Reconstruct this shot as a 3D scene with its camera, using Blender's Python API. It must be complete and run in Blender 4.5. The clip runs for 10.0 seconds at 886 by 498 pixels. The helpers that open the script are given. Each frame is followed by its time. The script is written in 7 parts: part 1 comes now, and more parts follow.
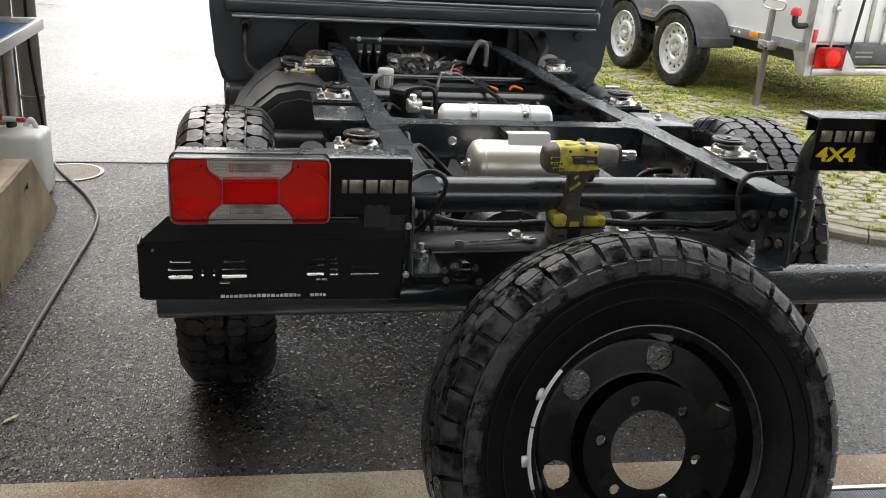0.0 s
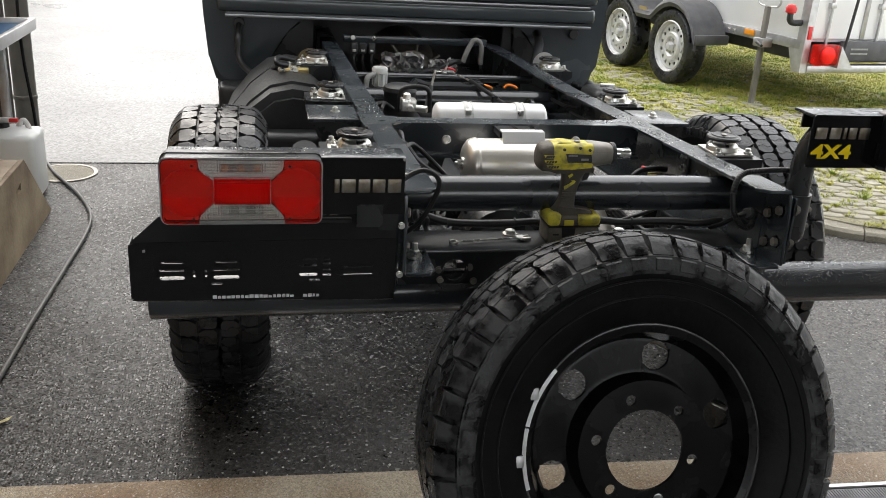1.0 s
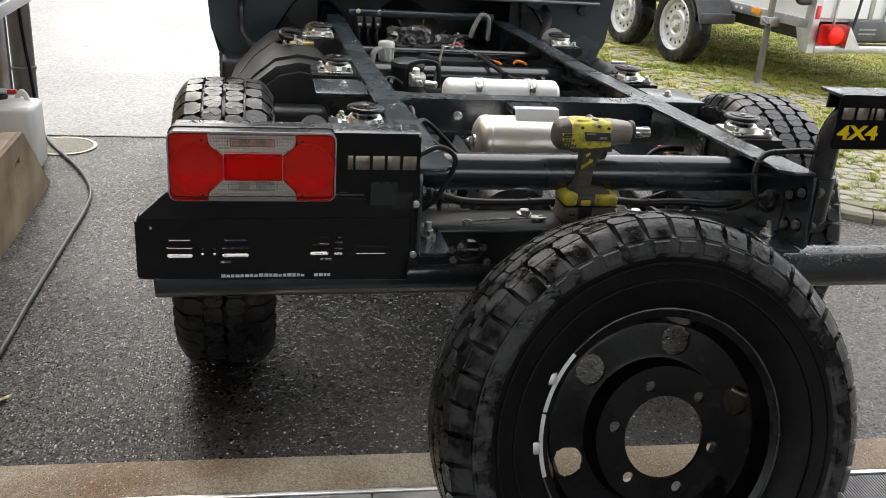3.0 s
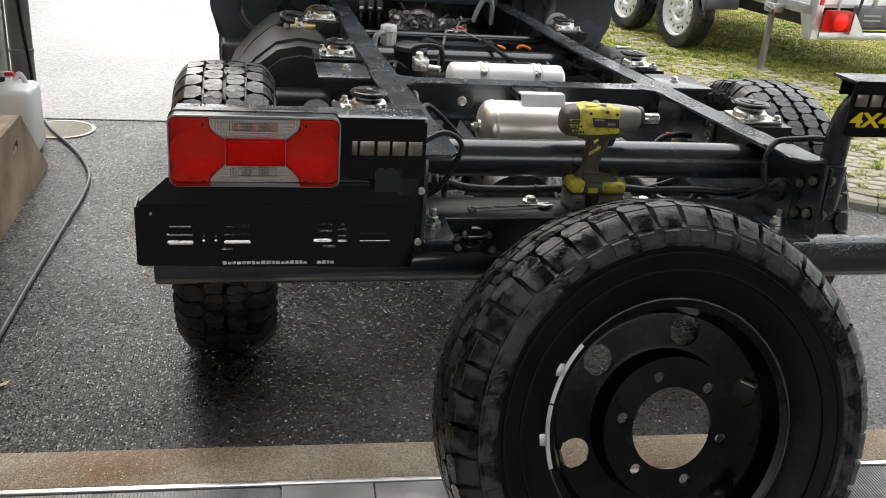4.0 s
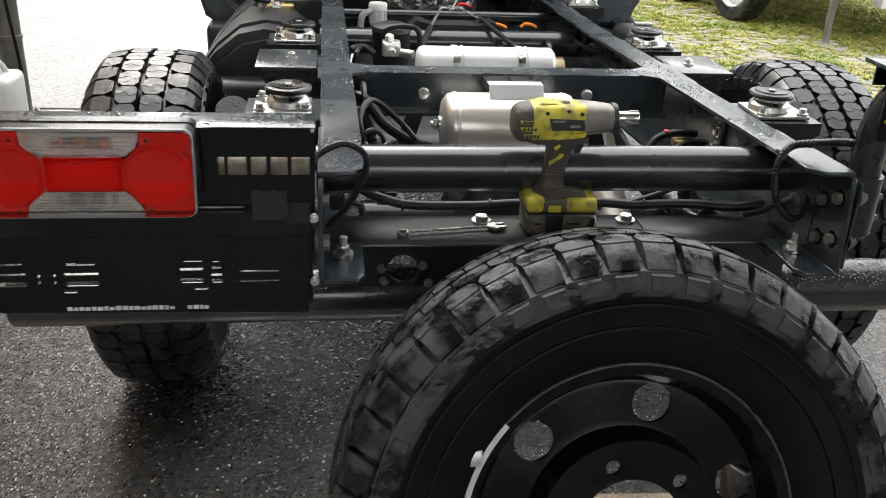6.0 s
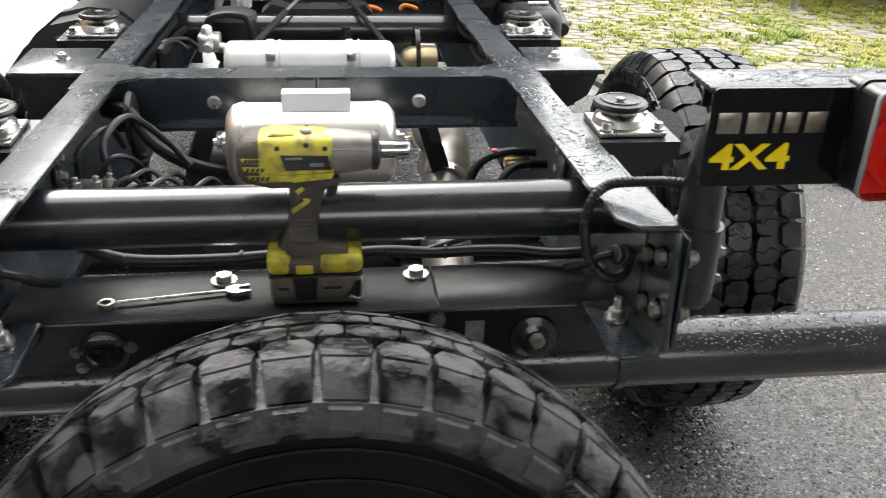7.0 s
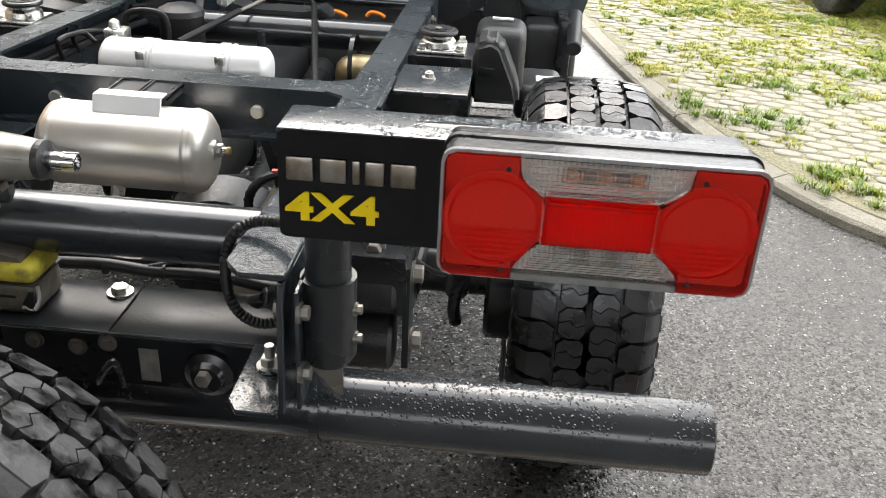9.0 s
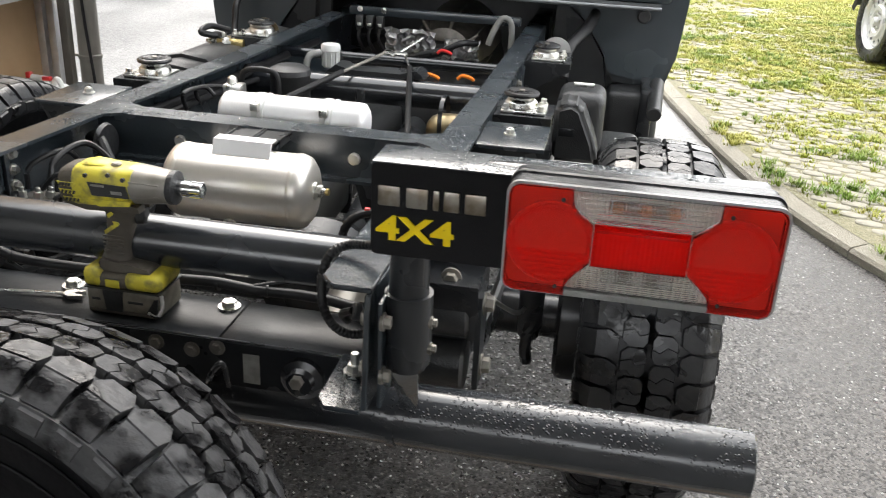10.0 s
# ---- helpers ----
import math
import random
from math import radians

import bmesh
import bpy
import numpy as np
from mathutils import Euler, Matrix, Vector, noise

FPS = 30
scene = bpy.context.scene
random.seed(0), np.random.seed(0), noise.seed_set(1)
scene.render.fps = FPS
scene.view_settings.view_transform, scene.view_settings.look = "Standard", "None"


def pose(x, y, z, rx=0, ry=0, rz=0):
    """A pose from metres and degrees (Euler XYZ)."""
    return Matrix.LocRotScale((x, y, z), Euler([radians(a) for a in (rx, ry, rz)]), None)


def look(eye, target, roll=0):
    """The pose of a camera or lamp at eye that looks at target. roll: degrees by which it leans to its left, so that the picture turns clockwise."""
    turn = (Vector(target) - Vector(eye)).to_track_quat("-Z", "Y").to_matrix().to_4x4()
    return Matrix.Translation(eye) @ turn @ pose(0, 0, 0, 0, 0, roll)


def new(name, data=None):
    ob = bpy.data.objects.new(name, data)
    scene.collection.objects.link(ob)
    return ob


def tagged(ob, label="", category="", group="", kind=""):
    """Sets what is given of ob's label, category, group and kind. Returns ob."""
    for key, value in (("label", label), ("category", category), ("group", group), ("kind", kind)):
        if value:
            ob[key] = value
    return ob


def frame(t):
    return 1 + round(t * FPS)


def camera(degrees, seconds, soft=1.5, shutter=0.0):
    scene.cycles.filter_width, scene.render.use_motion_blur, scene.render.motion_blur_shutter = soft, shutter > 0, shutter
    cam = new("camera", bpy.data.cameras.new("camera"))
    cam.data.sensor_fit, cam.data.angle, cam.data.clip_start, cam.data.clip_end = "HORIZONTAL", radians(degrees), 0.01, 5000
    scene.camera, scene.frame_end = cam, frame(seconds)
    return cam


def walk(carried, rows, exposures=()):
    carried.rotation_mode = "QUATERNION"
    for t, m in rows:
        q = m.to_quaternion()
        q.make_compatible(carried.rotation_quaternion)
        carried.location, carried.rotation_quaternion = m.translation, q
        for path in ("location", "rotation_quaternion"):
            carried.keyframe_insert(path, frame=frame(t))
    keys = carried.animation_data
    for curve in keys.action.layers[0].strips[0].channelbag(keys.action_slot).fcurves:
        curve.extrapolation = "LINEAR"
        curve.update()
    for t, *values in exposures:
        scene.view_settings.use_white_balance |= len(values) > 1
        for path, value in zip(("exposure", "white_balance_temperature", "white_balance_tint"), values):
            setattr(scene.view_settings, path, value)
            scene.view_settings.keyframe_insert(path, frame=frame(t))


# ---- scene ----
cam = camera(52.3, 10.0, 0.75, 0.2)
PATH = [
    (0, (-0.746, -1.764, 1.482), (-0.36, 0.065, 0.771), 3.8),
    (0.5, (-0.741, -1.762, 1.482), (-0.353, 0.067, 0.77), 3.8),
    (1, (-0.737, -1.753, 1.479), (-0.344, 0.074, 0.766), 3.6),
    (1.5, (-0.743, -1.741, 1.473), (-0.349, 0.084, 0.756), 3.4),
    (2, (-0.747, -1.74, 1.469), (-0.355, 0.079, 0.736), 3.6),
    (2.5, (-0.756, -1.721, 1.467), (-0.36, 0.092, 0.72), 4.0),
    (4, (-0.771, -1.662, 1.452), (-0.368, 0.132, 0.664), 4.7),
    (4.5, (-0.762, -1.655, 1.452), (-0.356, 0.131, 0.648), 4.6),
    (5, (-0.773, -1.611, 1.439), (-0.364, 0.173, 0.633), 4.6),
    (5.2, (-0.737, -1.557, 1.427), (-0.329, 0.223, 0.612), 4.2),
    (6.3, (-0.303, -1.175, 1.393), (-0.08, 0.616, 0.531), 2.7),
    (6.5, (-0.221, -1.076, 1.383), (0.01, 0.705, 0.503), 3.0),
    (7, (0.015, -0.942, 1.389), (0.263, 0.823, 0.481), 1.9),
    (7.5, (0.259, -0.917, 1.413), (0.453, 0.849, 0.494), 1.2),
    (8, (0.378, -0.862, 1.401), (0.443, 0.911, 0.477), 0.4),
    (8.5, (0.498, -0.796, 1.415), (0.557, 0.98, 0.497), 4.1),
    (9, (0.674, -0.843, 1.412), (0.564, 0.932, 0.496), 3.1),
    (9.5, (0.783, -0.939, 1.435), (0.548, 0.84, 0.552), 3.7),
    (10, (0.714, -1.007, 1.436), (0.402, 0.802, 0.642), 2.9),
]
EXPOSURES = [(0.0, 0.32, 6650, 10), (5.0, 0.43, 6650, 10), (6.5, 0.9, 6650, 10), (7.5, 1.0, 6650, 10), (10.0, 0.97, 6650, 10)]
walk(cam, [(t, look(eye, target, roll)) for t, eye, target, roll in PATH], EXPOSURES)

# ---- world and light: overcast daylight outside the workshop door ----
world = bpy.data.worlds.new("overcast_sky")
scene.world = world
world.use_nodes = True
wn = world.node_tree
wn.nodes.clear()
sky = wn.nodes.new("ShaderNodeTexSky")
sky.sky_type = "NISHITA"
sky.sun_disc = False
sky.sun_elevation, sky.sun_rotation = radians(45), radians(-15)
sky.air_density, sky.dust_density, sky.ozone_density = 1.0, 6.0, 1.0
soft_grey = wn.nodes.new("ShaderNodeMix")
soft_grey.data_type = "RGBA"
soft_grey.inputs[0].default_value = 0.85
soft_grey.inputs[7].default_value = (7.6, 7.8, 8.0, 1.0)
back = wn.nodes.new("ShaderNodeBackground")
back.inputs["Strength"].default_value = 0.3
wout = wn.nodes.new("ShaderNodeOutputWorld")
wn.links.new(sky.outputs[0], soft_grey.inputs[6])
wn.links.new(soft_grey.outputs[2], back.inputs["Color"])
wn.links.new(back.outputs[0], wout.inputs["Surface"])

sun = new("sun", bpy.data.lights.new("sun", "SUN"))
sun.data.energy, sun.data.angle, sun.data.color = 1.3, radians(40), (1.0, 0.98, 0.95)
sun.matrix_world = look((-4, 17, 16), (0, 2, 0))

# ---- materials ----
def material(name, colour, rough=0.5, metal=0.0, colour2=None, scale=8.0, detail=4.0, mix=(0.35, 0.65),
             bump=0.0, bump_scale=40.0, rough_var=0.0, spec=0.5, drops=0.0, drops_scale=70.0, coat=0.0, drops_range=(0.46, 0.58)):
    m = bpy.data.materials.new(name)
    m.use_nodes = True
    nt = m.node_tree
    p = nt.nodes["Principled BSDF"]
    p.inputs["Base Color"].default_value = (*colour, 1)
    p.inputs["Roughness"].default_value, p.inputs["Metallic"].default_value = rough, metal
    p.inputs["Specular IOR Level"].default_value = spec
    p.inputs["Coat Weight"].default_value = coat
    p.inputs["Coat Roughness"].default_value = 0.08
    tc = nt.nodes.new("ShaderNodeTexCoord")
    n1 = nt.nodes.new("ShaderNodeTexNoise")
    n1.inputs["Scale"].default_value, n1.inputs["Detail"].default_value = scale, detail
    nt.links.new(tc.outputs["Object"], n1.inputs["Vector"])
    if colour2:
        ramp = nt.nodes.new("ShaderNodeValToRGB")
        ramp.color_ramp.elements[0].position, ramp.color_ramp.elements[1].position = mix
        ramp.color_ramp.elements[0].color, ramp.color_ramp.elements[1].color = (*colour, 1), (*colour2, 1)
        nt.links.new(n1.outputs["Fac"], ramp.inputs["Fac"])
        nt.links.new(ramp.outputs["Color"], p.inputs["Base Color"])
    if rough_var:
        mr = nt.nodes.new("ShaderNodeMapRange")
        mr.inputs["From Min"].default_value, mr.inputs["From Max"].default_value = 0.3, 0.7
        mr.inputs["To Min"].default_value, mr.inputs["To Max"].default_value = max(0.02, rough - rough_var), min(1, rough + rough_var)
        nt.links.new(n1.outputs["Fac"], mr.inputs["Value"])
        nt.links.new(mr.outputs["Result"], p.inputs["Roughness"])
    height = None
    if bump:
        n2 = nt.nodes.new("ShaderNodeTexNoise")
        n2.inputs["Scale"].default_value, n2.inputs["Detail"].default_value = bump_scale, 6
        nt.links.new(tc.outputs["Object"], n2.inputs["Vector"])
        b = nt.nodes.new("ShaderNodeBump")
        b.inputs["Strength"].default_value, b.inputs["Distance"].default_value = bump, 0.01
        nt.links.new(n2.outputs["Fac"], b.inputs["Height"])
        nt.links.new(b.outputs["Normal"], p.inputs["Normal"])
        height = b
    if drops:
        v = nt.nodes.new("ShaderNodeTexVoronoi")
        v.inputs["Scale"].default_value = drops_scale
        nt.links.new(tc.outputs["Object"], v.inputs["Vector"])
        mr = nt.nodes.new("ShaderNodeMapRange")
        mr.interpolation_type = "SMOOTHSTEP"
        mr.inputs["From Min"].default_value, mr.inputs["From Max"].default_value = 0.38, 0.12
        nt.links.new(v.outputs["Distance"], mr.inputs["Value"])
        n3 = nt.nodes.new("ShaderNodeTexNoise")
        n3.inputs["Scale"].default_value = 14
        nt.links.new(tc.outputs["Object"], n3.inputs["Vector"])
        lim = nt.nodes.new("ShaderNodeMapRange")
        lim.inputs["From Min"].default_value, lim.inputs["From Max"].default_value = drops_range
        nt.links.new(n3.outputs["Fac"], lim.inputs["Value"])
        mul = nt.nodes.new("ShaderNodeMath")
        mul.operation = "MULTIPLY"
        nt.links.new(mr.outputs["Result"], mul.inputs[0])
        nt.links.new(lim.outputs["Result"], mul.inputs[1])
        # drops stay on faces that look up
        geo = nt.nodes.new("ShaderNodeNewGeometry")
        axes = nt.nodes.new("ShaderNodeSeparateXYZ")
        nt.links.new(geo.outputs["True Normal"], axes.inputs[0])
        up = nt.nodes.new("ShaderNodeMapRange")
        up.inputs["From Min"].default_value, up.inputs["From Max"].default_value = 0.1, 0.6
        nt.links.new(axes.outputs[2], up.inputs["Value"])
        mul2 = nt.nodes.new("ShaderNodeMath")
        mul2.operation = "MULTIPLY"
        nt.links.new(mul.outputs[0], mul2.inputs[0])
        nt.links.new(up.outputs["Result"], mul2.inputs[1])
        b2 = nt.nodes.new("ShaderNodeBump")
        b2.inputs["Strength"].default_value, b2.inputs["Distance"].default_value = drops, 0.004
        nt.links.new(mul2.outputs[0], b2.inputs["Height"])
        if height:
            nt.links.new(height.outputs["Normal"], b2.inputs["Normal"])
        nt.links.new(b2.outputs["Normal"], p.inputs["Normal"])
    return m


def ground_material(name, dark, light, stone, wet, scale=1.0, speck=(0.62, 0.72), bump=0.6, film=0.0, tones=(0.7, 1.3), damp=None, glint=1.0, facets=0.0):
    """Wet asphalt or concrete: aggregate grains, pale chips, damp patches that lower the roughness."""
    m = bpy.data.materials.new(name)
    m.use_nodes = True
    nt = m.node_tree
    p = nt.nodes["Principled BSDF"]
    tc = nt.nodes.new("ShaderNodeTexCoord")
    big = nt.nodes.new("ShaderNodeTexNoise")
    big.inputs["Scale"].default_value, big.inputs["Detail"].default_value = 1.1 * scale, 5
    grain = nt.nodes.new("ShaderNodeTexVoronoi")
    grain.inputs["Scale"].default_value = 105 * scale
    fine = nt.nodes.new("ShaderNodeTexNoise")
    fine.inputs["Scale"].default_value, fine.inputs["Detail"].default_value = 60 * scale, 4
    for n in (big, grain, fine):
        nt.links.new(tc.outputs["Object"], n.inputs["Vector"])
    r1 = nt.nodes.new("ShaderNodeValToRGB")
    r1.color_ramp.elements[0].position, r1.color_ramp.elements[1].position = 0.35, 0.7
    r1.color_ramp.elements[0].color, r1.color_ramp.elements[1].color = (*dark, 1), (*light, 1)
    nt.links.new(big.outputs["Fac"], r1.inputs["Fac"])
    r2 = nt.nodes.new("ShaderNodeMapRange")
    r2.inputs["From Min"].default_value, r2.inputs["From Max"].default_value = speck
    sep = nt.nodes.new("ShaderNodeSeparateColor")
    nt.links.new(grain.outputs["Color"], sep.inputs[0])
    nt.links.new(sep.outputs[0], r2.inputs["Value"])
    mx = nt.nodes.new("ShaderNodeMix")
    mx.data_type = "RGBA"
    mx.inputs[7].default_value = (*stone, 1)
    nt.links.new(r2.outputs["Result"], mx.inputs[0])
    # every grain has its own tone, some near black and some pale
    tone = nt.nodes.new("ShaderNodeMapRange")
    tone.inputs["To Min"].default_value, tone.inputs["To Max"].default_value = tones
    nt.links.new(sep.outputs[1], tone.inputs["Value"])
    each = nt.nodes.new("ShaderNodeVectorMath")
    each.operation = "SCALE"
    nt.links.new(r1.outputs["Color"], each.inputs[0])
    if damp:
        # soaked at -x, drier at +x, uneven border; tones also stand for truck shade
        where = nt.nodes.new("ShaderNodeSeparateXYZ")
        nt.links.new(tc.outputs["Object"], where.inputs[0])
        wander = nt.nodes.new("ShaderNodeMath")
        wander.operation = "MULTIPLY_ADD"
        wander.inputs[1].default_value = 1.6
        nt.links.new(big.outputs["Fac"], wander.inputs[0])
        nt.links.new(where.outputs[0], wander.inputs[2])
        damp_shade = nt.nodes.new("ShaderNodeMapRange")
        damp_shade.interpolation_type = "SMOOTHSTEP"
        damp_shade.inputs["From Min"].default_value, damp_shade.inputs["From Max"].default_value = 1.0, 2.1
        damp_shade.inputs["To Min"].default_value, damp_shade.inputs["To Max"].default_value = damp
        nt.links.new(wander.outputs[0], damp_shade.inputs["Value"])
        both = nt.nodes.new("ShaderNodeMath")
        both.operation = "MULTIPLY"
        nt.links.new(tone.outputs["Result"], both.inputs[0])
        nt.links.new(damp_shade.outputs["Result"], both.inputs[1])
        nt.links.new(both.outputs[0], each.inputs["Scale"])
    else:
        nt.links.new(tone.outputs["Result"], each.inputs["Scale"])
    nt.links.new(each.outputs[0], mx.inputs[6])
    nt.links.new(mx.outputs[2], p.inputs["Base Color"])
    p.inputs["Coat Weight"].default_value, p.inputs["Coat Roughness"].default_value = film, 0.22
    rr = nt.nodes.new("ShaderNodeMapRange")
    rr.inputs["From Min"].default_value, rr.inputs["From Max"].default_value = 0.35, 0.65
    rr.inputs["To Min"].default_value, rr.inputs["To Max"].default_value = wet
    nt.links.new(big.outputs["Fac"], rr.inputs["Value"])
    shiny = nt.nodes.new("ShaderNodeMapRange")
    shiny.inputs["From Min"].default_value, shiny.inputs["From Max"].default_value = 0.72, 0.96
    shiny.inputs["To Min"].default_value, shiny.inputs["To Max"].default_value = 1.0, glint
    nt.links.new(sep.outputs[2], shiny.inputs["Value"])
    facet = nt.nodes.new("ShaderNodeMath")
    facet.operation = "MULTIPLY"
    nt.links.new(rr.outputs["Result"], facet.inputs[0])
    nt.links.new(shiny.outputs["Result"], facet.inputs[1])
    nt.links.new(facet.outputs[0], p.inputs["Roughness"])
    b1 = nt.nodes.new("ShaderNodeBump")
    b1.inputs["Strength"].default_value, b1.inputs["Distance"].default_value = bump, 0.012
    b1.invert = True
    nt.links.new(grain.outputs["Distance"], b1.inputs["Height"])
    b2 = nt.nodes.new("ShaderNodeBump")
    b2.inputs["Strength"].default_value, b2.inputs["Distance"].default_value = bump * 0.6, 0.006
    nt.links.new(fine.outputs["Fac"], b2.inputs["Height"])
    nt.links.new(b1.outputs["Normal"], b2.inputs["Normal"])
    tip = nt.nodes.new("ShaderNodeVectorMath")
    tip.operation = "SUBTRACT"
    tip.inputs[1].default_value = (0.5, 0.5, 0.5)
    nt.links.new(grain.outputs["Color"], tip.inputs[0])
    part_tip = nt.nodes.new("ShaderNodeVectorMath")
    part_tip.operation = "SCALE"
    part_tip.inputs["Scale"].default_value = facets
    nt.links.new(tip.outputs[0], part_tip.inputs[0])
    total = nt.nodes.new("ShaderNodeVectorMath")
    total.operation = "ADD"
    nt.links.new(b2.outputs["Normal"], total.inputs[0])
    nt.links.new(part_tip.outputs[0], total.inputs[1])
    unit = nt.nodes.new("ShaderNodeVectorMath")
    unit.operation = "NORMALIZE"
    nt.links.new(total.outputs[0], unit.inputs[0])
    nt.links.new(unit.outputs[0], p.inputs["Normal"])
    return m


# damp also puts truck shade at -x and brighter ground at +x into colour
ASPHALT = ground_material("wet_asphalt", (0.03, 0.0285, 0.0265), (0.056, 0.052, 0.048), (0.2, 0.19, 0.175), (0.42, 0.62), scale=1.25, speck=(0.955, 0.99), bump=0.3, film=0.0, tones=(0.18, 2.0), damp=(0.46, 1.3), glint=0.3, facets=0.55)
YARD = ground_material("wet_yard_paving", (0.1, 0.1, 0.1), (0.18, 0.18, 0.18), (0.22, 0.22, 0.22), (0.26, 0.55), scale=0.7, bump=0.2)
THRESHOLD = ground_material("threshold_concrete", (0.2, 0.115, 0.05), (0.46, 0.41, 0.32), (0.46, 0.42, 0.35), (0.5, 0.8), scale=2.2, bump=0.3, speck=(0.92, 0.99))
FLOOR = ground_material("workshop_floor", (0.05, 0.05, 0.05), (0.085, 0.085, 0.083), (0.18, 0.18, 0.18), (0.3, 0.5), bump=0.2)
KERB = ground_material("kerb_concrete", (0.17, 0.15, 0.11), (0.29, 0.265, 0.21), (0.34, 0.32, 0.26), (0.5, 0.8), scale=3, bump=0.5)
SOIL = ground_material("mossy_soil", (0.12, 0.115, 0.05), (0.22, 0.2, 0.12), (0.28, 0.26, 0.18), (0.6, 0.9), scale=1.5)
PAVER = material("concrete_paver", (0.21, 0.195, 0.15), 0.75, colour2=(0.33, 0.31, 0.25), scale=9, bump=0.5, bump_scale=60)
FRAME = material("chassis_paint", (0.019, 0.026, 0.032), 0.25, colour2=(0.028, 0.036, 0.043), scale=5, rough_var=0.1, bump=0.08, bump_scale=150, drops=0.65, drops_scale=180, spec=0.6, coat=0.3, drops_range=(0.4, 0.52))
BLACK = material("black_paint", (0.015, 0.016, 0.018), 0.27, colour2=(0.023, 0.025, 0.027), scale=6, rough_var=0.08, bump=0.05, bump_scale=120)
BEAMTOP = material("dull_black_beam_paint", (0.014, 0.016, 0.019), 0.42, colour2=(0.022, 0.025, 0.028), scale=7, rough_var=0.12, bump=0.06, bump_scale=120, spec=0.35)
GLOSS = material("gloss_black_sheet", (0.005, 0.005, 0.006), 0.12, colour2=(0.007, 0.007, 0.008), scale=3, rough_var=0.05, spec=0.3)
BUMPER = material("black_tube_paint", (0.02, 0.022, 0.025), 0.2, colour2=(0.03, 0.033, 0.037), scale=4, rough_var=0.06, drops=0.7, drops_scale=170, spec=0.6, coat=0.2, drops_range=(0.42, 0.54))
PLASTIC = material("black_plastic", (0.018, 0.019, 0.02), 0.42, colour2=(0.03, 0.031, 0.032), scale=12, bump=0.2, bump_scale=200)
CABLE = material("dusty_grey_cable_rubber", (0.06, 0.058, 0.055), 0.45, colour2=(0.1, 0.098, 0.094), scale=20)
HOSE = material("black_hose", (0.006, 0.006, 0.007), 0.42, colour2=(0.012, 0.012, 0.013), scale=30, spec=0.35)
RUBBER = material("wet_tyre_rubber", (0.009, 0.009, 0.01), 0.32, colour2=(0.019, 0.02, 0.022), scale=16, rough_var=0.2, bump=0.2, bump_scale=60, spec=0.5)
ZINC = material("zinc_plated_steel", (0.62, 0.62, 0.6), 0.32, 1.0, colour2=(0.75, 0.74, 0.7), scale=25, rough_var=0.12)
CHROME = material("chromed_steel", (0.75, 0.75, 0.75), 0.12, 1.0)
STAINLESS = material("stainless_steel", (0.82, 0.78, 0.72), 0.38, 0.82, colour2=(0.9, 0.87, 0.82), scale=4, rough_var=0.1, bump=0.03, bump_scale=60)
ALU = material("silver_tank_paint", (0.78, 0.78, 0.78), 0.35, 0.25, colour2=(0.84, 0.84, 0.84), scale=6, rough_var=0.08)
BRASS = material("brass", (0.7, 0.55, 0.25), 0.3, 1.0)
MATT = material("matt_black_sheet", (0.008, 0.008, 0.009), 0.5, colour2=(0.012, 0.012, 0.013), scale=9, spec=0.25)
CAB = material("dark_slate_cab_paint", (0.036, 0.046, 0.053), 0.22, colour2=(0.047, 0.058, 0.066), scale=3, rough_var=0.08, coat=0.5, spec=0.6)
# paler than the cab paint: the sky's highlight on the seams, in colour
SEAMSHINE = material("wet_seam_highlight", (0.16, 0.17, 0.18), 0.15, 0.3, spec=0.8, coat=0.8)
TUBE = material("gloss_dark_tube_paint", (0.014, 0.016, 0.019), 0.24, colour2=(0.02, 0.023, 0.027), scale=4, rough_var=0.05, spec=0.8, coat=0.25)
SILVER = material("silvered_reflector", (0.93, 0.9, 0.84), 0.28, 0.1, colour2=(0.94, 0.92, 0.88), scale=40)
WHITE = material("white_panel", (0.82, 0.82, 0.82), 0.4, colour2=(0.87, 0.87, 0.87), scale=2, rough_var=0.1)
GALV = material("galvanised_steel", (0.5, 0.5, 0.5), 0.4, 0.9, colour2=(0.62, 0.62, 0.63), scale=18, rough_var=0.12)
WOOD = material("worn_plywood", (0.19, 0.135, 0.085), 0.6, colour2=(0.42, 0.33, 0.22), scale=4, detail=8, bump=0.3, bump_scale=50)
TAN = material("tan_wood_panel", (0.36, 0.23, 0.12), 0.55, colour2=(0.48, 0.33, 0.19), scale=2.5, detail=7)
PLASTER = material("grey_render_wall", (0.12, 0.115, 0.11), 0.8, colour2=(0.17, 0.165, 0.16), scale=3, bump=0.3)
CANWHITE = material("white_polyethylene", (0.72, 0.74, 0.72), 0.4, colour2=(0.78, 0.79, 0.77), scale=5)
REDP = material("red_plastic", (0.6, 0.03, 0.03), 0.35)
ORANGE = material("orange_plastic", (0.8, 0.22, 0.02), 0.35)
YELLOW = material("lime_yellow_plastic", (0.62, 0.54, 0.05), 0.45, colour2=(0.16, 0.135, 0.06), scale=45, detail=8, mix=(0.46, 0.7), bump=0.1)
GREYP = material("grey_brown_rubber", (0.06, 0.052, 0.042), 0.6, colour2=(0.11, 0.096, 0.078), scale=18, bump=0.2, bump_scale=150)
GREYM = material("dirty_grey_metal", (0.16, 0.15, 0.13), 0.4, 0.5, colour2=(0.3, 0.28, 0.25), scale=20, rough_var=0.1)
BLUE = material("blue_paint", (0.02, 0.09, 0.2), 0.4)
SIGNYEL = material("yellow_vinyl", (0.95, 0.7, 0.0), 0.4)
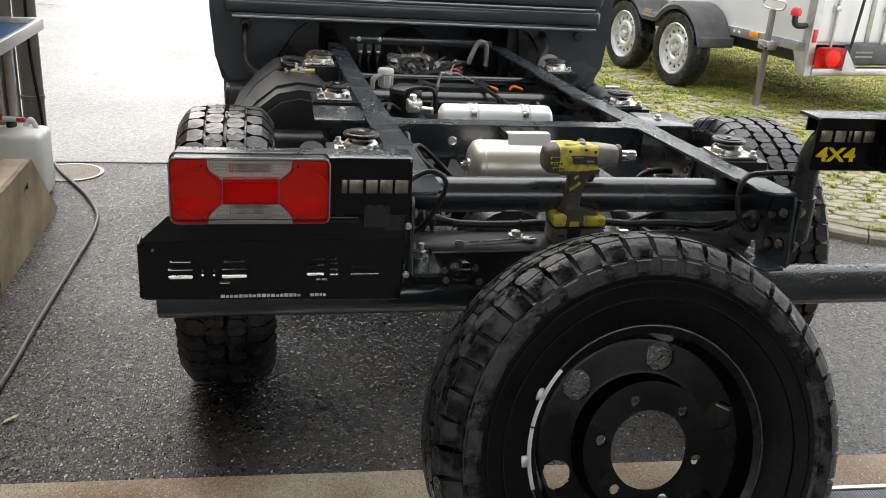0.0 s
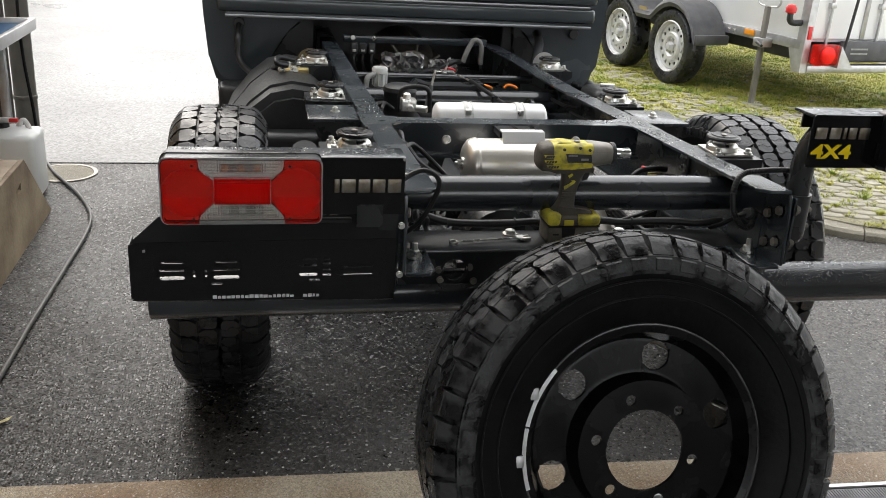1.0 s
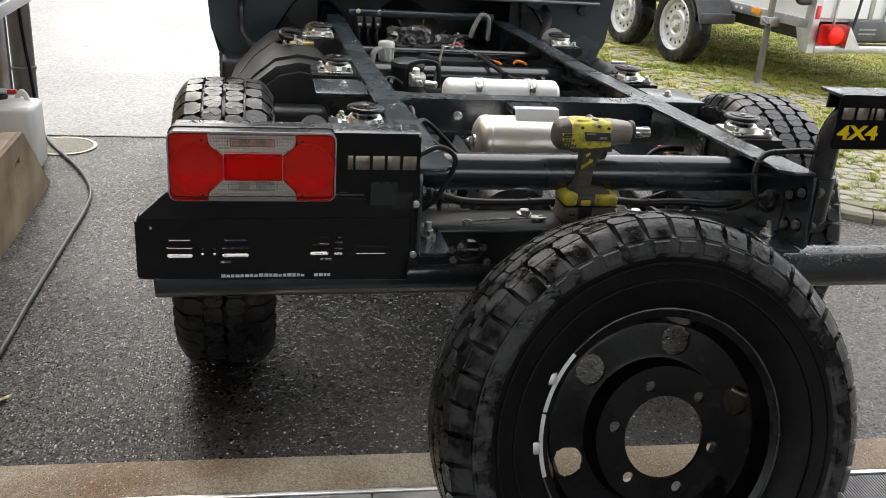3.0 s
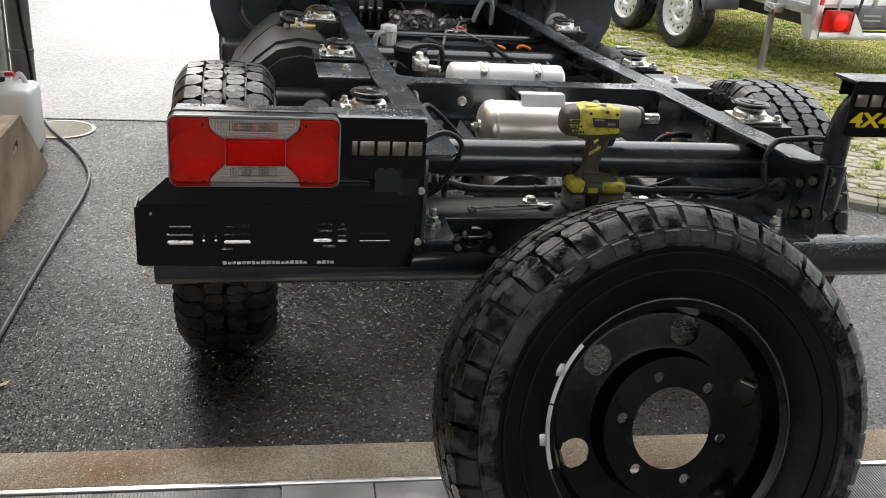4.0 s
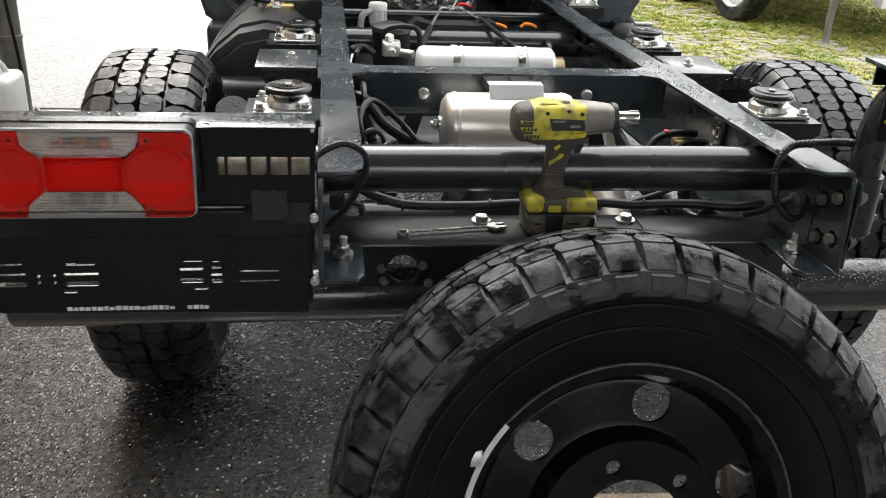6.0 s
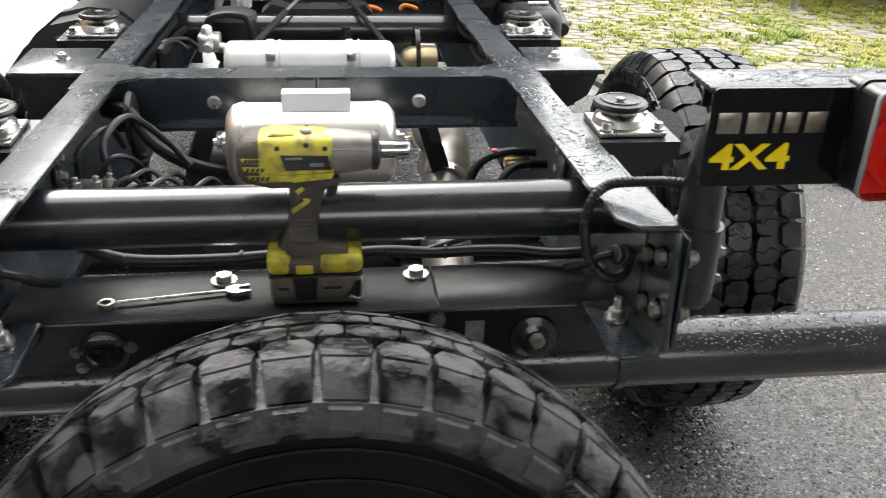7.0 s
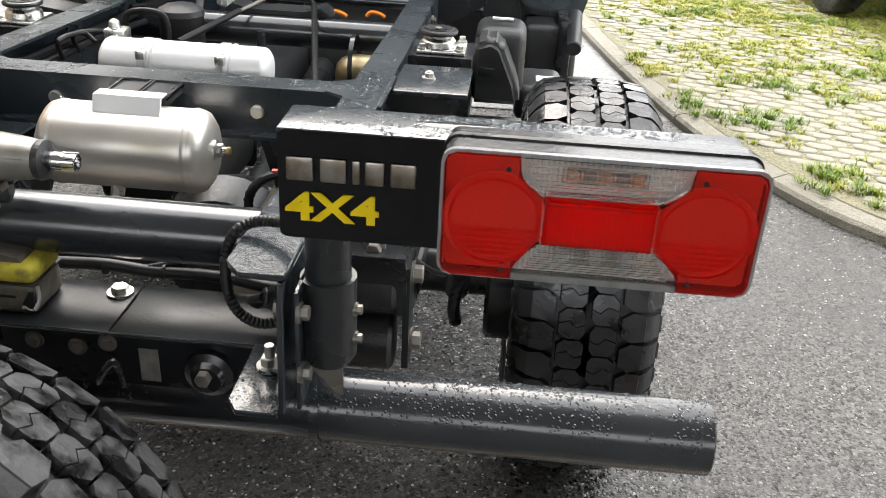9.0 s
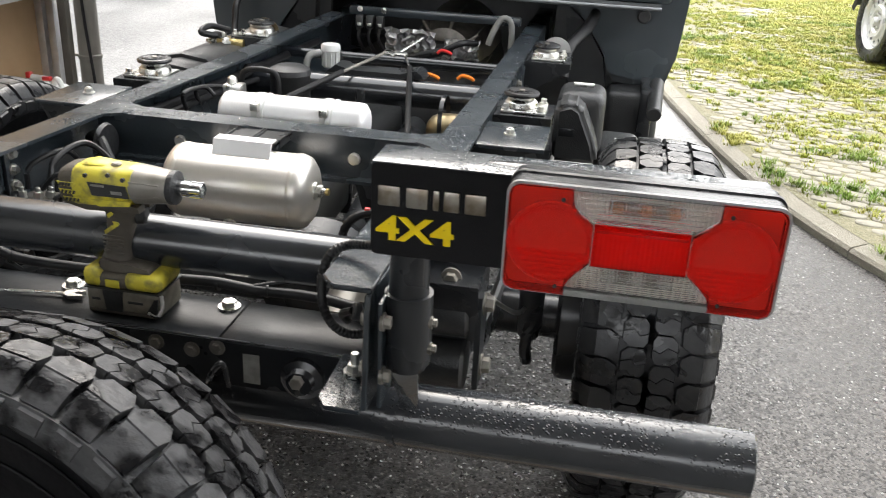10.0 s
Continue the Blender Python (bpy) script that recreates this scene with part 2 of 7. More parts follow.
SIDEWALL = material("wet_black_sidewall", (0.003, 0.003, 0.004), 0.46, colour2=(0.008, 0.008, 0.009), scale=11, rough_var=0.12, bump=0.15, bump_scale=60, spec=0.15)
PIPE = material("weathered_grey_pipe", (0.15, 0.14, 0.125), 0.5, colour2=(0.23, 0.215, 0.19), scale=4, detail=6)
LETTER = material("brushed_chrome_letters", (0.42, 0.39, 0.34), 0.34, 1.0, colour2=(0.22, 0.18, 0.13), scale=45)
PRINT = material("white_print", (0.75, 0.75, 0.75), 0.5)
LEAFY = material("yellow_leaf", (0.5, 0.44, 0.2), 0.6, colour2=(0.62, 0.56, 0.36), scale=40)


def lens(name, colour, rough=0.08, transmission=0.6, glow=None, spec=0.5):
    m = bpy.data.materials.new(name)
    m.use_nodes = True
    nt = m.node_tree
    p = nt.nodes["Principled BSDF"]
    p.inputs["Base Color"].default_value = (*colour, 1)
    p.inputs["Roughness"].default_value = rough
    p.inputs["Transmission Weight"].default_value = transmission
    p.inputs["IOR"].default_value = 1.25
    p.inputs["Specular IOR Level"].default_value = spec
    if glow:
        p.inputs["Subsurface Weight"].default_value = 1.0
        p.inputs["Subsurface Radius"].default_value = glow
        p.inputs["Subsurface Scale"].default_value = 0.05
    tc = nt.nodes.new("ShaderNodeTexCoord")
    w = nt.nodes.new("ShaderNodeTexWave")
    w.bands_direction = "X"
    w.inputs["Scale"].default_value = 60
    nt.links.new(tc.outputs["Object"], w.inputs["Vector"])
    b = nt.nodes.new("ShaderNodeBump")
    b.inputs["Strength"].default_value, b.inputs["Distance"].default_value = 0.12, 0.003
    nt.links.new(w.outputs["Fac"], b.inputs["Height"])
    nt.links.new(b.outputs["Normal"], p.inputs["Normal"])
    return m


REDLENS = lens("red_lens", (1.0, 0.025, 0.015), 0.03, 0.8, spec=0.25)
REDDEEP = lens("deep_red_reflector", (0.95, 0.012, 0.009), 0.06, 0.0, (0.8, 0.06, 0.05), spec=0.25)
CLEARLENS = lens("ribbed_clear_lens", (0.97, 0.95, 0.92), 0.03, 0.95)
RIMLENS = lens("pale_lens_rim", (0.42, 0.42, 0.42), 0.12, 0.3)
GREYLENS = lens("smoked_lens_lip", (0.3, 0.3, 0.29), 0.15, 0.2)
REDGLOW = lens("bright_red_lens", (1.0, 0.03, 0.02), 0.06, 0.0, (1.0, 0.08, 0.06))
PRINT2 = material("worn_sticker", (0.2, 0.2, 0.19), 0.6, colour2=(0.3, 0.3, 0.28), scale=60)
CHECKER = material("aluminium_plate", (0.55, 0.56, 0.57), 0.38, 0.8, colour2=(0.68, 0.68, 0.69), scale=9, rough_var=0.12, bump=0.1, bump_scale=80)
GRATE = material("grey_ribbed_mat", (0.16, 0.16, 0.16), 0.5, 0.3, colour2=(0.24, 0.24, 0.24), scale=14)
GRASS = material("wet_grass", (0.28, 0.32, 0.035), 0.5, colour2=(0.46, 0.43, 0.11), scale=5.0, detail=3)
WEED = material("fresh_weeds", (0.12, 0.21, 0.02), 0.5, colour2=(0.22, 0.28, 0.03), scale=6)
WALLWHITE = material("whitewashed_wall", (0.58, 0.57, 0.55), 0.8, colour2=(0.66, 0.65, 0.63), scale=2, bump=0.2)
DUSTY = material("dusty_wet_rubber", (0.008, 0.008, 0.009), 0.36, colour2=(0.062, 0.063, 0.066), scale=24, mix=(0.45, 0.57), rough_var=0.3, bump=0.3, bump_scale=70, spec=0.28)
DISC = material("black_wheel_enamel", (0.004, 0.004, 0.005), 0.24, colour2=(0.007, 0.007, 0.008), scale=9, rough_var=0.08, spec=0.2, bump=0.04, bump_scale=30)
# paler than the wheel enamel, painting the lip's thin highlight
LIP = material("rim_edge_highlight", (0.03, 0.03, 0.031), 0.22, colour2=(0.06, 0.06, 0.06), scale=30, spec=0.8, coat=0.4)
BATTERY = material("grimy_grey_plastic", (0.13, 0.115, 0.09), 0.55, colour2=(0.24, 0.22, 0.18), scale=35, bump=0.15, bump_scale=120)
MIRROR = material("bright_lamp_reflector", (0.97, 0.96, 0.94), 0.2, 0.85)
BROWN = material("brown_bulb_carrier", (0.22, 0.11, 0.06), 0.5)
AMBERGLASS = material("amber_bulb_glass", (0.75, 0.3, 0.12), 0.1, spec=0.7)
BULB = material("lamp_bulb_glass", (0.5, 0.25, 0.15), 0.15)
RIMSTEEL = material("silver_painted_rim", (0.62, 0.62, 0.62), 0.35, 0.3, colour2=(0.7, 0.7, 0.7), scale=12, rough_var=0.1)
DROP = lens("rain_water", (1.0, 1.0, 1.0), 0.02, 1.0)
CHIP = material("pale_stone_chip", (0.4, 0.4, 0.38), 0.6, colour2=(0.6, 0.6, 0.58), scale=30)
GUARD = material("grey_mudguard_plastic", (0.06, 0.06, 0.065), 0.5, colour2=(0.09, 0.09, 0.095), scale=10)
GREYHOSE = material("grey_hose", (0.16, 0.16, 0.155), 0.5, colour2=(0.24, 0.24, 0.23), scale=30)
GOLD = material("gold_passivated_steel", (0.3, 0.24, 0.14), 0.4, 0.9, colour2=(0.2, 0.165, 0.1), scale=12)
FROST = material("frosted_plastic", (0.6, 0.61, 0.6), 0.35, colour2=(0.7, 0.7, 0.68), scale=25)
CANVAS = material("pale_tin", (0.5, 0.5, 0.5), 0.4, 0.7, colour2=(0.6, 0.6, 0.6), scale=10)
AMBER = material("amber_plastic", (0.8, 0.3, 0.02), 0.3)

# ---- mesh tools ----
def part(name, bm, mat, parent=None, label="", smooth=True):
    """Links a bmesh as one mesh object under a thing or a part."""
    me = bpy.data.meshes.new(name)
    bmesh.ops.recalc_face_normals(bm, faces=bm.faces)
    bm.to_mesh(me)
    bm.free()
    me.materials.append(mat)
    ob = new(name, me)
    if smooth:
        for poly in me.polygons:
            poly.use_smooth = True
        me.set_sharp_from_angle(angle=radians(35))
    if parent is not None:
        ob.parent = parent
        ob.matrix_parent_inverse = parent.matrix_world.inverted()
    if label:
        tagged(ob, label)
    return ob


def thing(name, label, category, at=(0, 0, 0), group="", kind=""):
    ob = new(name)
    ob.empty_display_size = 0.1
    ob.location = at
    ob.matrix_world = Matrix.Translation(at)
    return tagged(ob, label, category, group, kind)


def solid(name, bm, mat, label, category, group="", kind="", smooth=True):
    return tagged(part(name, bm, mat, None, "", smooth), label, category, group, kind)


def box(bm, a, b, bevel=0.0, m=None, seg=2):
    """A box between two corners, its edges rounded."""
    lo, hi = [min(p, q) for p, q in zip(a, b)], [max(p, q) for p, q in zip(a, b)]
    vs = [bm.verts.new((x, y, z)) for x in (lo[0], hi[0]) for y in (lo[1], hi[1]) for z in (lo[2], hi[2])]
    quads = ((0, 1, 3, 2), (4, 6, 7, 5), (0, 4, 5, 1), (2, 3, 7, 6), (0, 2, 6, 4), (1, 5, 7, 3))
    fs = [bm.faces.new([vs[i] for i in q]) for q in quads]
    if bevel:
        es = list({e for f in fs for e in f.edges})
        r = bmesh.ops.bevel(bm, geom=es, offset=bevel, segments=seg, profile=0.5, affect="EDGES", clamp_overlap=True)
        vs = list({v for f in r["faces"] for v in f.verts} | {v for v in vs if v.is_valid})
        keep = set(vs)
        for f in list(r["faces"]):
            for v in f.verts:
                for g in v.link_faces:
                    keep.update(g.verts)
        vs = list(keep)
    if m is not None:
        for v in vs:
            v.co = m @ v.co
    return bm


def bx(a, b, bevel=0.0, m=None, seg=2):
    return box(bmesh.new(), a, b, bevel, m, seg)


def frame_axes(d):
    d = Vector(d).normalized()
    u = d.cross(Vector((0, 0, 1)) if abs(d.z) < 0.95 else Vector((1, 0, 0))).normalized()
    return d, u, d.cross(u).normalized()


def cyl(bm, p0, p1, r, seg=24, r2=None, bevel=0.0):
    """A cylinder or cone from p0 to p1 with chamfered rims."""
    p0, p1 = Vector(p0), Vector(p1)
    d, u, w = frame_axes(p1 - p0)
    r2 = r if r2 is None else r2
    ln = (p1 - p0).length
    prof = [(0, r), (ln, r2)] if not bevel else [(0, r - bevel), (bevel, r), (ln - bevel, r2), (ln, r2 - bevel)]
    rings = []
    for s, q in prof:
        rings.append([bm.verts.new(p0 + d * s + (u * math.cos(a) + w * math.sin(a)) * q) for a in (2 * math.pi * i / seg for i in range(seg))])
    for a, b in zip(rings, rings[1:]):
        for i in range(seg):
            bm.faces.new((a[i], a[(i + 1) % seg], b[(i + 1) % seg], b[i]))
    bm.faces.new(rings[0][::-1])
    bm.faces.new(rings[-1])
    return bm


def cy(p0, p1, r, seg=24, r2=None, bevel=0.0):
    return cyl(bmesh.new(), p0, p1, r, seg, r2, bevel)


def lathe(bm, profile, origin=(0, 0, 0), axis="z", seg=48, closed=False):
    """Turns a profile of (radius, height) round an axis; closed joins its last point to its first."""
    rings = []
    for r, h in profile:
        ring = []
        for i in range(seg):
            a = 2 * math.pi * i / seg
            c, s = r * math.cos(a), r * math.sin(a)
            co = {"z": (c, s, h), "y": (c, h, s), "x": (h, c, s)}[axis]
            ring.append(bm.verts.new(Vector(origin) + Vector(co)))
        rings.append(ring)
    pairs = list(zip(rings, rings[1:])) + ([(rings[-1], rings[0])] if closed else [])
    for a, b in pairs:
        for i in range(seg):
            bm.faces.new((a[i], a[(i + 1) % seg], b[(i + 1) % seg], b[i]))
    if not closed:
        for ring, (r, h) in ((rings[0], profile[0]), (rings[-1], profile[-1])):
            if r > 1e-4:
                bm.faces.new(ring)
    return bm


def prism(bm, pts, offset, m=None):
    """A flat outline pushed through its thickness."""
    off = Vector(offset)
    a = [bm.verts.new(Vector(p)) for p in pts]
    b = [bm.verts.new(Vector(p) + off) for p in pts]
    n = len(pts)
    bm.faces.new(a)
    bm.faces.new(b[::-1])
    for i in range(n):
        bm.faces.new((a[i], b[i], b[(i + 1) % n], a[(i + 1) % n]))
    if m is not None:
        for v in a + b:
            v.co = m @ v.co
    return bm


def pm(pts, offset, m=None):
    return prism(bmesh.new(), pts, offset, m)


def smooth_line(pts, n=8):
    """Points along a smooth line through the given ones."""
    P = [Vector(p) for p in pts]
    P = [P[0] * 2 - P[1]] + P + [P[-1] * 2 - P[-2]]
    out = []
    for i in range(1, len(P) - 2):
        a, b, c, d = P[i - 1:i + 3]
        for k in range(n):
            t = k / n
            out.append(0.5 * (2 * b + (c - a) * t + (2 * a - 5 * b + 4 * c - d) * t * t + (3 * b - a - 3 * c + d) * t ** 3))
    return out + [P[-2]]


def sweep(bm, pts, r, seg=10, smooth=8, ribs=0.0):
    """A round hose, pipe or cable along points; ribs gives a corrugated skin."""
    line = smooth_line(pts, smooth) if smooth else [Vector(p) for p in pts]
    if ribs:
        fine = []
        for a, b in zip(line, line[1:]):
            k = max(1, int((b - a).length / ribs))
            fine += [a.lerp(b, i / k) for i in range(k)]
        line = fine + [line[-1]]
    up = Vector((0.13, 0.21, 0.97)).normalized()
    rings = []
    for i, p in enumerate(line):
        d = (line[min(i + 1, len(line) - 1)] - line[max(i - 1, 0)]).normalized()
        u = d.cross(up)
        u = u.normalized() if u.length > 1e-3 else Vector((1, 0, 0))
        w = d.cross(u).normalized()
        q = r * (1.0 if not ribs or i % 2 else 0.84)
        rings.append([bm.verts.new(p + (u * math.cos(t) + w * math.sin(t)) * q) for t in (2 * math.pi * k / seg for k in range(seg))])
    for a, b in zip(rings, rings[1:]):
        for i in range(seg):
            bm.faces.new((a[i], a[(i + 1) % seg], b[(i + 1) % seg], b[i]))
    bm.faces.new(rings[0][::-1])
    bm.faces.new(rings[-1])
    return bm


def sw(pts, r, seg=10, smooth=8, ribs=0.0):
    return sweep(bmesh.new(), pts, r, seg, smooth, ribs)


def bolt(bm, at, d, r=0.011, h=0.01, shank=0.0, washer=True):
    """A hexagon head on a washer, with an optional threaded end."""
    at, d = Vector(at), Vector(d).normalized()
    if washer:
        cyl(bm, at - d * 0.002, at + d * 0.003, r * 1.45, 18)
    cyl(bm, at + d * 0.002, at + d * (0.003 + h), r, 6, bevel=r * 0.12)
    if shank:
        cyl(bm, at + d * h, at + d * (h + shank), r * 0.55, 12, bevel=0.001)
    return bm


def bo(at, d, r=0.011, h=0.01, shank=0.0, washer=True):
    return bolt(bmesh.new(), at, d, r, h, shank, washer)


def rounded(x0, x1, z0, z1, r, y=0.0, n=6):
    """A rounded rectangle in the xz plane."""
    out = []
    for cx, cz, a0 in ((x1 - r, z1 - r, 0), (x0 + r, z1 - r, 90), (x0 + r, z0 + r, 180), (x1 - r, z0 + r, 270)):
        for k in range(n + 1):
            a = radians(a0 + 90 * k / n)
            out.append((cx + r * math.cos(a), y, cz + r * math.sin(a)))
    return out


def writing(name, words, size, at, mat, parent, depth=0.001, xdir=(1, 0, 0), up=(0, 0, 1), label="", sx=1.0, bold=0.0, align="LEFT"):
    """Raised lettering in the built-in font, as a mesh."""
    cu = bpy.data.curves.new(name, "FONT")
    cu.body, cu.size, cu.extrude, cu.offset, cu.align_x = words, size, depth, bold, align
    tmp = bpy.data.objects.new(name, cu)
    scene.collection.objects.link(tmp)
    dg = bpy.context.evaluated_depsgraph_get()
    me = bpy.data.meshes.new_from_object(tmp.evaluated_get(dg))
    bpy.data.objects.remove(tmp)
    bm = bmesh.new()
    bm.from_mesh(me)
    bpy.data.meshes.remove(me)
    X, Z = Vector(xdir).normalized(), Vector(up).normalized()
    N = X.cross(Z)
    for v in bm.verts:
        v.co = Vector(at) + X * (v.co.x * sx) + Z * v.co.y + N * v.co.z
    return part(name, bm, mat, parent, label, smooth=False)

# ---- setting: yard, kerb, green strip, workshop ----
EDGE = smooth_line([(9.0, 1.2, 0), (4.5, 1.55, 0), (3.0, 1.82, 0), (2.34, 2.04, 0), (2.1, 2.2, 0), (1.86, 2.5, 0), (1.6, 3.08, 0), (1.4, 3.8, 0),
                    (1.2, 4.75, 0), (1.0, 6.0, 0), (0.7, 9.0, 0), (0.2, 14.0, 0)], 6)
GREEN = 0.06


def build_ground():
    bm = bmesh.new()
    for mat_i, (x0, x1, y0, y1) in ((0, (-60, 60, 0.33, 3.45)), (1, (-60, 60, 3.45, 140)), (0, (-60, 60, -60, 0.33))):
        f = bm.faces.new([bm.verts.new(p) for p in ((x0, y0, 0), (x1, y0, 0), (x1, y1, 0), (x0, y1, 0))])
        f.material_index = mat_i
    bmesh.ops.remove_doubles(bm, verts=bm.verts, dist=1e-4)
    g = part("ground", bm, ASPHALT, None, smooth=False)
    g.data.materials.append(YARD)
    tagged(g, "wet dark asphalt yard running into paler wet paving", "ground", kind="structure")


build_ground()

# paving joint where the rough asphalt meets the paler yard
solid("paving_joint", bx((-9, 3.44, 0.0), (1.35, 3.455, 0.004)), ASPHALT, "thin dark joint across the yard paving", "joint", kind="structure", smooth=False)

bm = bmesh.new()
low = [bm.verts.new((p.x + 0.09, p.y + 0.03, GREEN)) for p in EDGE]
far = [bm.verts.new((14, -2, GREEN)), bm.verts.new((14, 14.0, GREEN))]
bm.faces.new(low + far[::-1])
bmesh.ops.triangulate(bm, faces=bm.faces)
solid("planted_ground", bm, SOIL, "damp soil between the grass pavers beside the yard", "soil", kind="structure", smooth=False)


def build_kerb():
    kerb = thing("kerb", "low weathered concrete kerb along the grass pavers", "kerb", (1.6, 3.08, 0), kind="structure")
    run, stone = 0.0, []
    for a, b in zip(EDGE, EDGE[1:]):
        stone.append(a)
        run += (b - a).length
        if run > 0.75:
            stone.append(b)
            bm = bmesh.new()
            rows = []
            for i, p in enumerate(stone):
                q = stone[min(i + 1, len(stone) - 1)] - stone[max(i - 1, 0)]
                n = Vector((q.y, -q.x, 0)).normalized()
                if n.x < 0 and n.y < 0:
                    n = -n
                if n.x < 0:
                    n = -n
                e = q.normalized() * (0.004 if i == 0 else -0.004 if i == len(stone) - 1 else 0)
                rows.append([bm.verts.new(p + e + n * d + Vector((0, 0, h))) for d, h in ((0, -0.02), (0, 0.03), (0.014, 0.045), (0.095, 0.058), (0.11, 0.05), (0.11, -0.02))])
            for r0, r1 in zip(rows, rows[1:]):
                for k in range(6):
                    bm.faces.new((r0[k], r0[(k + 1) % 6], r1[(k + 1) % 6], r1[k]))
            bm.faces.new(rows[0])
            bm.faces.new(rows[-1][::-1])
            part("kerb_stone", bm, KERB, kerb)
            run, stone = 0.0, []


build_kerb()

# workshop threshold, mats, plates and floor, a touch askew to the truck
SKEW = Matrix.Translation((0, 0.315, 0)) @ Matrix.Rotation(radians(-2.1), 4, "Z") @ Matrix.Translation((0, -0.315, 0))
solid("threshold", bx((-6, 0.168, -0.02), (6, 0.315, 0.012), 0.006, SKEW), THRESHOLD, "stained beige concrete threshold of the workshop door", "threshold", kind="structure")
solid("floor", bx((-6, -7, -0.03), (6, 0.16, 0.002), 0, SKEW), FLOOR, "grey concrete workshop floor inside the door", "floor", kind="structure", smooth=False)
solid("threshold_rail", bx((-6, 0.150, -0.01), (6, 0.166, 0.013), 0.002, SKEW), GALV, "thin steel door rail beside the threshold", "rail", kind="structure")


def build_mat(x0, x1):
    mat = thing("ribbed_mat", "grey ribbed entrance mat inside the threshold", "mat", ((x0 + x1) / 2, 0.0, 0.004), "entrance mats")
    part("mat_base", bx((x0, -0.35, 0.003), (x1, 0.146, 0.007), 0, SKEW), GRATE, mat, smooth=False)
    bm = bmesh.new()
    n = int((x1 - x0) / 0.0085)
    for i in range(n):
        x = x0 + (i + 0.2) * (x1 - x0) / n
        box(bm, (x, -0.345, 0.0068), (x + 0.0045, 0.142, 0.0105), 0, SKEW)
    tagged(part("mat_rib", bm, GRATE, mat, smooth=False), kind="stuff")


build_mat(-2.4, -1.56)
build_mat(-1.55, -0.715)
build_mat(0.3, 1.2)
for x0, x1 in ((-0.71, -0.485), (-0.48, -0.2), (-0.195, 0.29)):
    solid("floor_plate", bx((x0, -0.35, 0.002), (x1, 0.146, 0.011), 0.001, SKEW), CHECKER, "scuffed pale aluminium plate on the floor", "plate", "floor plates")

# workshop shell round and above the camera
solid("wall_left", bx((-4.2, -7, 0), (-4.0, 0.2, 4.2)), WALLWHITE, "pale rendered inside wall of the workshop", "wall", kind="structure", smooth=False)
solid("wall_right", bx((4.0, -7, 0), (4.2, 0.1, 4.2)), WALLWHITE, "pale rendered inside wall of the workshop", "wall", kind="structure", smooth=False)
# unseen wall; its openings are added to light lamps and cab from behind
wall_back = thing("wall_back", "unseen back wall of the workshop, its window band added to let in light", "wall", (0, -7.1, 0), kind="structure")
for a, b in (((-4.2, -7.2, 0), (4.2, -7.0, 1.9)), ((-4.2, -7.2, 3.9), (4.2, -7.0, 4.2)), ((-4.2, -7.2, 1.9), (-3.8, -7.0, 3.9)), ((3.8, -7.2, 1.9), (4.2, -7.0, 3.9)), ((-0.1, -7.2, 1.9), (0.1, -7.0, 3.9))):
    part("wall_pier", bx(a, b), WALLWHITE, wall_back, smooth=False)
solid("lintel", bx((-4.2, 0.1, 3.6), (4.2, 0.3, 4.2)), WALLWHITE, "rendered lintel over the workshop door", "lintel", kind="structure", smooth=False)
solid("ceiling", bx((-4.2, -7.2, 4.2), (4.2, 0.3, 4.4)), WALLWHITE, "plain workshop ceiling", "ceiling", kind="structure", smooth=False)

# unseen block added at left to hold back sky light and its reflections
sky_block = thing("neighbour_building", "unseen plain block added to hold back sky light from the left", "building", (-10.5, 15, 0), kind="structure")
part("wall", bx((-12.0, -10, 0), (-9.0, 40, 7.5)), PLASTER, sky_block, smooth=False)
part("roof", pm([(-12.3, -10.3, 7.5), (-8.7, -10.3, 7.5), (-10.5, -10.3, 9.0)], (0, 50.6, 0)), GUARD, sky_block, smooth=False)

# ---- the truck ----
def zr(y):
    """Height of the frame rails' top, which falls towards the cab."""
    return 0.916 - 0.042 * y if y < 1.5 else 0.853 - 0.018 * (y - 1.5)


truck = thing("truck", "dark chassis-cab truck with bare ladder frame and no bed", "truck", (0, 1.0, 0))
RX, FL, RH = 0.443, 0.072, 0.19


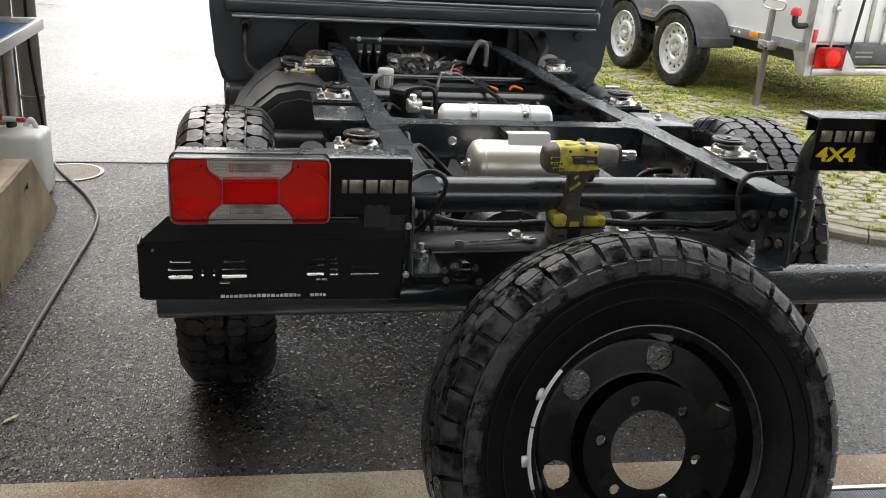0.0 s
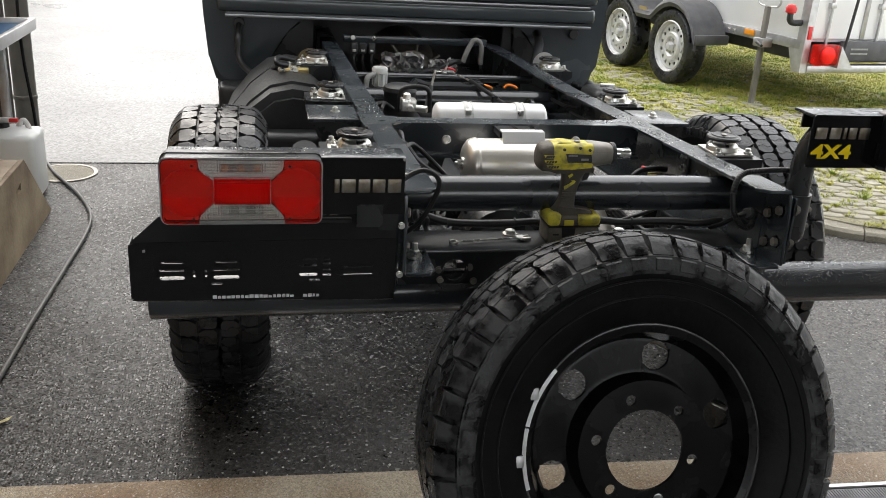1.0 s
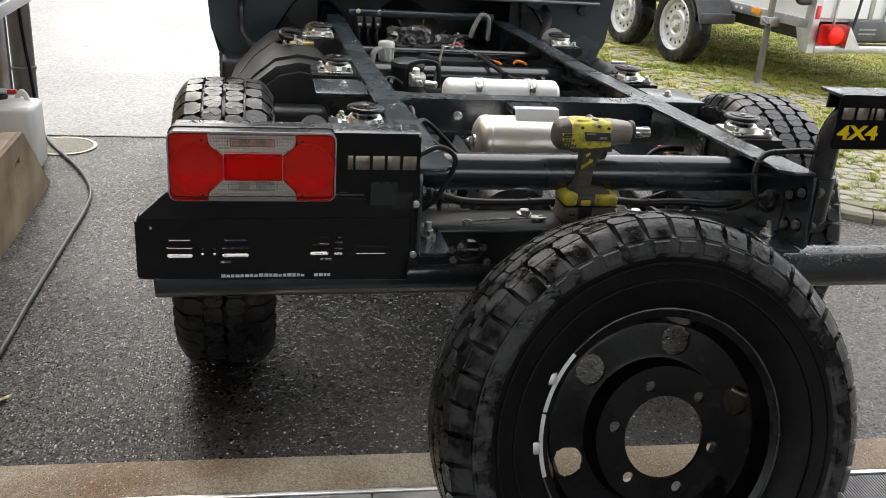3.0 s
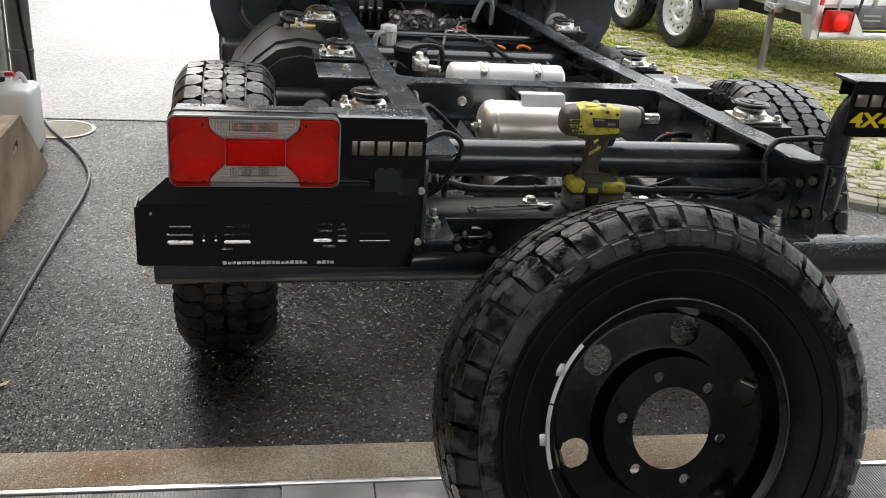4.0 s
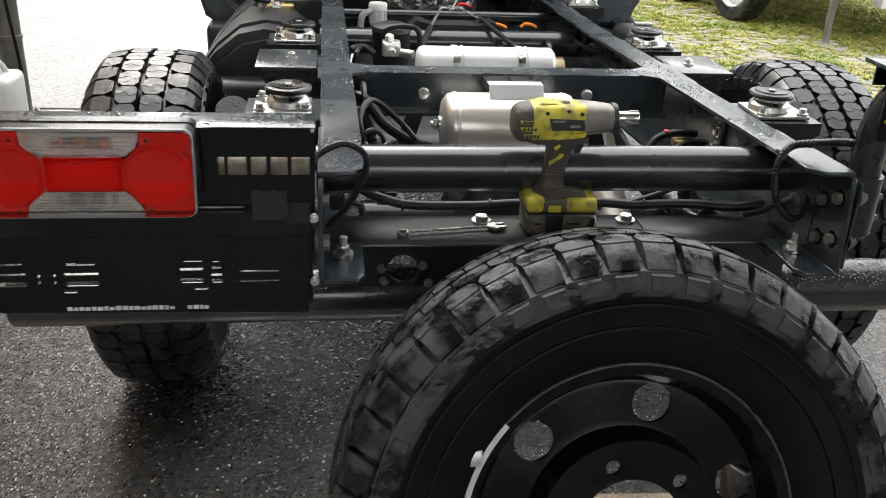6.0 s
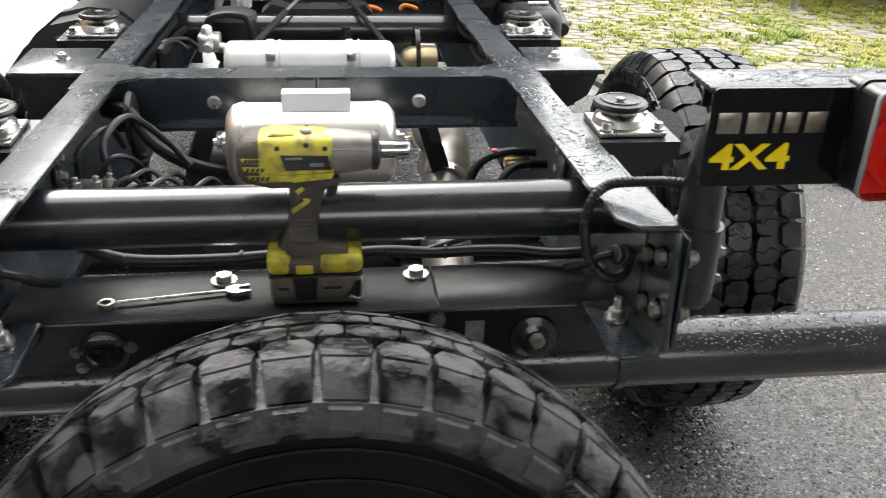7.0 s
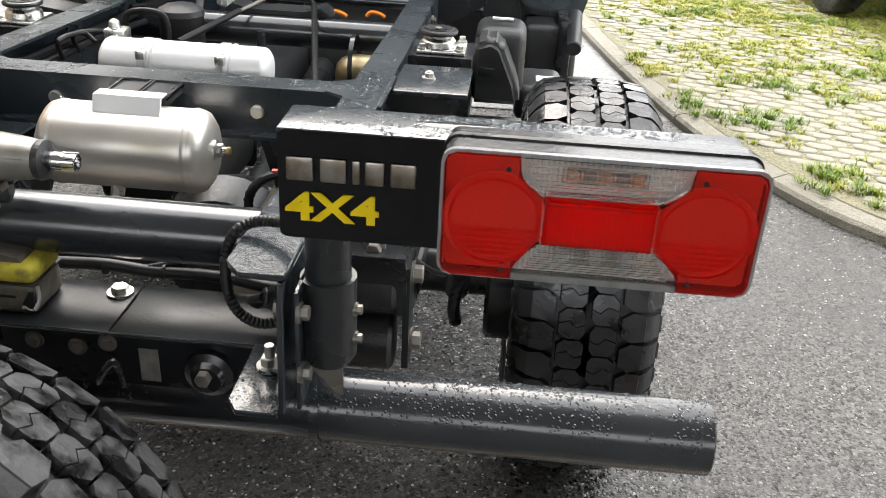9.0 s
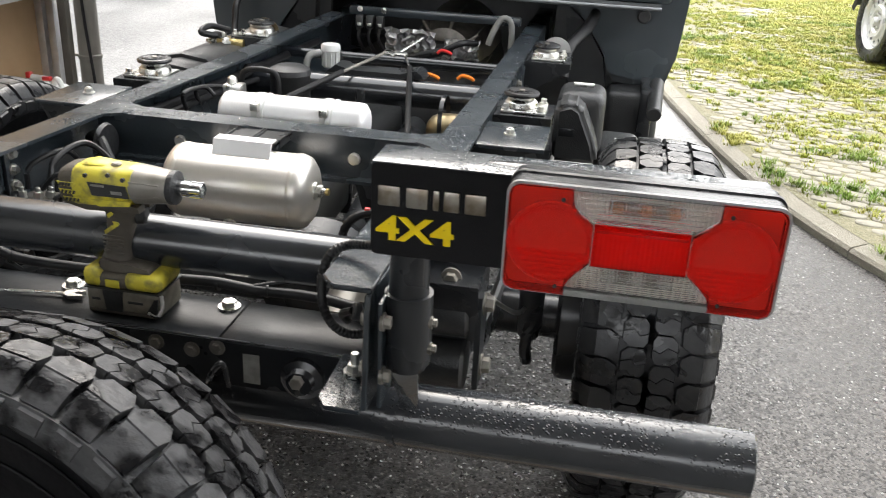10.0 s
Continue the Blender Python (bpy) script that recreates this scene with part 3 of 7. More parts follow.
def build_rail(s):
    y0, y1 = 0.0, 3.6
    def at(x, y, dz):
        return (s * x, y, zr(y) + dz)
    bm = bmesh.new()
    t = 0.007
    sec = [(RX, 0), (RX - FL, 0), (RX - FL, -t), (RX - t, -t), (RX - t, -RH + t), (RX - FL, -RH + t), (RX - FL, -RH), (RX, -RH)]
    rings = [[bm.verts.new(at(x, y, dz)) for x, dz in sec] for y in (0.10, 1.0, 1.5, 2.5, y1)]
    for a, b in zip(rings, rings[1:]):
        for i in range(8):
            bm.faces.new((a[i], a[(i + 1) % 8], b[(i + 1) % 8], b[i]))
    bm.faces.new(rings[0])
    bm.faces.new(rings[-1][::-1])
    es = [e for e in bm.edges if abs((e.verts[0].co - e.verts[1].co).normalized().y) > 0.9 and
          any(abs(abs(v.co.x) - RX) < 1e-4 for v in e.verts)]
    bmesh.ops.bevel(bm, geom=es, offset=0.008, segments=3, profile=0.5, affect="EDGES")
    rail = part("frame_rail", bm, FRAME, truck, "dark painted steel rail with raindrops")
    # rear end plate: tongue on top with a cut corner, web, foot with a cut corner
    bm = bmesh.new()
    o, z = RX + 0.003, 0.742
    prism(bm, [at(o, 0.016, 0.003), at(o, 0.16, 0.003), at(RX - FL, 0.16, 0.003), at(RX - FL, 0.045, 0.003), at(RX - FL + 0.022, 0.016, 0.003)], (0, 0, -0.008))
    prism(bm, [(s * o, 0.012, zr(0) - 0.006), (s * o, 0.006, zr(0) - 0.03), (s * o, -0.004, z), (s * o, 0.30, z - 0.02), (s * o, 0.30, zr(0.3) - 0.001)], (-s * 0.008, 0, 0))
    prism(bm, [(s * (o - 0.009), -0.004, z), (s * (o - 0.009), 0.14, z), (s * (RX - 0.072), 0.14, z), (s * (RX - 0.072), 0.018, z), (s * (RX - 0.058), -0.004, z)], (0, 0, -0.008))
    bmesh.ops.bevel(bm, geom=bm.edges[:], offset=0.0015, segments=1, affect="EDGES")
    part("end_bracket", bm, FRAME, truck)
    part("bolt", bo((s * 0.405, 0.087, 0.745), (0, 0, 1), 0.012, 0.012, 0.02), ZINC, truck, "zinc bolt with washer")
    for y, z in ((0.035, 0.865), (0.08, 0.845), (0.03, 0.79), (0.075, 0.775)):
        part("bolt", bo((s * (RX - 0.002), y, z), (-s, 0, 0), 0.011, 0.01), GREYM, truck)
    for y in (0.42, 0.55, 1.1, 1.2, 1.5, 1.8, 2.1, 2.35):
        part("bolt", bo((s * RX, y, zr(y) - 0.05), (s, 0, 0), 0.009, 0.008), GREYM, truck)


for s in (-1, 1):
    build_rail(s)

# crossmember with bolts, welded gussets
bm = bmesh.new()
z8 = zr(0.8)
sec = [(0.795, z8 - 0.002), (0.865, z8 - 0.002), (0.865, z8 - 0.01), (0.803, z8 - 0.01), (0.803, z8 - 0.092), (0.803, z8 - 0.1), (0.77, z8 - 0.1), (0.77, z8 - 0.093), (0.795, z8 - 0.092)]
prism(bm, [(-0.4, y, z) for y, z in sec], (0.8, 0, 0))
part("crossmember", bm, FRAME, truck)
for s in (-1, 1):
    part("gusset", pm([(s * 0.45, 0.72, z8 + 0.001), (s * 0.45, 0.95, z8 - 0.006), (s * 0.33, 0.87, z8 - 0.003), (s * 0.33, 0.80, z8)], (0, 0, -0.006)), FRAME, truck)
    part("bolt", cy((s * 0.2, 0.797, 0.832), (s * 0.2, 0.785, 0.832), 0.014, 20, bevel=0.003), ZINC, truck, "round zinc bolt head")
part("tube_crossmember", cy((-0.45, 0.25, 0.84), (0.45, 0.25, 0.84), 0.043, 40), TUBE, truck, "thick glossy round steel tube")
part("tube_crossmember", cy((-0.45, 1.72, 0.755), (0.45, 1.72, 0.755), 0.043, 32), TUBE, truck)


def plate_with_holes(outline, holes, y, thick):
    """A flat sheet in the xz plane with real openings."""
    bm = bmesh.new()
    es = []
    for pts in [outline] + holes:
        vs = [bm.verts.new((x, y, z)) for x, z in pts]
        es += [bm.edges.new((vs[i], vs[(i + 1) % len(vs)])) for i in range(len(vs))]
    bmesh.ops.triangle_fill(bm, edges=es, use_beauty=True, use_dissolve=False)
    r = bmesh.ops.extrude_face_region(bm, geom=bm.faces[:])
    for v in r["geom"]:
        if isinstance(v, bmesh.types.BMVert):
            v.co.y += thick
    return bm


def circle(cx, cz, r, n=28):
    return [(cx + r * math.cos(2 * math.pi * i / n), cz + r * math.sin(2 * math.pi * i / n)) for i in range(n)]


def slot(x0, x1, z0, z1):
    return [(p[0], p[2]) for p in rounded(x0, x1, z0, z1, min((z1 - z0), (x1 - x0)) * 0.45, 0, 3)]


# rear beam: folded sheet with a round opening, top lip, seam, bolts
beam = part("rear_beam", plate_with_holes([(-0.43, 0.635), (0.43, 0.635), (0.43, 0.728), (-0.43, 0.728)], [circle(-0.298, 0.685, 0.027)], 0.15, 0.006), BLACK, truck)
part("beam_top", bx((-0.43, 0.146, 0.727), (0.165, 0.28, 0.733), 0.002), BEAMTOP, beam)
part("beam_top", bx((0.168, 0.146, 0.727), (0.43, 0.28, 0.7325), 0.002), BEAMTOP, beam)
part("beam_edge", cy((-0.43, 0.147, 0.7315), (0.43, 0.147, 0.7315), 0.0024, 10), TUBE, beam)
part("opening_rim", lathe(bmesh.new(), [(0.027, 0.148), (0.034, 0.146), (0.034, 0.15), (0.027, 0.151)], (-0.298, 0, 0.685), "y", 28, closed=True), BLACK, beam)
for x, z in ((-0.335, 0.685), (-0.262, 0.69), (-0.33, 0.66), (-0.25, 0.655), (0.12, 0.705), (0.163, 0.715), (0.06, 0.71)):
    part("bolt", bo((x, 0.15, z), (0, -1, 0), 0.006 if x < 0 else 0.009, 0.005), GREYM, beam)
for x in (-0.141, 0.142):
    part("bolt", bo((x, 0.249, 0.734), (0, 0, 1), 0.013, 0.009), ZINC, beam, "wet zinc hexagon bolt")
part("sticker", bx((0.205, 0.1485, 0.658), (0.232, 0.1505, 0.71)), PRINT2, beam, "small worn grey sticker", smooth=False)
part("towing_pin_socket", lathe(bmesh.new(), [(0.014, 0.125), (0.02, 0.126), (0.024, 0.135), (0.034, 0.14), (0.036, 0.149), (0.03, 0.151)], (0.304, 0, 0.683), "y", 28), BLACK, beam)
part("latch", bo((0.304, 0.126, 0.692), (0, -1, 0), 0.011, 0.012, 0, False), GREYM, beam)
part("hook", sw([(0.155, 0.148, 0.66), (0.158, 0.12, 0.67), (0.175, 0.115, 0.7), (0.186, 0.118, 0.705), (0.188, 0.13, 0.66)], 0.005, 8), BLACK, beam)
part("bumper_tube", cy((-0.985, 0.19, 0.616), (0.995, 0.19, 0.616), 0.052, 56, bevel=0.002), BUMPER, truck, "wet black round underrun tube")


def rim_frame(s, x0, x1, z0, z1):
    """An open frame round the lamp, following its rounded corners."""
    bm = bmesh.new()
    rings = [[bm.verts.new((s * x, y, z)) for x, _, z in rounded(x0 + d, x1 - d, z0 + d, z1 - d, 0.015 - d)] for y, d in ((-0.0535, 0.0), (-0.047, 0.0), (-0.047, 0.004), (-0.0535, 0.004))]
    n = len(rings[0])
    for a, b in zip(rings, rings[1:] + rings[:1]):
        for i in range(n):
            bm.faces.new((a[i], a[(i + 1) % n], b[(i + 1) % n], b[i]))
    return bm


def build_lamp(s, dz):
    x0, x1, z0, z1 = 0.620, 0.926, 0.966 + dz, 1.096 + dz
    flip = Matrix.Diagonal((s, 1, 1, 1))
    lamp = part("tail_lamp", pm(rounded(x0, x1, z0, z1, 0.014, -0.012), (0, 0.03, 0), flip), BLACK, truck, "rectangular red and clear tail lamp")
    # open housing round the reflectors
    bm = bmesh.new()
    rings = [[bm.verts.new((s * x, y, z)) for x, _, z in rounded(x0 + d, x1 - d, z0 + d, z1 - d, 0.014 - d)] for y, d in ((-0.05, 0.0), (-0.012, 0.0), (-0.012, 0.003), (-0.05, 0.003))]
    n = len(rings[0])
    for a, b in zip(rings, rings[1:] + rings[:1]):
        for i in range(n):
            bm.faces.new((a[i], a[(i + 1) % n], b[(i + 1) % n], b[i]))
    part("housing", bm, BLACK, lamp)
    part("gasket", pm(rounded(x0 - 0.002, x1 + 0.002, z0 - 0.002, z1 + 0.002, 0.015, -0.012), (0, 0.008, 0), flip), RUBBER, lamp)
    part("reflector_bowl", pm(rounded(x0 + 0.004, x1 - 0.004, z0 + 0.004, z1 - 0.004, 0.01, -0.034), (0, 0.003, 0), flip), SILVER, lamp)

    def piece(name, pts, mat, y0=-0.058, d=0.03, lip=0.004):
        bm = pm([(s * x, y0, z) for x, z in pts], (0, d, 0))
        front = [e for e in bm.edges if all(abs(v.co.y - y0) < 1e-5 for v in e.verts)]
        bmesh.ops.bevel(bm, geom=front, offset=lip, segments=3, affect="EDGES")
        if d < 0.01:
            bmesh.ops.delete(bm, geom=[f for f in bm.faces if all(abs(v.co.y - y0 - d) < 1e-5 for v in f.verts)], context="FACES_ONLY")
        bmesh.ops.recalc_face_normals(bm, faces=bm.faces[:])
        return part(name, bm, mat, lamp)
    xa, xb, xc, xd = x0 + 0.073, x0 + 0.099, x1 - 0.099, x1 - 0.071
    zm0, zm1 = z0 + 0.042, z1 - 0.041
    corner = 0.012
    def half(e, a, b):
        k = 1 if a > e else -1
        return [(e + k * corner, z0), (a, z0), (a, z0 + 0.022), (b, zm0), (b, zm1), (a, z1 - 0.023), (a, z1), (e + k * corner, z1), (e + k * 0.003, z1 - 0.004), (e, z1 - corner), (e, z0 + corner), (e + k * 0.003, z0 + 0.004)]
    for e, a, b in ((x0 + 0.002, xa, xb), (x1 - 0.002, xd, xc)):
        red = piece("red_lens", half(e, a, b), REDLENS, -0.058, 0.005)
        red.visible_shadow = False
        cx = (e + b) / 2 + (0.002 if a > e else -0.002)
        zc = (z0 + z1) / 2 - 0.002
        part("lens_ring", lathe(bmesh.new(), [(0.042, -0.0575), (0.0425, -0.0592), (0.0438, -0.0592), (0.0445, -0.0575)], (s * cx, 0, zc), "y", 40, closed=True), REDLENS, red).visible_shadow = False
        # stepped prisms low in the lens
        for i in range(5):
            z = zc - 0.012 - i * 0.006
            q = math.sqrt(0.041 ** 2 - (z - zc) ** 2)
            part("lens_step", bx((s * (cx - q), -0.0535, z - 0.0014), (s * (cx + q), -0.0508, z + 0.0014)), REDLENS, red).visible_shadow = False
        for z in (z1 - 0.012, z0 + 0.012):
            part("screw", cy((s * (a + (-0.01 if a > e else 0.01)), -0.0575, z), (s * (a + (-0.01 if a > e else 0.01)), -0.0595, z), 0.0024, 12), PLASTIC, red)
        bowl = part("reflector_dish", lathe(bmesh.new(), [(0.05, -0.049), (0.0475, -0.0455), (0.041, -0.0405), (0.031, -0.037), (0.018, -0.0352), (0.008, -0.0348)], (s * cx, 0, zc), "y", 40), MIRROR, lamp)
        part("bulb_socket", cy((s * cx, -0.034, zc + 0.012), (s * cx, -0.038, zc + 0.012), 0.0105, 18), GREYM, bowl)
        part("bulb", lathe(bmesh.new(), [(0.008, -0.0375), (0.0095, -0.041), (0.0085, -0.0455), (0.004, -0.0485), (0.0008, -0.049)], (s * cx, 0, zc + 0.012), "y", 16), BULB, bowl)
    mid = piece("red_reflector", [(xb + 0.0008, zm0 - 0.002), (xc - 0.0008, zm0 - 0.002), (xc - 0.0008, zm1 + 0.002), (xb + 0.0008, zm1 + 0.002)], REDDEEP, -0.0575)
    part("reflector_edge", bx((s * (xb + 0.004), -0.0583, zm1 - 0.006), (s * (xc - 0.004), -0.057, zm1 - 0.003), 0.0005), REDLENS, mid)
    for zs, z_in in ((z1 - 0.001, zm1), (z0 + 0.001, zm0)):
        up = zs > z_in
        zk = z1 - 0.023 if up else z0 + 0.022
        clear = piece("clear_lens", [(xa + 0.001, zs), (xd - 0.001, zs), (xd - 0.001, zk), (xc, z_in + (0.003 if up else -0.003)), (xb, z_in + (0.003 if up else -0.003)), (xa + 0.001, zk)], CLEARLENS, -0.056, 0.005, 0.002)
        clear.visible_shadow = False
        lo, hi = (z_in + 0.005, z1 - 0.004) if up else (z0 + 0.012, z_in - 0.005)
        for i in range(5):
            z = lo + (hi - lo) * (i + 0.5) / 5
            inset = 0.024 * (1 - abs(z - z_in) / 0.04)
            part("lens_rib", bx((s * (xa + 0.004 + inset), -0.0575, z - 0.0012), (s * (xd - 0.004 - inset), -0.0555, z + 0.0012)), CLEARLENS, clear).visible_shadow = False
        for i in range(30):
            x = xa + 0.006 + (xd - xa - 0.012) * i / 29
            edge = min(x - xa, xd - x)
            zi = z_in if edge > 0.026 else (zk + (z_in - zk) * edge / 0.026)
            a, b = sorted((zi + (0.003 if up else -0.003), zs - (0.003 if up else -0.003)))
            if b - a > 0.004:
                part("lens_prism", cy((s * x, -0.0505, a), (s * x, -0.0505, b), 0.0019, 6), CLEARLENS, clear).visible_shadow = False
        # bulb carrier and amber bulbs that show dimly through the ribs
        zc = (lo + hi) / 2
        part("bulb_carrier", bx((s * (xa + 0.04), -0.038, zc - 0.009), (s * (xd - 0.04), -0.033, zc + 0.007), 0.002), BROWN if up else GREYM, clear)
        for i in range(3):
            x = xa + 0.05 + i * (xd - xa - 0.1) / 2
            part("bulb", lathe(bmesh.new(), [(0.007, -0.0375), (0.007, -0.042), (0.004, -0.0455), (0.0008, -0.046)], (s * x, 0, zc), "y", 14), AMBERGLASS if up else FROST, clear)
        if not up:
            part("lens_lip", bx((s * xa, -0.059, z0 + 0.001), (s * xd, -0.054, z0 + 0.009), 0.002), GREYLENS, clear)
    part("clear_rim", rim_frame(s, x0 - 0.001, x1 + 0.001, z0 - 0.001, z1 + 0.003), RIMLENS, lamp, "pale translucent lens rim")
    # bar above, plate beside
    part("lamp_bar", bx((s * 0.447, 0.0, z1 - 0.017), (s * 0.92, 0.075, z1 - 0.009), 0.003), FRAME, truck, "flat dark bar with raindrops")
    part("lamp_bar_lip", bx((s * 0.47, 0.07, z1 - 0.055), (s * 0.92, 0.074, z1 - 0.017)), BLACK, truck)
    part("lamp_plate", pm(rounded(0.449, 0.93, z0 + 0.001, z1 - 0.0095, 0.008, 0.0), (0, -0.004, 0), flip), GLOSS, truck, "glossy black sheet with badge")


build_lamp(1, 0.012)
build_lamp(-1, -0.092)

# lower left panel for the number plate: folded sheet with slots
slots = []
for x0, x1 in ((-0.941, -0.892), (-0.835, -0.784)):
    slots += [slot(x0 + 0.004, x1 - 0.003, 0.777, 0.781), slot(x0 - 0.001, x1, 0.760, 0.764), slot(x0, x1, 0.741, 0.749)]
for x in (-0.873, -0.85):
    slots += [slot(x - 0.0025, x + 0.0025, 0.757, 0.762), slot(x - 0.0025, x + 0.0025, 0.746, 0.751)]
slots += [slot(-0.84, -0.818, 0.729, 0.734), slot(-0.655, -0.626, 0.781, 0.784), slot(-0.662, -0.625, 0.766, 0.771), slot(-0.662, -0.625, 0.744, 0.752), slot(-0.643, -0.619, 0.732, 0.738)]
slots += [slot(-0.612, -0.6, 0.78, 0.784), slot(-0.614, -0.597, 0.769, 0.774), slot(-0.614, -0.597, 0.756, 0.76), slot(-0.614, -0.596, 0.744, 0.75)]
slots += [slot(-0.57, -0.509, 0.762, 0.765), slot(-0.57, -0.509, 0.745, 0.748)]
panel = part("number_plate_panel", plate_with_holes([(-0.995, 0.697), (-0.462, 0.688), (-0.462, 0.826), (-0.985, 0.822), (-0.995, 0.817)], slots, -0.002, 0.003), GLOSS, truck, "black slotted number plate sheet", smooth=False)
part("panel_shelf", pm([(-0.994, 0.0, 0.8225), (-0.462, 0.0, 0.8265), (-0.462, 0.03, 0.868), (-0.94, 0.03, 0.866)], (0, 0, -0.003)), MATT, panel)
part("panel_skirt", pm([(-0.99, 0.001, 0.696), (-0.462, 0.001, 0.687), (-0.462, 0.055, 0.662), (-0.99, 0.055, 0.67)], (0, 0.002, -0.002)), BLACK, panel)
part("side_flange", bx((-0.998, -0.002, 0.7), (-0.995, 0.05, 0.818)), GLOSS, panel)
part("bolt", bo((-0.968, -0.002, 0.806), (0, -1, 0), 0.003, 0.003, 0, False), ZINC, panel)
for x0, x1 in ((-0.838, -0.671), (-0.654, -0.621)):
    x = x0
    while x < x1 - 0.004:
        w = random.uniform(0.005, 0.009)
        part("print_bar", bx((x, -0.0033, 0.698), (min(x + w, x1), -0.0022, 0.698 + random.uniform(0.005, 0.0075))), PRINT, panel, smooth=False)
        x += w + 0.0018
for ob in [panel, *panel.children]:
    ob.data.transform(Matrix.Translation((0, 0, -0.005)))
part("plate_light", bx((-0.655, -0.02, 0.862), (-0.556, 0.0, 0.87), 0.004), MATT, truck)
part("reflector", bx((-0.545, -0.006, 0.848), (-0.492, -0.002, 0.896)), BLACK, truck)
# upright that carries the left lamp and panel
part("lamp_arm", bx((-0.50, 0.01, 0.69), (-0.455, 0.05, 0.99), 0.004), BLACK, truck)
for z in (0.74, 0.85):
    part("bolt", bo((-0.452, -0.004, z), (0, -1, 0), 0.005, 0.004), ZINC, truck)

# badges: plain metal blocks in place of brand letters
for i, (x0, w) in enumerate(((-0.592, 0.012), (-0.577, 0.031), (-0.543, 0.026), (-0.514, 0.028), (-0.483, 0.03))):
    part("badge_block", bx((x0 - 0.001, -0.0075, 0.922), (x0 - 0.001 + w * 0.92, -0.004, 0.951), 0.002), LETTER, truck, "bright metal badge block")
part("bolt", bo((-0.452, -0.004, 0.992), (0, -1, 0), 0.003, 0.002, 0, False), ZINC, truck)
for x0, w in ((0.463, 0.031), (0.498, 0.03), (0.531, 0.009), (0.544, 0.022), (0.57, 0.029)):
    part("badge_block", bx((x0 - 0.005, -0.0075, 1.045), (x0 - 0.005 + w * 0.9, -0.004, 1.071), 0.002), LETTER, truck, "bright metal badge block")
writing("model_lettering", "4X4", 0.043, (0.457, -0.006, 1.002), SIGNYEL, truck, 0.0012, label="bold yellow letters 4X4", sx=1.32, bold=0.0013)

# tanks
def tank(name, x0, x1, y, z, r, mat, label):
    e = r * 0.35
    prof = [(r * 0.25, x0), (r * 0.75, x0 + e * 0.18), (r * 0.95, x0 + e * 0.6), (r, x0 + e), (r, x1 - e), (r * 0.95, x1 - e * 0.6), (r * 0.75, x1 - e * 0.18), (r * 0.25, x1)]
    return part(name, lathe(bmesh.new(), prof, (0, y, z), "x", 40), mat, truck, label)


air_tank = tank("air_tank", -0.172, 0.147, 0.685, 0.785, 0.078, STAINLESS, "brushed stainless air tank")
tank2 = tank("long_tank", -0.2, 0.17, 1.02, 0.845, 0.05, ALU, "long silver tank with two straps")


def build_mount(s, y):
    z = zr(y)
    part("mount_bracket", pm([(s * RX, y - 0.075, z - 0.01), (s * 0.59, y - 0.075, z - 0.01), (s * 0.59, y - 0.075, z - 0.035), (s * RX, y - 0.075, z - 0.12)], (0, 0.15, 0)), BLACK, truck)
    plate = part("mount_plate", bx((s * 0.46, y - 0.055, z - 0.009), (s * 0.572, y + 0.055, z - 0.001), 0.002), ZINC, truck, "shiny zinc mounting plate")
    part("mount_cone", lathe(bmesh.new(), [(0.044, z), (0.042, z + 0.012), (0.034, z + 0.02), (0.034, z + 0.028)], (s * 0.505, y, 0), "z", 32), ZINC, plate)
    part("mount_rubber", lathe(bmesh.new(), [(0.015, z + 0.036), (0.03, z + 0.04), (0.044, z + 0.037), (0.0465, z + 0.033), (0.045, z + 0.028), (0.03, z + 0.026)], (s * 0.505, y, 0), "z", 32), RUBBER, plate, "round black rubber disc")
    for dx, dy in ((-0.033, -0.043), (0.055, -0.043), (0.055, 0.043)):
        part("bolt", bo((s * (0.505 + dx), y + dy, z), (0, 0, 1), 0.008, 0.01), ZINC, plate)
    part("mount_groove", lathe(bmesh.new(), [(0.03, z + 0.0385), (0.031, z + 0.0408), (0.034, z + 0.0408), (0.035, z + 0.0382)], (s * 0.505, y, 0), "z", 32, closed=True), RUBBER, plate)
    part("centre_bolt", bo((s * 0.505, y, z + 0.036), (0, 0, 1), 0.009, 0.003, 0, False), GREYM, plate)


for y in (0.468, 1.272, 2.06):
    for s in (-1, 1):
        build_mount(s, y)
for s in (-1, 1):
    z = zr(0.956)
    part("pad", bx((s * 0.452, 0.86, z - 0.012), (s * 0.6, 1.05, z - 0.002), 0.002), FRAME, truck)
    part("pad_bracket", pm([(s * RX, 0.87, z - 0.013), (s * 0.59, 0.87, z - 0.013), (s * 0.57, 0.87, z - 0.06), (s * RX, 0.87, z - 0.14)], (0, 0.17, 0)), BLACK, truck)
    part("bolt", bo((s * 0.515, 0.956, z - 0.002), (0, 0, 1), 0.01, 0.01, 0.006), ZINC, truck)


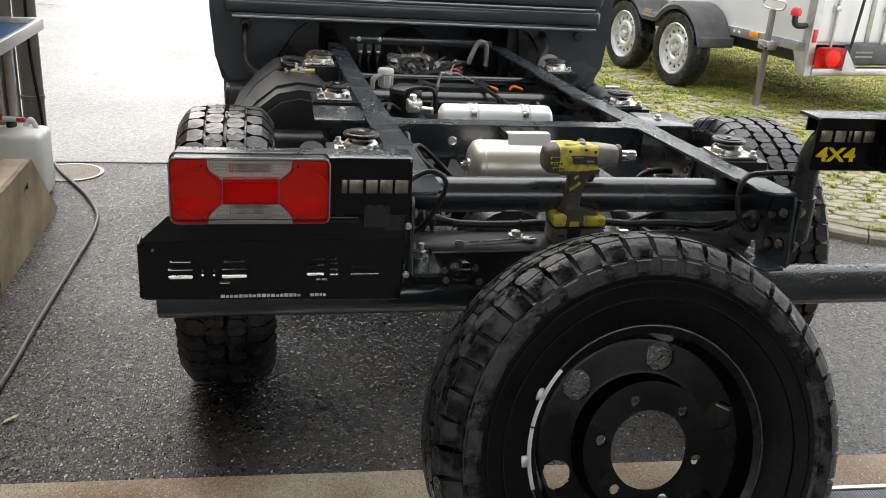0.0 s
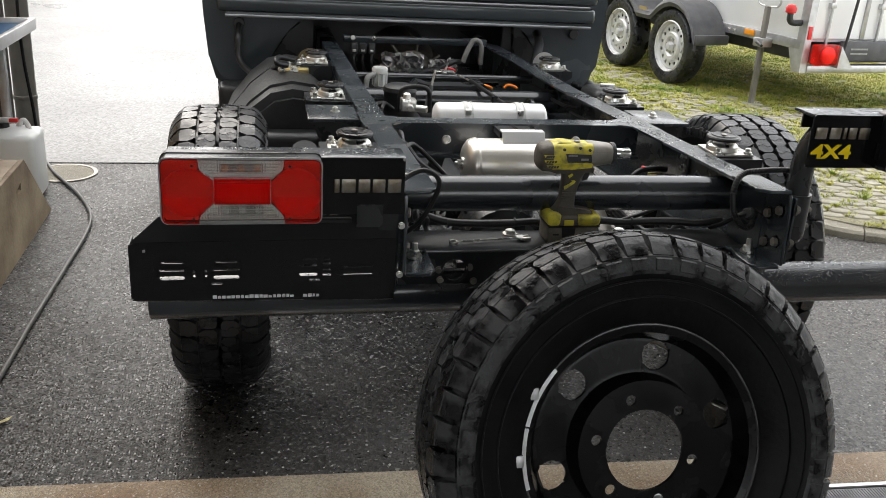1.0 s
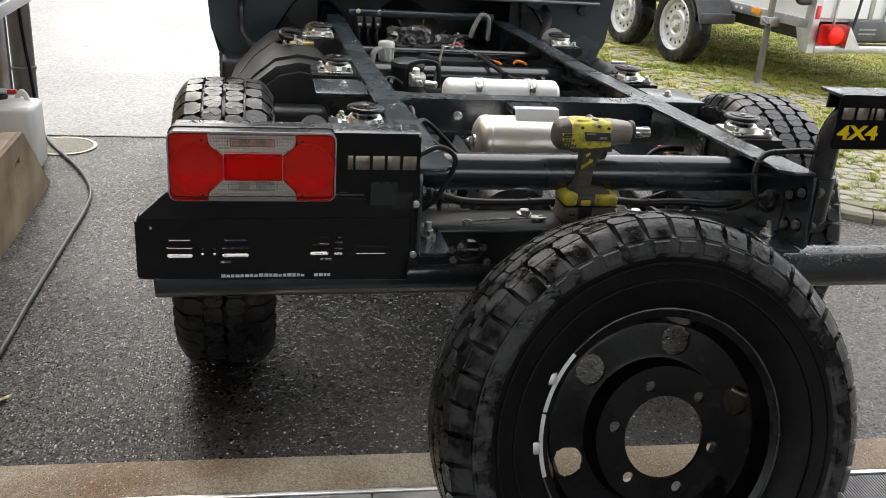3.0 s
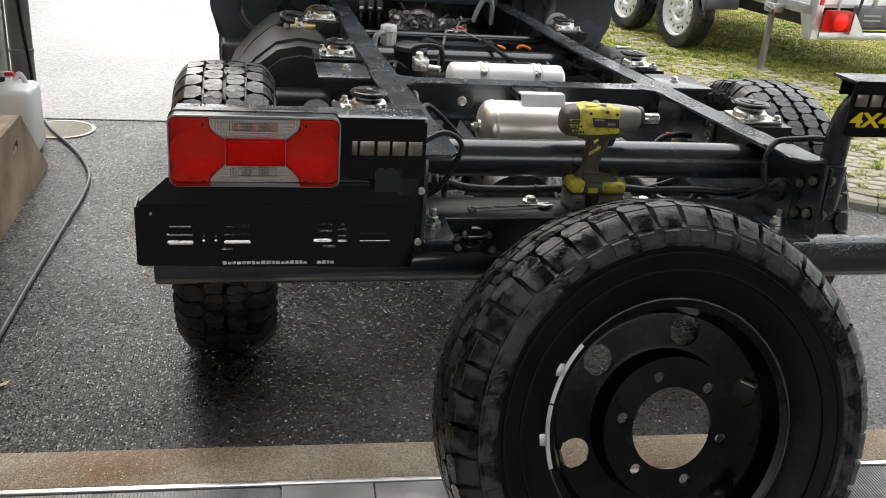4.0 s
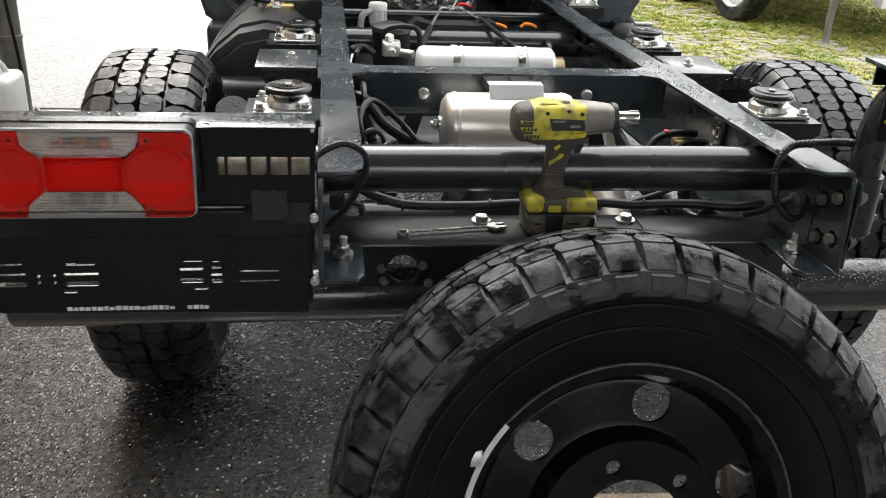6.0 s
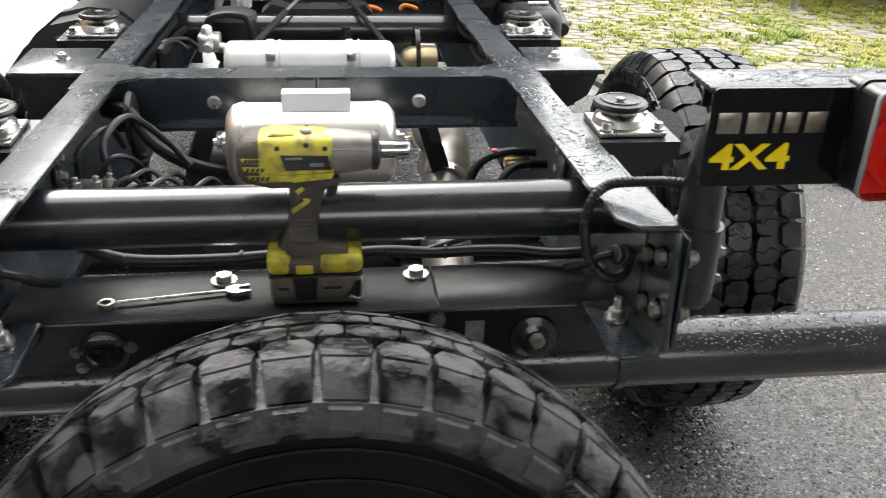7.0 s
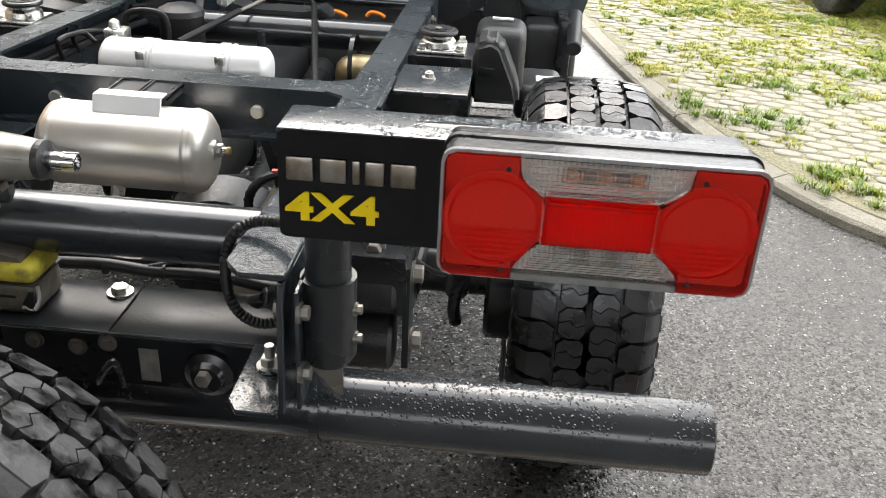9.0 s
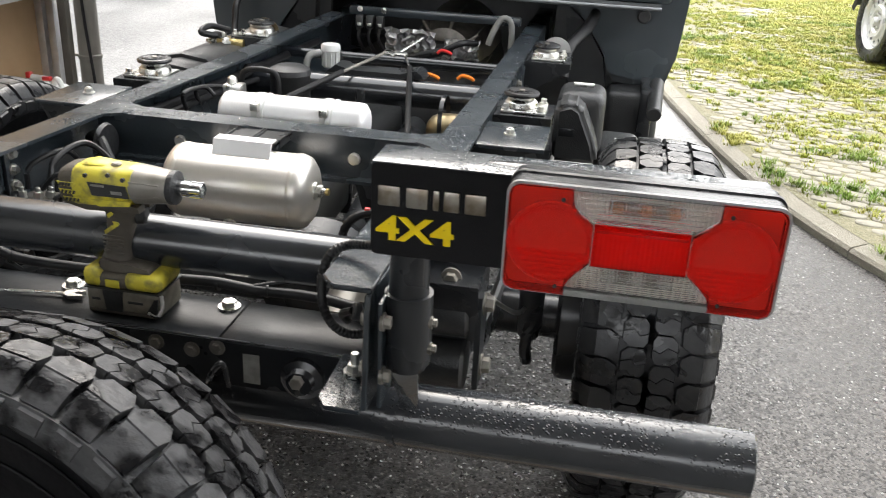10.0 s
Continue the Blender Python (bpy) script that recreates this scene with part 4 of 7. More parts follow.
# ---- wheels ----
def tyre_mesh(R, W, rim_r, lugs=46):
    """A tyre round the x axis: carcass and four staggered rows of tread blocks."""
    bm = bmesh.new()
    h = W / 2
    prof = [(rim_r, -h * 0.72), (rim_r + 0.012, -h * 0.84), (R * 0.72, -h * 1.0), (R * 0.81, -h * 1.025), (R * 0.822, -h * 1.055), (R * 0.86, -h * 1.06), (R * 0.892, -h * 1.04), (R * 0.9, -h * 0.97), (R * 0.925, -h * 0.87), (R - 0.024, -h * 0.74), (R - 0.014, -h * 0.45), (R - 0.012, 0)]
    prof = prof + [(r, -x) for r, x in prof[-2::-1]]
    lathe(bm, prof + [(rim_r - 0.004, h * 0.6), (rim_r - 0.004, -h * 0.6)], (0, 0, 0), "x", 72, closed=True)
    for f in bm.faces:
        c = f.calc_center_median()
        f.material_index = 0 if math.hypot(c.y, c.z) < R * 0.815 else 1
    carcass = len(bm.faces)
    bm.verts.ensure_lookup_table()
    root = [v for v in bm.verts if abs(v.co.x) < 1e-6]
    nroot = len(root)
    def crown(x):
        return R - 0.014 * (abs(x) / h) ** 2.5
    def blk(outline, depth=0.013):
        top = [bm.verts.new((x, (crown(x)) * math.cos(a), (crown(x)) * math.sin(a))) for x, a in outline]
        cx = sum(x for x, a in outline) / len(outline)
        ca = sum(a for x, a in outline) / len(outline)
        low = [bm.verts.new((cx + (x - cx) * 1.03, (crown(x) - depth) * math.cos(ca + (a - ca) * 1.02), (crown(x) - depth) * math.sin(ca + (a - ca) * 1.02))) for x, a in outline]
        n = len(outline)
        mid = [bm.verts.new(t.co.lerp(l.co, 0.14)) for t, l in zip(top, low)]
        for t in top:
            t.co.x = cx + (t.co.x - cx) * 0.965
        bm.faces.new(top)
        for i in range(n):
            j = (i + 1) % n
            bm.faces.new((top[i], mid[i], mid[j], top[j]))
            bm.faces.new((mid[i], low[i], low[j], mid[j]))
        bm.faces.new((low[0], low[1], root[round(ca / (2 * math.pi) * 72) % nroot]))
    da = 2 * math.pi / lugs
    g = 0.06
    w1 = h * 0.41
    for i in range(lugs):
        a = i * da
        for s in (-1, 1):
            o = a + (0.5 * da if s > 0 else 0)
            # inner hexagonal block
            x0, x1, xm = s * 0.005, s * w1, s * (w1 / 2)
            k = da * 0.5 * 0.94
            q = 0.0011 / R
            zig = [(x1, o), (xm + s * 0.007, o - 0.22 * k), (xm - s * 0.007, o + 0.22 * k), (x0, o)]
            blk([(x0, o - k * 0.62), (xm - s * 0.014, o - k), (xm + s * 0.014, o - k), (x1, o - k * 0.62)] + [(x, a - q) for x, a in zig])
            blk([(x, a + q) for x, a in zig[::-1]] + [(x1, o + k * 0.62), (xm + s * 0.014, o + k), (xm - s * 0.014, o + k), (x0, o + k * 0.62)])
            # shoulder block wrapping over the edge
            o2 = o + 0.5 * da
            y0, y1 = s * (w1 + 0.0065), s * h * 0.8
            pts = [(y0, o2 - k * 0.62), (y0 + s * 0.02, o2 - k), (y1, o2 - k * 0.88), (y1, o2 + k * 0.88), (y0 + s * 0.02, o2 + k), (y0, o2 + k * 0.62)]
            blk(pts, 0.016)
            # lug down the shoulder
            rr = [(crown(y1) - 0.0005, y1 - s * 0.004), (crown(y1) - 0.004, s * h * 0.83), (R * 0.945, s * h * 0.925), (R * 0.899, s * h * 1.028)]
            rows = [[bm.verts.new((x, r * math.cos(o2 + q * k * 0.85), r * math.sin(o2 + q * k * 0.85))) for q in (-1, 1)] for r, x in rr]
            lowr = [[bm.verts.new((x - s * 0.012, (r - 0.012) * math.cos(o2 + q * k * 0.97), (r - 0.012) * math.sin(o2 + q * k * 0.97))) for q in (-1, 1)] for r, x in rr]
            for j in range(3):
                bm.faces.new((rows[j][0], rows[j][1], rows[j + 1][1], rows[j + 1][0]))
                bm.faces.new((rows[j][0], rows[j + 1][0], lowr[j + 1][0], lowr[j][0]))
                bm.faces.new((rows[j][1], lowr[j][1], lowr[j + 1][1], rows[j + 1][1]))
            bm.faces.new((rows[3][0], rows[3][1], lowr[3][1], lowr[3][0]))
            bm.faces.new((lowr[0][0], lowr[0][1], root[round(o2 / (2 * math.pi) * 72) % nroot]))
            # low pad on the sidewall under each lug, over the bead ring
            pad = [[bm.verts.new((s * (h * b), r * math.cos(o2 + q * k * 0.66), r * math.sin(o2 + q * k * 0.66))) for q in (-1, 1)] for r, b in ((R * 0.822, 1.035), (R * 0.83, 1.078), (R * 0.878, 1.074), (R * 0.888, 1.03))]
            for j in range(3):
                bm.faces.new((pad[j][0], pad[j][1], pad[j + 1][1], pad[j + 1][0]))
            bm.faces.new((pad[0][0], pad[1][0], pad[2][0], pad[3][0]))
            bm.faces.new((pad[0][1], pad[3][1], pad[2][1], pad[1][1]))
            bm.faces.new((pad[0][0], pad[0][1], root[round(o2 / (2 * math.pi) * 72) % nroot]))
    bm.faces.ensure_lookup_table()
    for f in bm.faces[carcass:]:
        f.material_index = 1
    return bm


def rim_mesh(rim_r, W, out):
    """The barrel of a steel rim round the x axis; out is the side that shows."""
    h = W / 2
    prof = [(rim_r + 0.012, out * h * 0.80), (rim_r + 0.014, out * h * 0.74), (rim_r - 0.002, out * h * 0.72), (rim_r - 0.012, out * h * 0.55), (rim_r - 0.03, out * h * 0.3), (rim_r - 0.03, -out * h * 0.3),
            (rim_r - 0.005, -out * h * 0.6), (rim_r + 0.012, -out * h * 1.0), (rim_r, -out * h * 1.0), (rim_r - 0.012, -out * h * 0.6), (rim_r - 0.038, -out * h * 0.3), (rim_r - 0.038, out * h * 0.3), (rim_r - 0.02, out * h * 0.56), (rim_r - 0.01, out * h * 0.75)]
    return lathe(bmesh.new(), prof, (0, 0, 0), "x", 64, closed=True)


def disc_mesh(out, r_out, deep, flange, r_flange=0.138, r_bore=0.08, holes=6, r_hole=0.031, r_holes=0.184, r_studs=0.108, turn=17.0, turn2=48.0):
    """A dished steel wheel disc with round ventilation holes, stud holes and an open centre."""
    def height(r):
        if r < r_flange:
            return flange
        ledge = deep + (flange - deep) * 0.45
        if r < r_flange + 0.009:
            k = (r - r_flange) / 0.009
            return flange + (ledge - flange) * k * k * (3 - 2 * k)
        return ledge + (deep - ledge) * max(0.0, min(1.0, (r - r_holes - r_hole - 0.002) / 0.02)) ** 1.5
    bm = bmesh.new()
    def loop(cx, cz, r, n):
        vs = [bm.verts.new((cx + r * math.cos(2 * math.pi * i / n), cz + r * math.sin(2 * math.pi * i / n), 0)) for i in range(n)]
        return [bm.edges.new((vs[i], vs[(i + 1) % n])) for i in range(n)]
    def ring(ra, rb, n, extra=()):
        es = loop(0, 0, ra, n) + loop(0, 0, rb, n)
        for cx, cz, r, k in extra:
            es += loop(cx, cz, r, k)
        bmesh.ops.triangle_fill(bm, edges=es, use_beauty=True, use_dissolve=False)
    ring(r_bore, r_flange - 0.006, 48, [(r_studs * math.cos(radians(turn2 + 60 * i)), r_studs * math.sin(radians(turn2 + 60 * i)), 0.011, 14) for i in range(6)])
    for a, b in ((r_flange - 0.006, r_flange), (r_flange, r_flange + 0.003), (r_flange + 0.003, r_flange + 0.006), (r_flange + 0.006, r_flange + 0.009)):
        ring(a, b, 48)
    # the dish with its ventilation holes: a polar grid whose points near a hole slide onto its edge
    nr, na = 20, 216
    cut = [(r_holes * math.cos(radians(turn + 360 / holes * i)), r_holes * math.sin(radians(turn + 360 / holes * i))) for i in range(holes)]
    grid = []
    for i in range(nr + 1):
        r = r_flange + 0.0085 + (r_out - r_flange - 0.0085) * i / nr
        row = []
        for k in range(na):
            x, z = r * math.cos(2 * math.pi * k / na), r * math.sin(2 * math.pi * k / na)
            cx, cz = min(cut, key=lambda c: (x - c[0]) ** 2 + (z - c[1]) ** 2)
            d = math.hypot(x - cx, z - cz)
            if 0 < abs(d - r_hole) < 0.003:
                x, z = cx + (x - cx) * r_hole / d, cz + (z - cz) * r_hole / d
            row.append(bm.verts.new((x, z, 0)))
        grid.append(row)
    for p, q in zip(grid, grid[1:]):
        for k in range(na):
            quad = (p[k], q[k], q[(k + 1) % na], p[(k + 1) % na])
            mx, mz = sum(v.co.x for v in quad) / 4, sum(v.co.y for v in quad) / 4
            if all(math.hypot(mx - c[0], mz - c[1]) > r_hole for c in cut):
                bm.faces.new(quad)
    bmesh.ops.delete(bm, geom=[v for row in grid for v in row if not v.link_faces], context="VERTS")
    bmesh.ops.remove_doubles(bm, verts=bm.verts, dist=1e-5)
    for _ in range(3):
        wide = [e for e in bm.edges if e.calc_length() > 0.022]
        if wide:
            bmesh.ops.subdivide_edges(bm, edges=wide, cuts=1)
            bmesh.ops.triangulate(bm, faces=bm.faces[:])
    for v in bm.verts:
        r = math.hypot(v.co.x, v.co.y)
        v.co = Vector((out * height(r), v.co.x, v.co.y))
    r = bmesh.ops.extrude_face_region(bm, geom=bm.faces[:])
    for v in r["geom"]:
        if isinstance(v, bmesh.types.BMVert):
            v.co.x -= out * 0.008
    return bm


TYRE_R, TYRE_W = 0.437, 0.262


def build_wheel(at, out, parent):
    wheel = part("wheel", cy((at[0] - 0.05, at[1], at[2]), (at[0] + 0.05, at[1], at[2]), 0.1, 32, bevel=0.006), BLACK, parent)
    m = Matrix.Translation(at)
    for name, bm, mat in (("tyre", tyre_mesh(TYRE_R, TYRE_W, 0.245), SIDEWALL), ("rim", rim_mesh(0.245, TYRE_W, out), BLACK), ("disc", disc_mesh(out, 0.22, -0.0, 0.05), BLACK)):
        bmesh.ops.transform(bm, matrix=m, verts=bm.verts)
        ob = part(name, bm, mat, wheel)
        if name == "tyre":
            ob.data.materials.append(RUBBER)
    return wheel


for s in (-1, 1):
    build_wheel((s * 0.857, 0.985, TYRE_R), s, truck)
    build_wheel((s * 0.855, 4.45, TYRE_R), s, truck)

# ---- cab back ----
def cab_ring(k=1.0):
    half = [(0.0, 0.93), (0.5, 0.93), (0.575, 0.9), (0.68, 0.76), (0.71, 0.68), (0.74, 0.63), (0.9, 0.6), (0.945, 0.63), (0.975, 0.74), (0.995, 0.95), (1.0, 1.15), (0.985, 1.5), (0.93, 2.0), (0.86, 2.28), (0.6, 2.38), (0.0, 2.4)]
    pts = half + [(-x, z) for x, z in half[-2:0:-1]]
    return [(x * k, z) for x, z in pts]


bm = pm([(x, 2.72, z) for x, z in cab_ring()], (0, 1.9, 0))
rim = [e for e in bm.edges if all(abs(v.co.y - 2.72) < 1e-4 for v in e.verts) and max(abs(v.co.x) for v in e.verts) > 0.76]
bmesh.ops.bevel(bm, geom=rim, offset=0.03, segments=4, affect="EDGES")
cab = part("cab", bm, CAB, truck, "dark cab with plain painted back panel")
for z0, z1, y in ((0.953, 1.03, 2.675), (1.045, 1.6, 2.66), (1.62, 2.2, 2.668)):
    bm = bx((-0.93 + (0.02 if z1 > 1.7 else 0), y, z0), (0.93 - (0.02 if z1 > 1.7 else 0), 2.74, z1), 0.024, seg=4)
    part("back_panel", bm, CAB, cab)
part("seam", cy((-0.89, 2.637, 0.941), (0.89, 2.637, 0.941), 0.0085, 16), SEAMSHINE, cab, "folded sheet edge, its wet highlight painted in paler slate")
part("seam", cy((-0.88, 2.647, 1.036), (0.88, 2.647, 1.036), 0.008, 16), SEAMSHINE, cab)
part("seam_sheet", bx((-0.89, 2.64, 0.936), (0.89, 2.74, 0.943)), CAB, cab)
for s in (-1, 1):
    part("drain_boss", lathe(bmesh.new(), [(0.022, 2.7), (0.026, 2.705), (0.026, 2.74)], (s * 0.83, 0, 0.9), "y", 20), PLASTIC, cab)
    part("inner_wing", pm([(s * 0.52, 2.735, 0.925), (s * 0.6, 2.735, 0.86), (s * 0.69, 2.735, 0.72), (s * 0.71, 2.735, 0.6), (s * 0.55, 2.735, 0.6)], (0, 0.05, 0)), BLACK, cab)
for s in (-1, 1):
    part("arch_liner", pm([(s * 0.48, 2.79, 0.93), (s * 0.72, 2.79, 0.93), (s * 0.8, 2.79, 0.6), (s * 0.8, 2.79, 0.36), (s * 0.48, 2.79, 0.36)], (0, 0.03, 0)), PLASTIC, cab)
part("gearbox", lathe(bmesh.new(), [(0.1, 2.7), (0.16, 2.75), (0.2, 2.95), (0.22, 3.3), (0.22, 3.7)], (0.0, 0, 0.56), "y", 32), PLASTIC, truck, "dull dark gearbox")
part("engine_bay", bx((-0.68, 3.3, 0.35), (0.68, 3.9, 0.95), 0.03), PLASTIC, truck)

# ---- truck fittings between the rails ----
def strap(parent, x, y, z, r, w=0.014, mat=FROST):
    part("strap", lathe(bmesh.new(), [(r, x - w / 2), (r + 0.003, x - w / 2), (r + 0.003, x + w / 2), (r, x + w / 2)], (0, y, z), "x", 36, closed=True), mat, parent, "bright steel strap")


part("tank_bracket", pm([(-0.065, 0.655, 0.858), (0.06, 0.655, 0.858), (0.06, 0.668, 0.887), (-0.065, 0.668, 0.887)], (0, 0.006, 0)), ALU, air_tank)
part("bracket_top", bx((-0.065, 0.668, 0.884), (0.06, 0.7, 0.888), 0.001), ALU, air_tank)
for x0, x1 in ((-0.063, -0.004), (0.0, 0.058)):
    bm = bmesh.new()
    for a, b in (((x0, 0.70, 0.872), (x1, 0.795, 0.876)), ((x0, 0.70, 0.862), (x0 + 0.003, 0.795, 0.88)), ((x1 - 0.003, 0.70, 0.862), (x1, 0.795, 0.88))):
        box(bm, a, b)
    part("bracket_arm", bm, BLACK, air_tank)
for x in (-0.138, 0.112):
    part("weld_band", lathe(bmesh.new(), [(0.078, x - 0.005), (0.0795, x - 0.002), (0.0795, x + 0.002), (0.078, x + 0.005)], (0, 0.685, 0.785), "x", 40), STAINLESS, air_tank)
for x, d in ((-0.172, -1), (0.147, 1)):
    part("end_fitting", bo((x + d * 0.001, 0.685, 0.79), (d, 0, 0), 0.013, 0.012, 0.01), ZINC, air_tank)
part("brass_nut", bo((0.168, 0.685, 0.79), (1, 0, 0), 0.008, 0.006, 0, False), BRASS, air_tank)
part("drain_plug", cy((-0.025, 0.64, 0.722), (-0.025, 0.628, 0.706), 0.013, 20, bevel=0.002), ZINC, air_tank)
part("brass_nut", cy((-0.025, 0.63, 0.709), (-0.025, 0.624, 0.70), 0.01, 6), BRASS, air_tank)

for x in (-0.1, 0.07):
    strap(tank2, x, 1.02, 0.845, 0.0505)
    strap(tank2, x + 0.02, 1.02, 0.845, 0.0505, 0.004)
    part("strap_clasp", bx((x - 0.008, 0.965, 0.865), (x + 0.012, 0.985, 0.885), 0.003), ZINC, tank2)
part("tank_saddle", bx((-0.15, 0.99, 0.77), (0.12, 1.05, 0.80), 0.004), BLACK, tank2)

valve = part("valve_block", bx((-0.275, 1.19, 0.825), (-0.225, 1.235, 0.865), 0.004), ZINC, truck, "bright alloy air valve")
part("valve_port", cy((-0.25, 1.19, 0.842), (-0.25, 1.16, 0.842), 0.011, 16, bevel=0.002), ZINC, valve)
part("valve_port", cy((-0.225, 1.2, 0.835), (-0.19, 1.18, 0.835), 0.012, 16, bevel=0.002), ZINC, valve)
part("valve_cap", lathe(bmesh.new(), [(0.014, 0.865), (0.012, 0.88), (0.006, 0.885)], (-0.255, 1.212, 0), "z", 16), ZINC, valve)
part("arch_pipe", sw([(-0.265, 1.3, 0.80), (-0.265, 1.3, 0.86), (-0.25, 1.3, 0.882), (-0.20, 1.3, 0.888), (-0.165, 1.3, 0.872), (-0.16, 1.3, 0.80)], 0.008, 10), HOSE, truck, "bent dark metal pipe")
for k, (a, b) in enumerate((((-0.36, 1.15, 0.80), (-0.3, 1.2, 0.83)), ((-0.37, 1.25, 0.79), (-0.29, 1.3, 0.81)))):
    part("air_line", sw([a, (a[0] + 0.01, a[1] - 0.03, a[2] + 0.05), (b[0] - 0.03, b[1], b[2] + 0.02), b], 0.006, 8), HOSE, truck)

# reservoir, filter, cross tubes, linkage
part("reservoir", lathe(bmesh.new(), [(0.055, 0.71), (0.06, 0.73), (0.06, 0.815), (0.063, 0.82), (0.06, 0.835), (0.04, 0.845), (0.01, 0.847)], (-0.225, 1.57, 0), "z", 36), PLASTIC, truck, "round black lidded reservoir")
can = part("filter_bowl", lathe(bmesh.new(), [(0.024, 0.745), (0.028, 0.75), (0.03, 0.80), (0.034, 0.803), (0.034, 0.82), (0.03, 0.826), (0.012, 0.828)], (-0.242, 2.03, 0), "z", 28), FROST, truck, "frosted pale filter bowl")
for i in range(10):
    a = 2 * math.pi * i / 10
    part("filter_rib", cy((-0.242 + 0.03 * math.cos(a), 2.03 + 0.03 * math.sin(a), 0.752), (-0.242 + 0.031 * math.cos(a), 2.03 + 0.031 * math.sin(a), 0.80), 0.003, 6), FROST, can)
part("filter_elbow", sw([(-0.27, 2.0, 0.80), (-0.3, 1.97, 0.79), (-0.31, 1.95, 0.74)], 0.012, 12), GREYHOSE, can)
part("cross_tube", cy((-0.43, 2.06, 0.782), (0.43, 2.06, 0.782), 0.017, 24), TUBE, truck)
for s in (-1, 1):
    part("tube_flange", cy((s * 0.43, 1.72, 0.768), (s * 0.444, 1.72, 0.768), 0.055, 28), FRAME, truck)
part("tube_saddle", pm([(-0.16, 1.72, 0.80), (-0.13, 1.72, 0.825), (-0.08, 1.72, 0.812), (0.08, 1.72, 0.812), (0.13, 1.72, 0.825), (0.16, 1.72, 0.80)], (0, 0.09, 0)), BLACK, truck)
link = part("linkage_joint", bx((-0.03, 1.92, 0.826), (0.055, 1.945, 0.836), 0.003), ZINC, truck, "bright cross-shaped linkage joint")
part("linkage_bar", bx((0.002, 1.90, 0.826), (0.018, 1.97, 0.835), 0.002), ZINC, link)
part("linkage_rod", cy((-0.025, 1.93, 0.83), (-0.1, 1.62, 0.815), 0.005, 10), GREYM, link)
part("rod_sleeve", cy((-0.09, 1.66, 0.817), (-0.16, 1.36, 0.80), 0.009, 12), HOSE, link)
part("linkage_rod", cy((0.045, 1.93, 0.83), (0.1, 1.78, 0.82), 0.004, 10), ZINC, link)
part("rod_sleeve", cy((0.095, 1.79, 0.822), (0.235, 1.15, 0.76), 0.008, 12), HOSE, link)
part("linkage_rod", cy((0.02, 1.95, 0.83), (0.07, 2.1, 0.86), 0.004, 8), ZINC, link)
for x, y, z in ((0.11, 2.3, 0.77), (0.16, 1.80, 0.79), (0.27, 1.82, 0.79)):
    part("clip", sw([(x - 0.025, y, z), (x - 0.01, y, z + 0.012), (x + 0.015, y, z + 0.008), (x + 0.03, y, z)], 0.006, 8), ORANGE if y < 2 else REDP, truck, "bright orange plastic clip")
part("dome_tank", lathe(bmesh.new(), [(0.008, 0.215), (0.028, 0.218), (0.044, 0.23), (0.053, 0.25), (0.056, 0.275), (0.056, 0.32)], (0, 1.5, 0.705), "x", 36), GOLD, truck, "gold-coloured domed canister")
strap(truck, 0.265, 1.5, 0.74, 0.071, 0.012, BLACK)
part("shield_plate", pm([(0.13, 1.3, 0.72), (0.3, 1.3, 0.72), (0.3, 1.12, 0.74), (0.13, 1.12, 0.74)], (0, 0, 0.004)), CANVAS, truck)
part("spring_hanger_tube", cy((0.07, 1.3, 0.74), (0.07, 1.3, 0.86), 0.012, 14), BLACK, truck)

# cross bar at the cab with connectors and hooked hose
bar = part("cab_bar", bx((-0.345, 2.61, 0.838), (0.355, 2.64, 0.872), 0.004), FRAME, truck)
for x in (-0.3, -0.2, 0.29):
    part("bolt", bo((x, 2.61, 0.862), (0, -1, 0), 0.008, 0.006), ZINC, bar)
for i in range(3):
    x = -0.31 + i * 0.042
    c = part("connector", bx((x, 2.58, 0.79), (x + 0.03, 2.61, 0.84), 0.004), PLASTIC, bar, "black plug connector")
    part("connector_clip", bx((x + 0.006, 2.575, 0.80), (x + 0.024, 2.581, 0.812), 0.001), ZINC, c)
    part("connector_lead", sw([(x + 0.015, 2.59, 0.79), (x + 0.012, 2.58, 0.75), (x + 0.03, 2.6, 0.70)], 0.007, 8), HOSE, c)
part("hooked_hose", sw([(0.235, 2.575, 0.765), (0.25, 2.58, 0.81), (0.275, 2.585, 0.86), (0.295, 2.585, 0.872), (0.318, 2.585, 0.858), (0.325, 2.585, 0.82), (0.325, 2.585, 0.755)], 0.012, 12), GREYHOSE, truck, "grey hose hooked over the bar")
for x0, z0, x1, z1 in ((-0.1, 0.7, 0.1, 0.74), (0.0, 0.72, 0.2, 0.78)):
    part("wiring", sw([(x0, 2.45, z0), (x0 + 0.07, 2.4, z0 + 0.03), (x1 - 0.05, 2.42, z1 + 0.01), (x1, 2.5, z1)], 0.012, 10), HOSE, truck)

# ---- fuel tank, side boxes, valves at the cab ----
sec = [(-0.5, 0.42), (-0.5, 0.80), (-0.535, 0.83), (-0.62, 0.842), (-0.70, 0.825), (-0.775, 0.765), (-0.86, 0.66), (-0.885, 0.6), (-0.885, 0.42), (-0.86, 0.4), (-0.52, 0.4)]
bm = pm([(x, 1.52, z - 0.02) for x, z in sec], (0, 0.95, -0.02))
bmesh.ops.bevel(bm, geom=[e for e in bm.edges if abs(e.verts[0].co.y - e.verts[1].co.y) < 1e-4], offset=0.03, segments=4, affect="EDGES")
fuel = part("fuel_tank", bm, PLASTIC, truck, "moulded black plastic fuel tank")
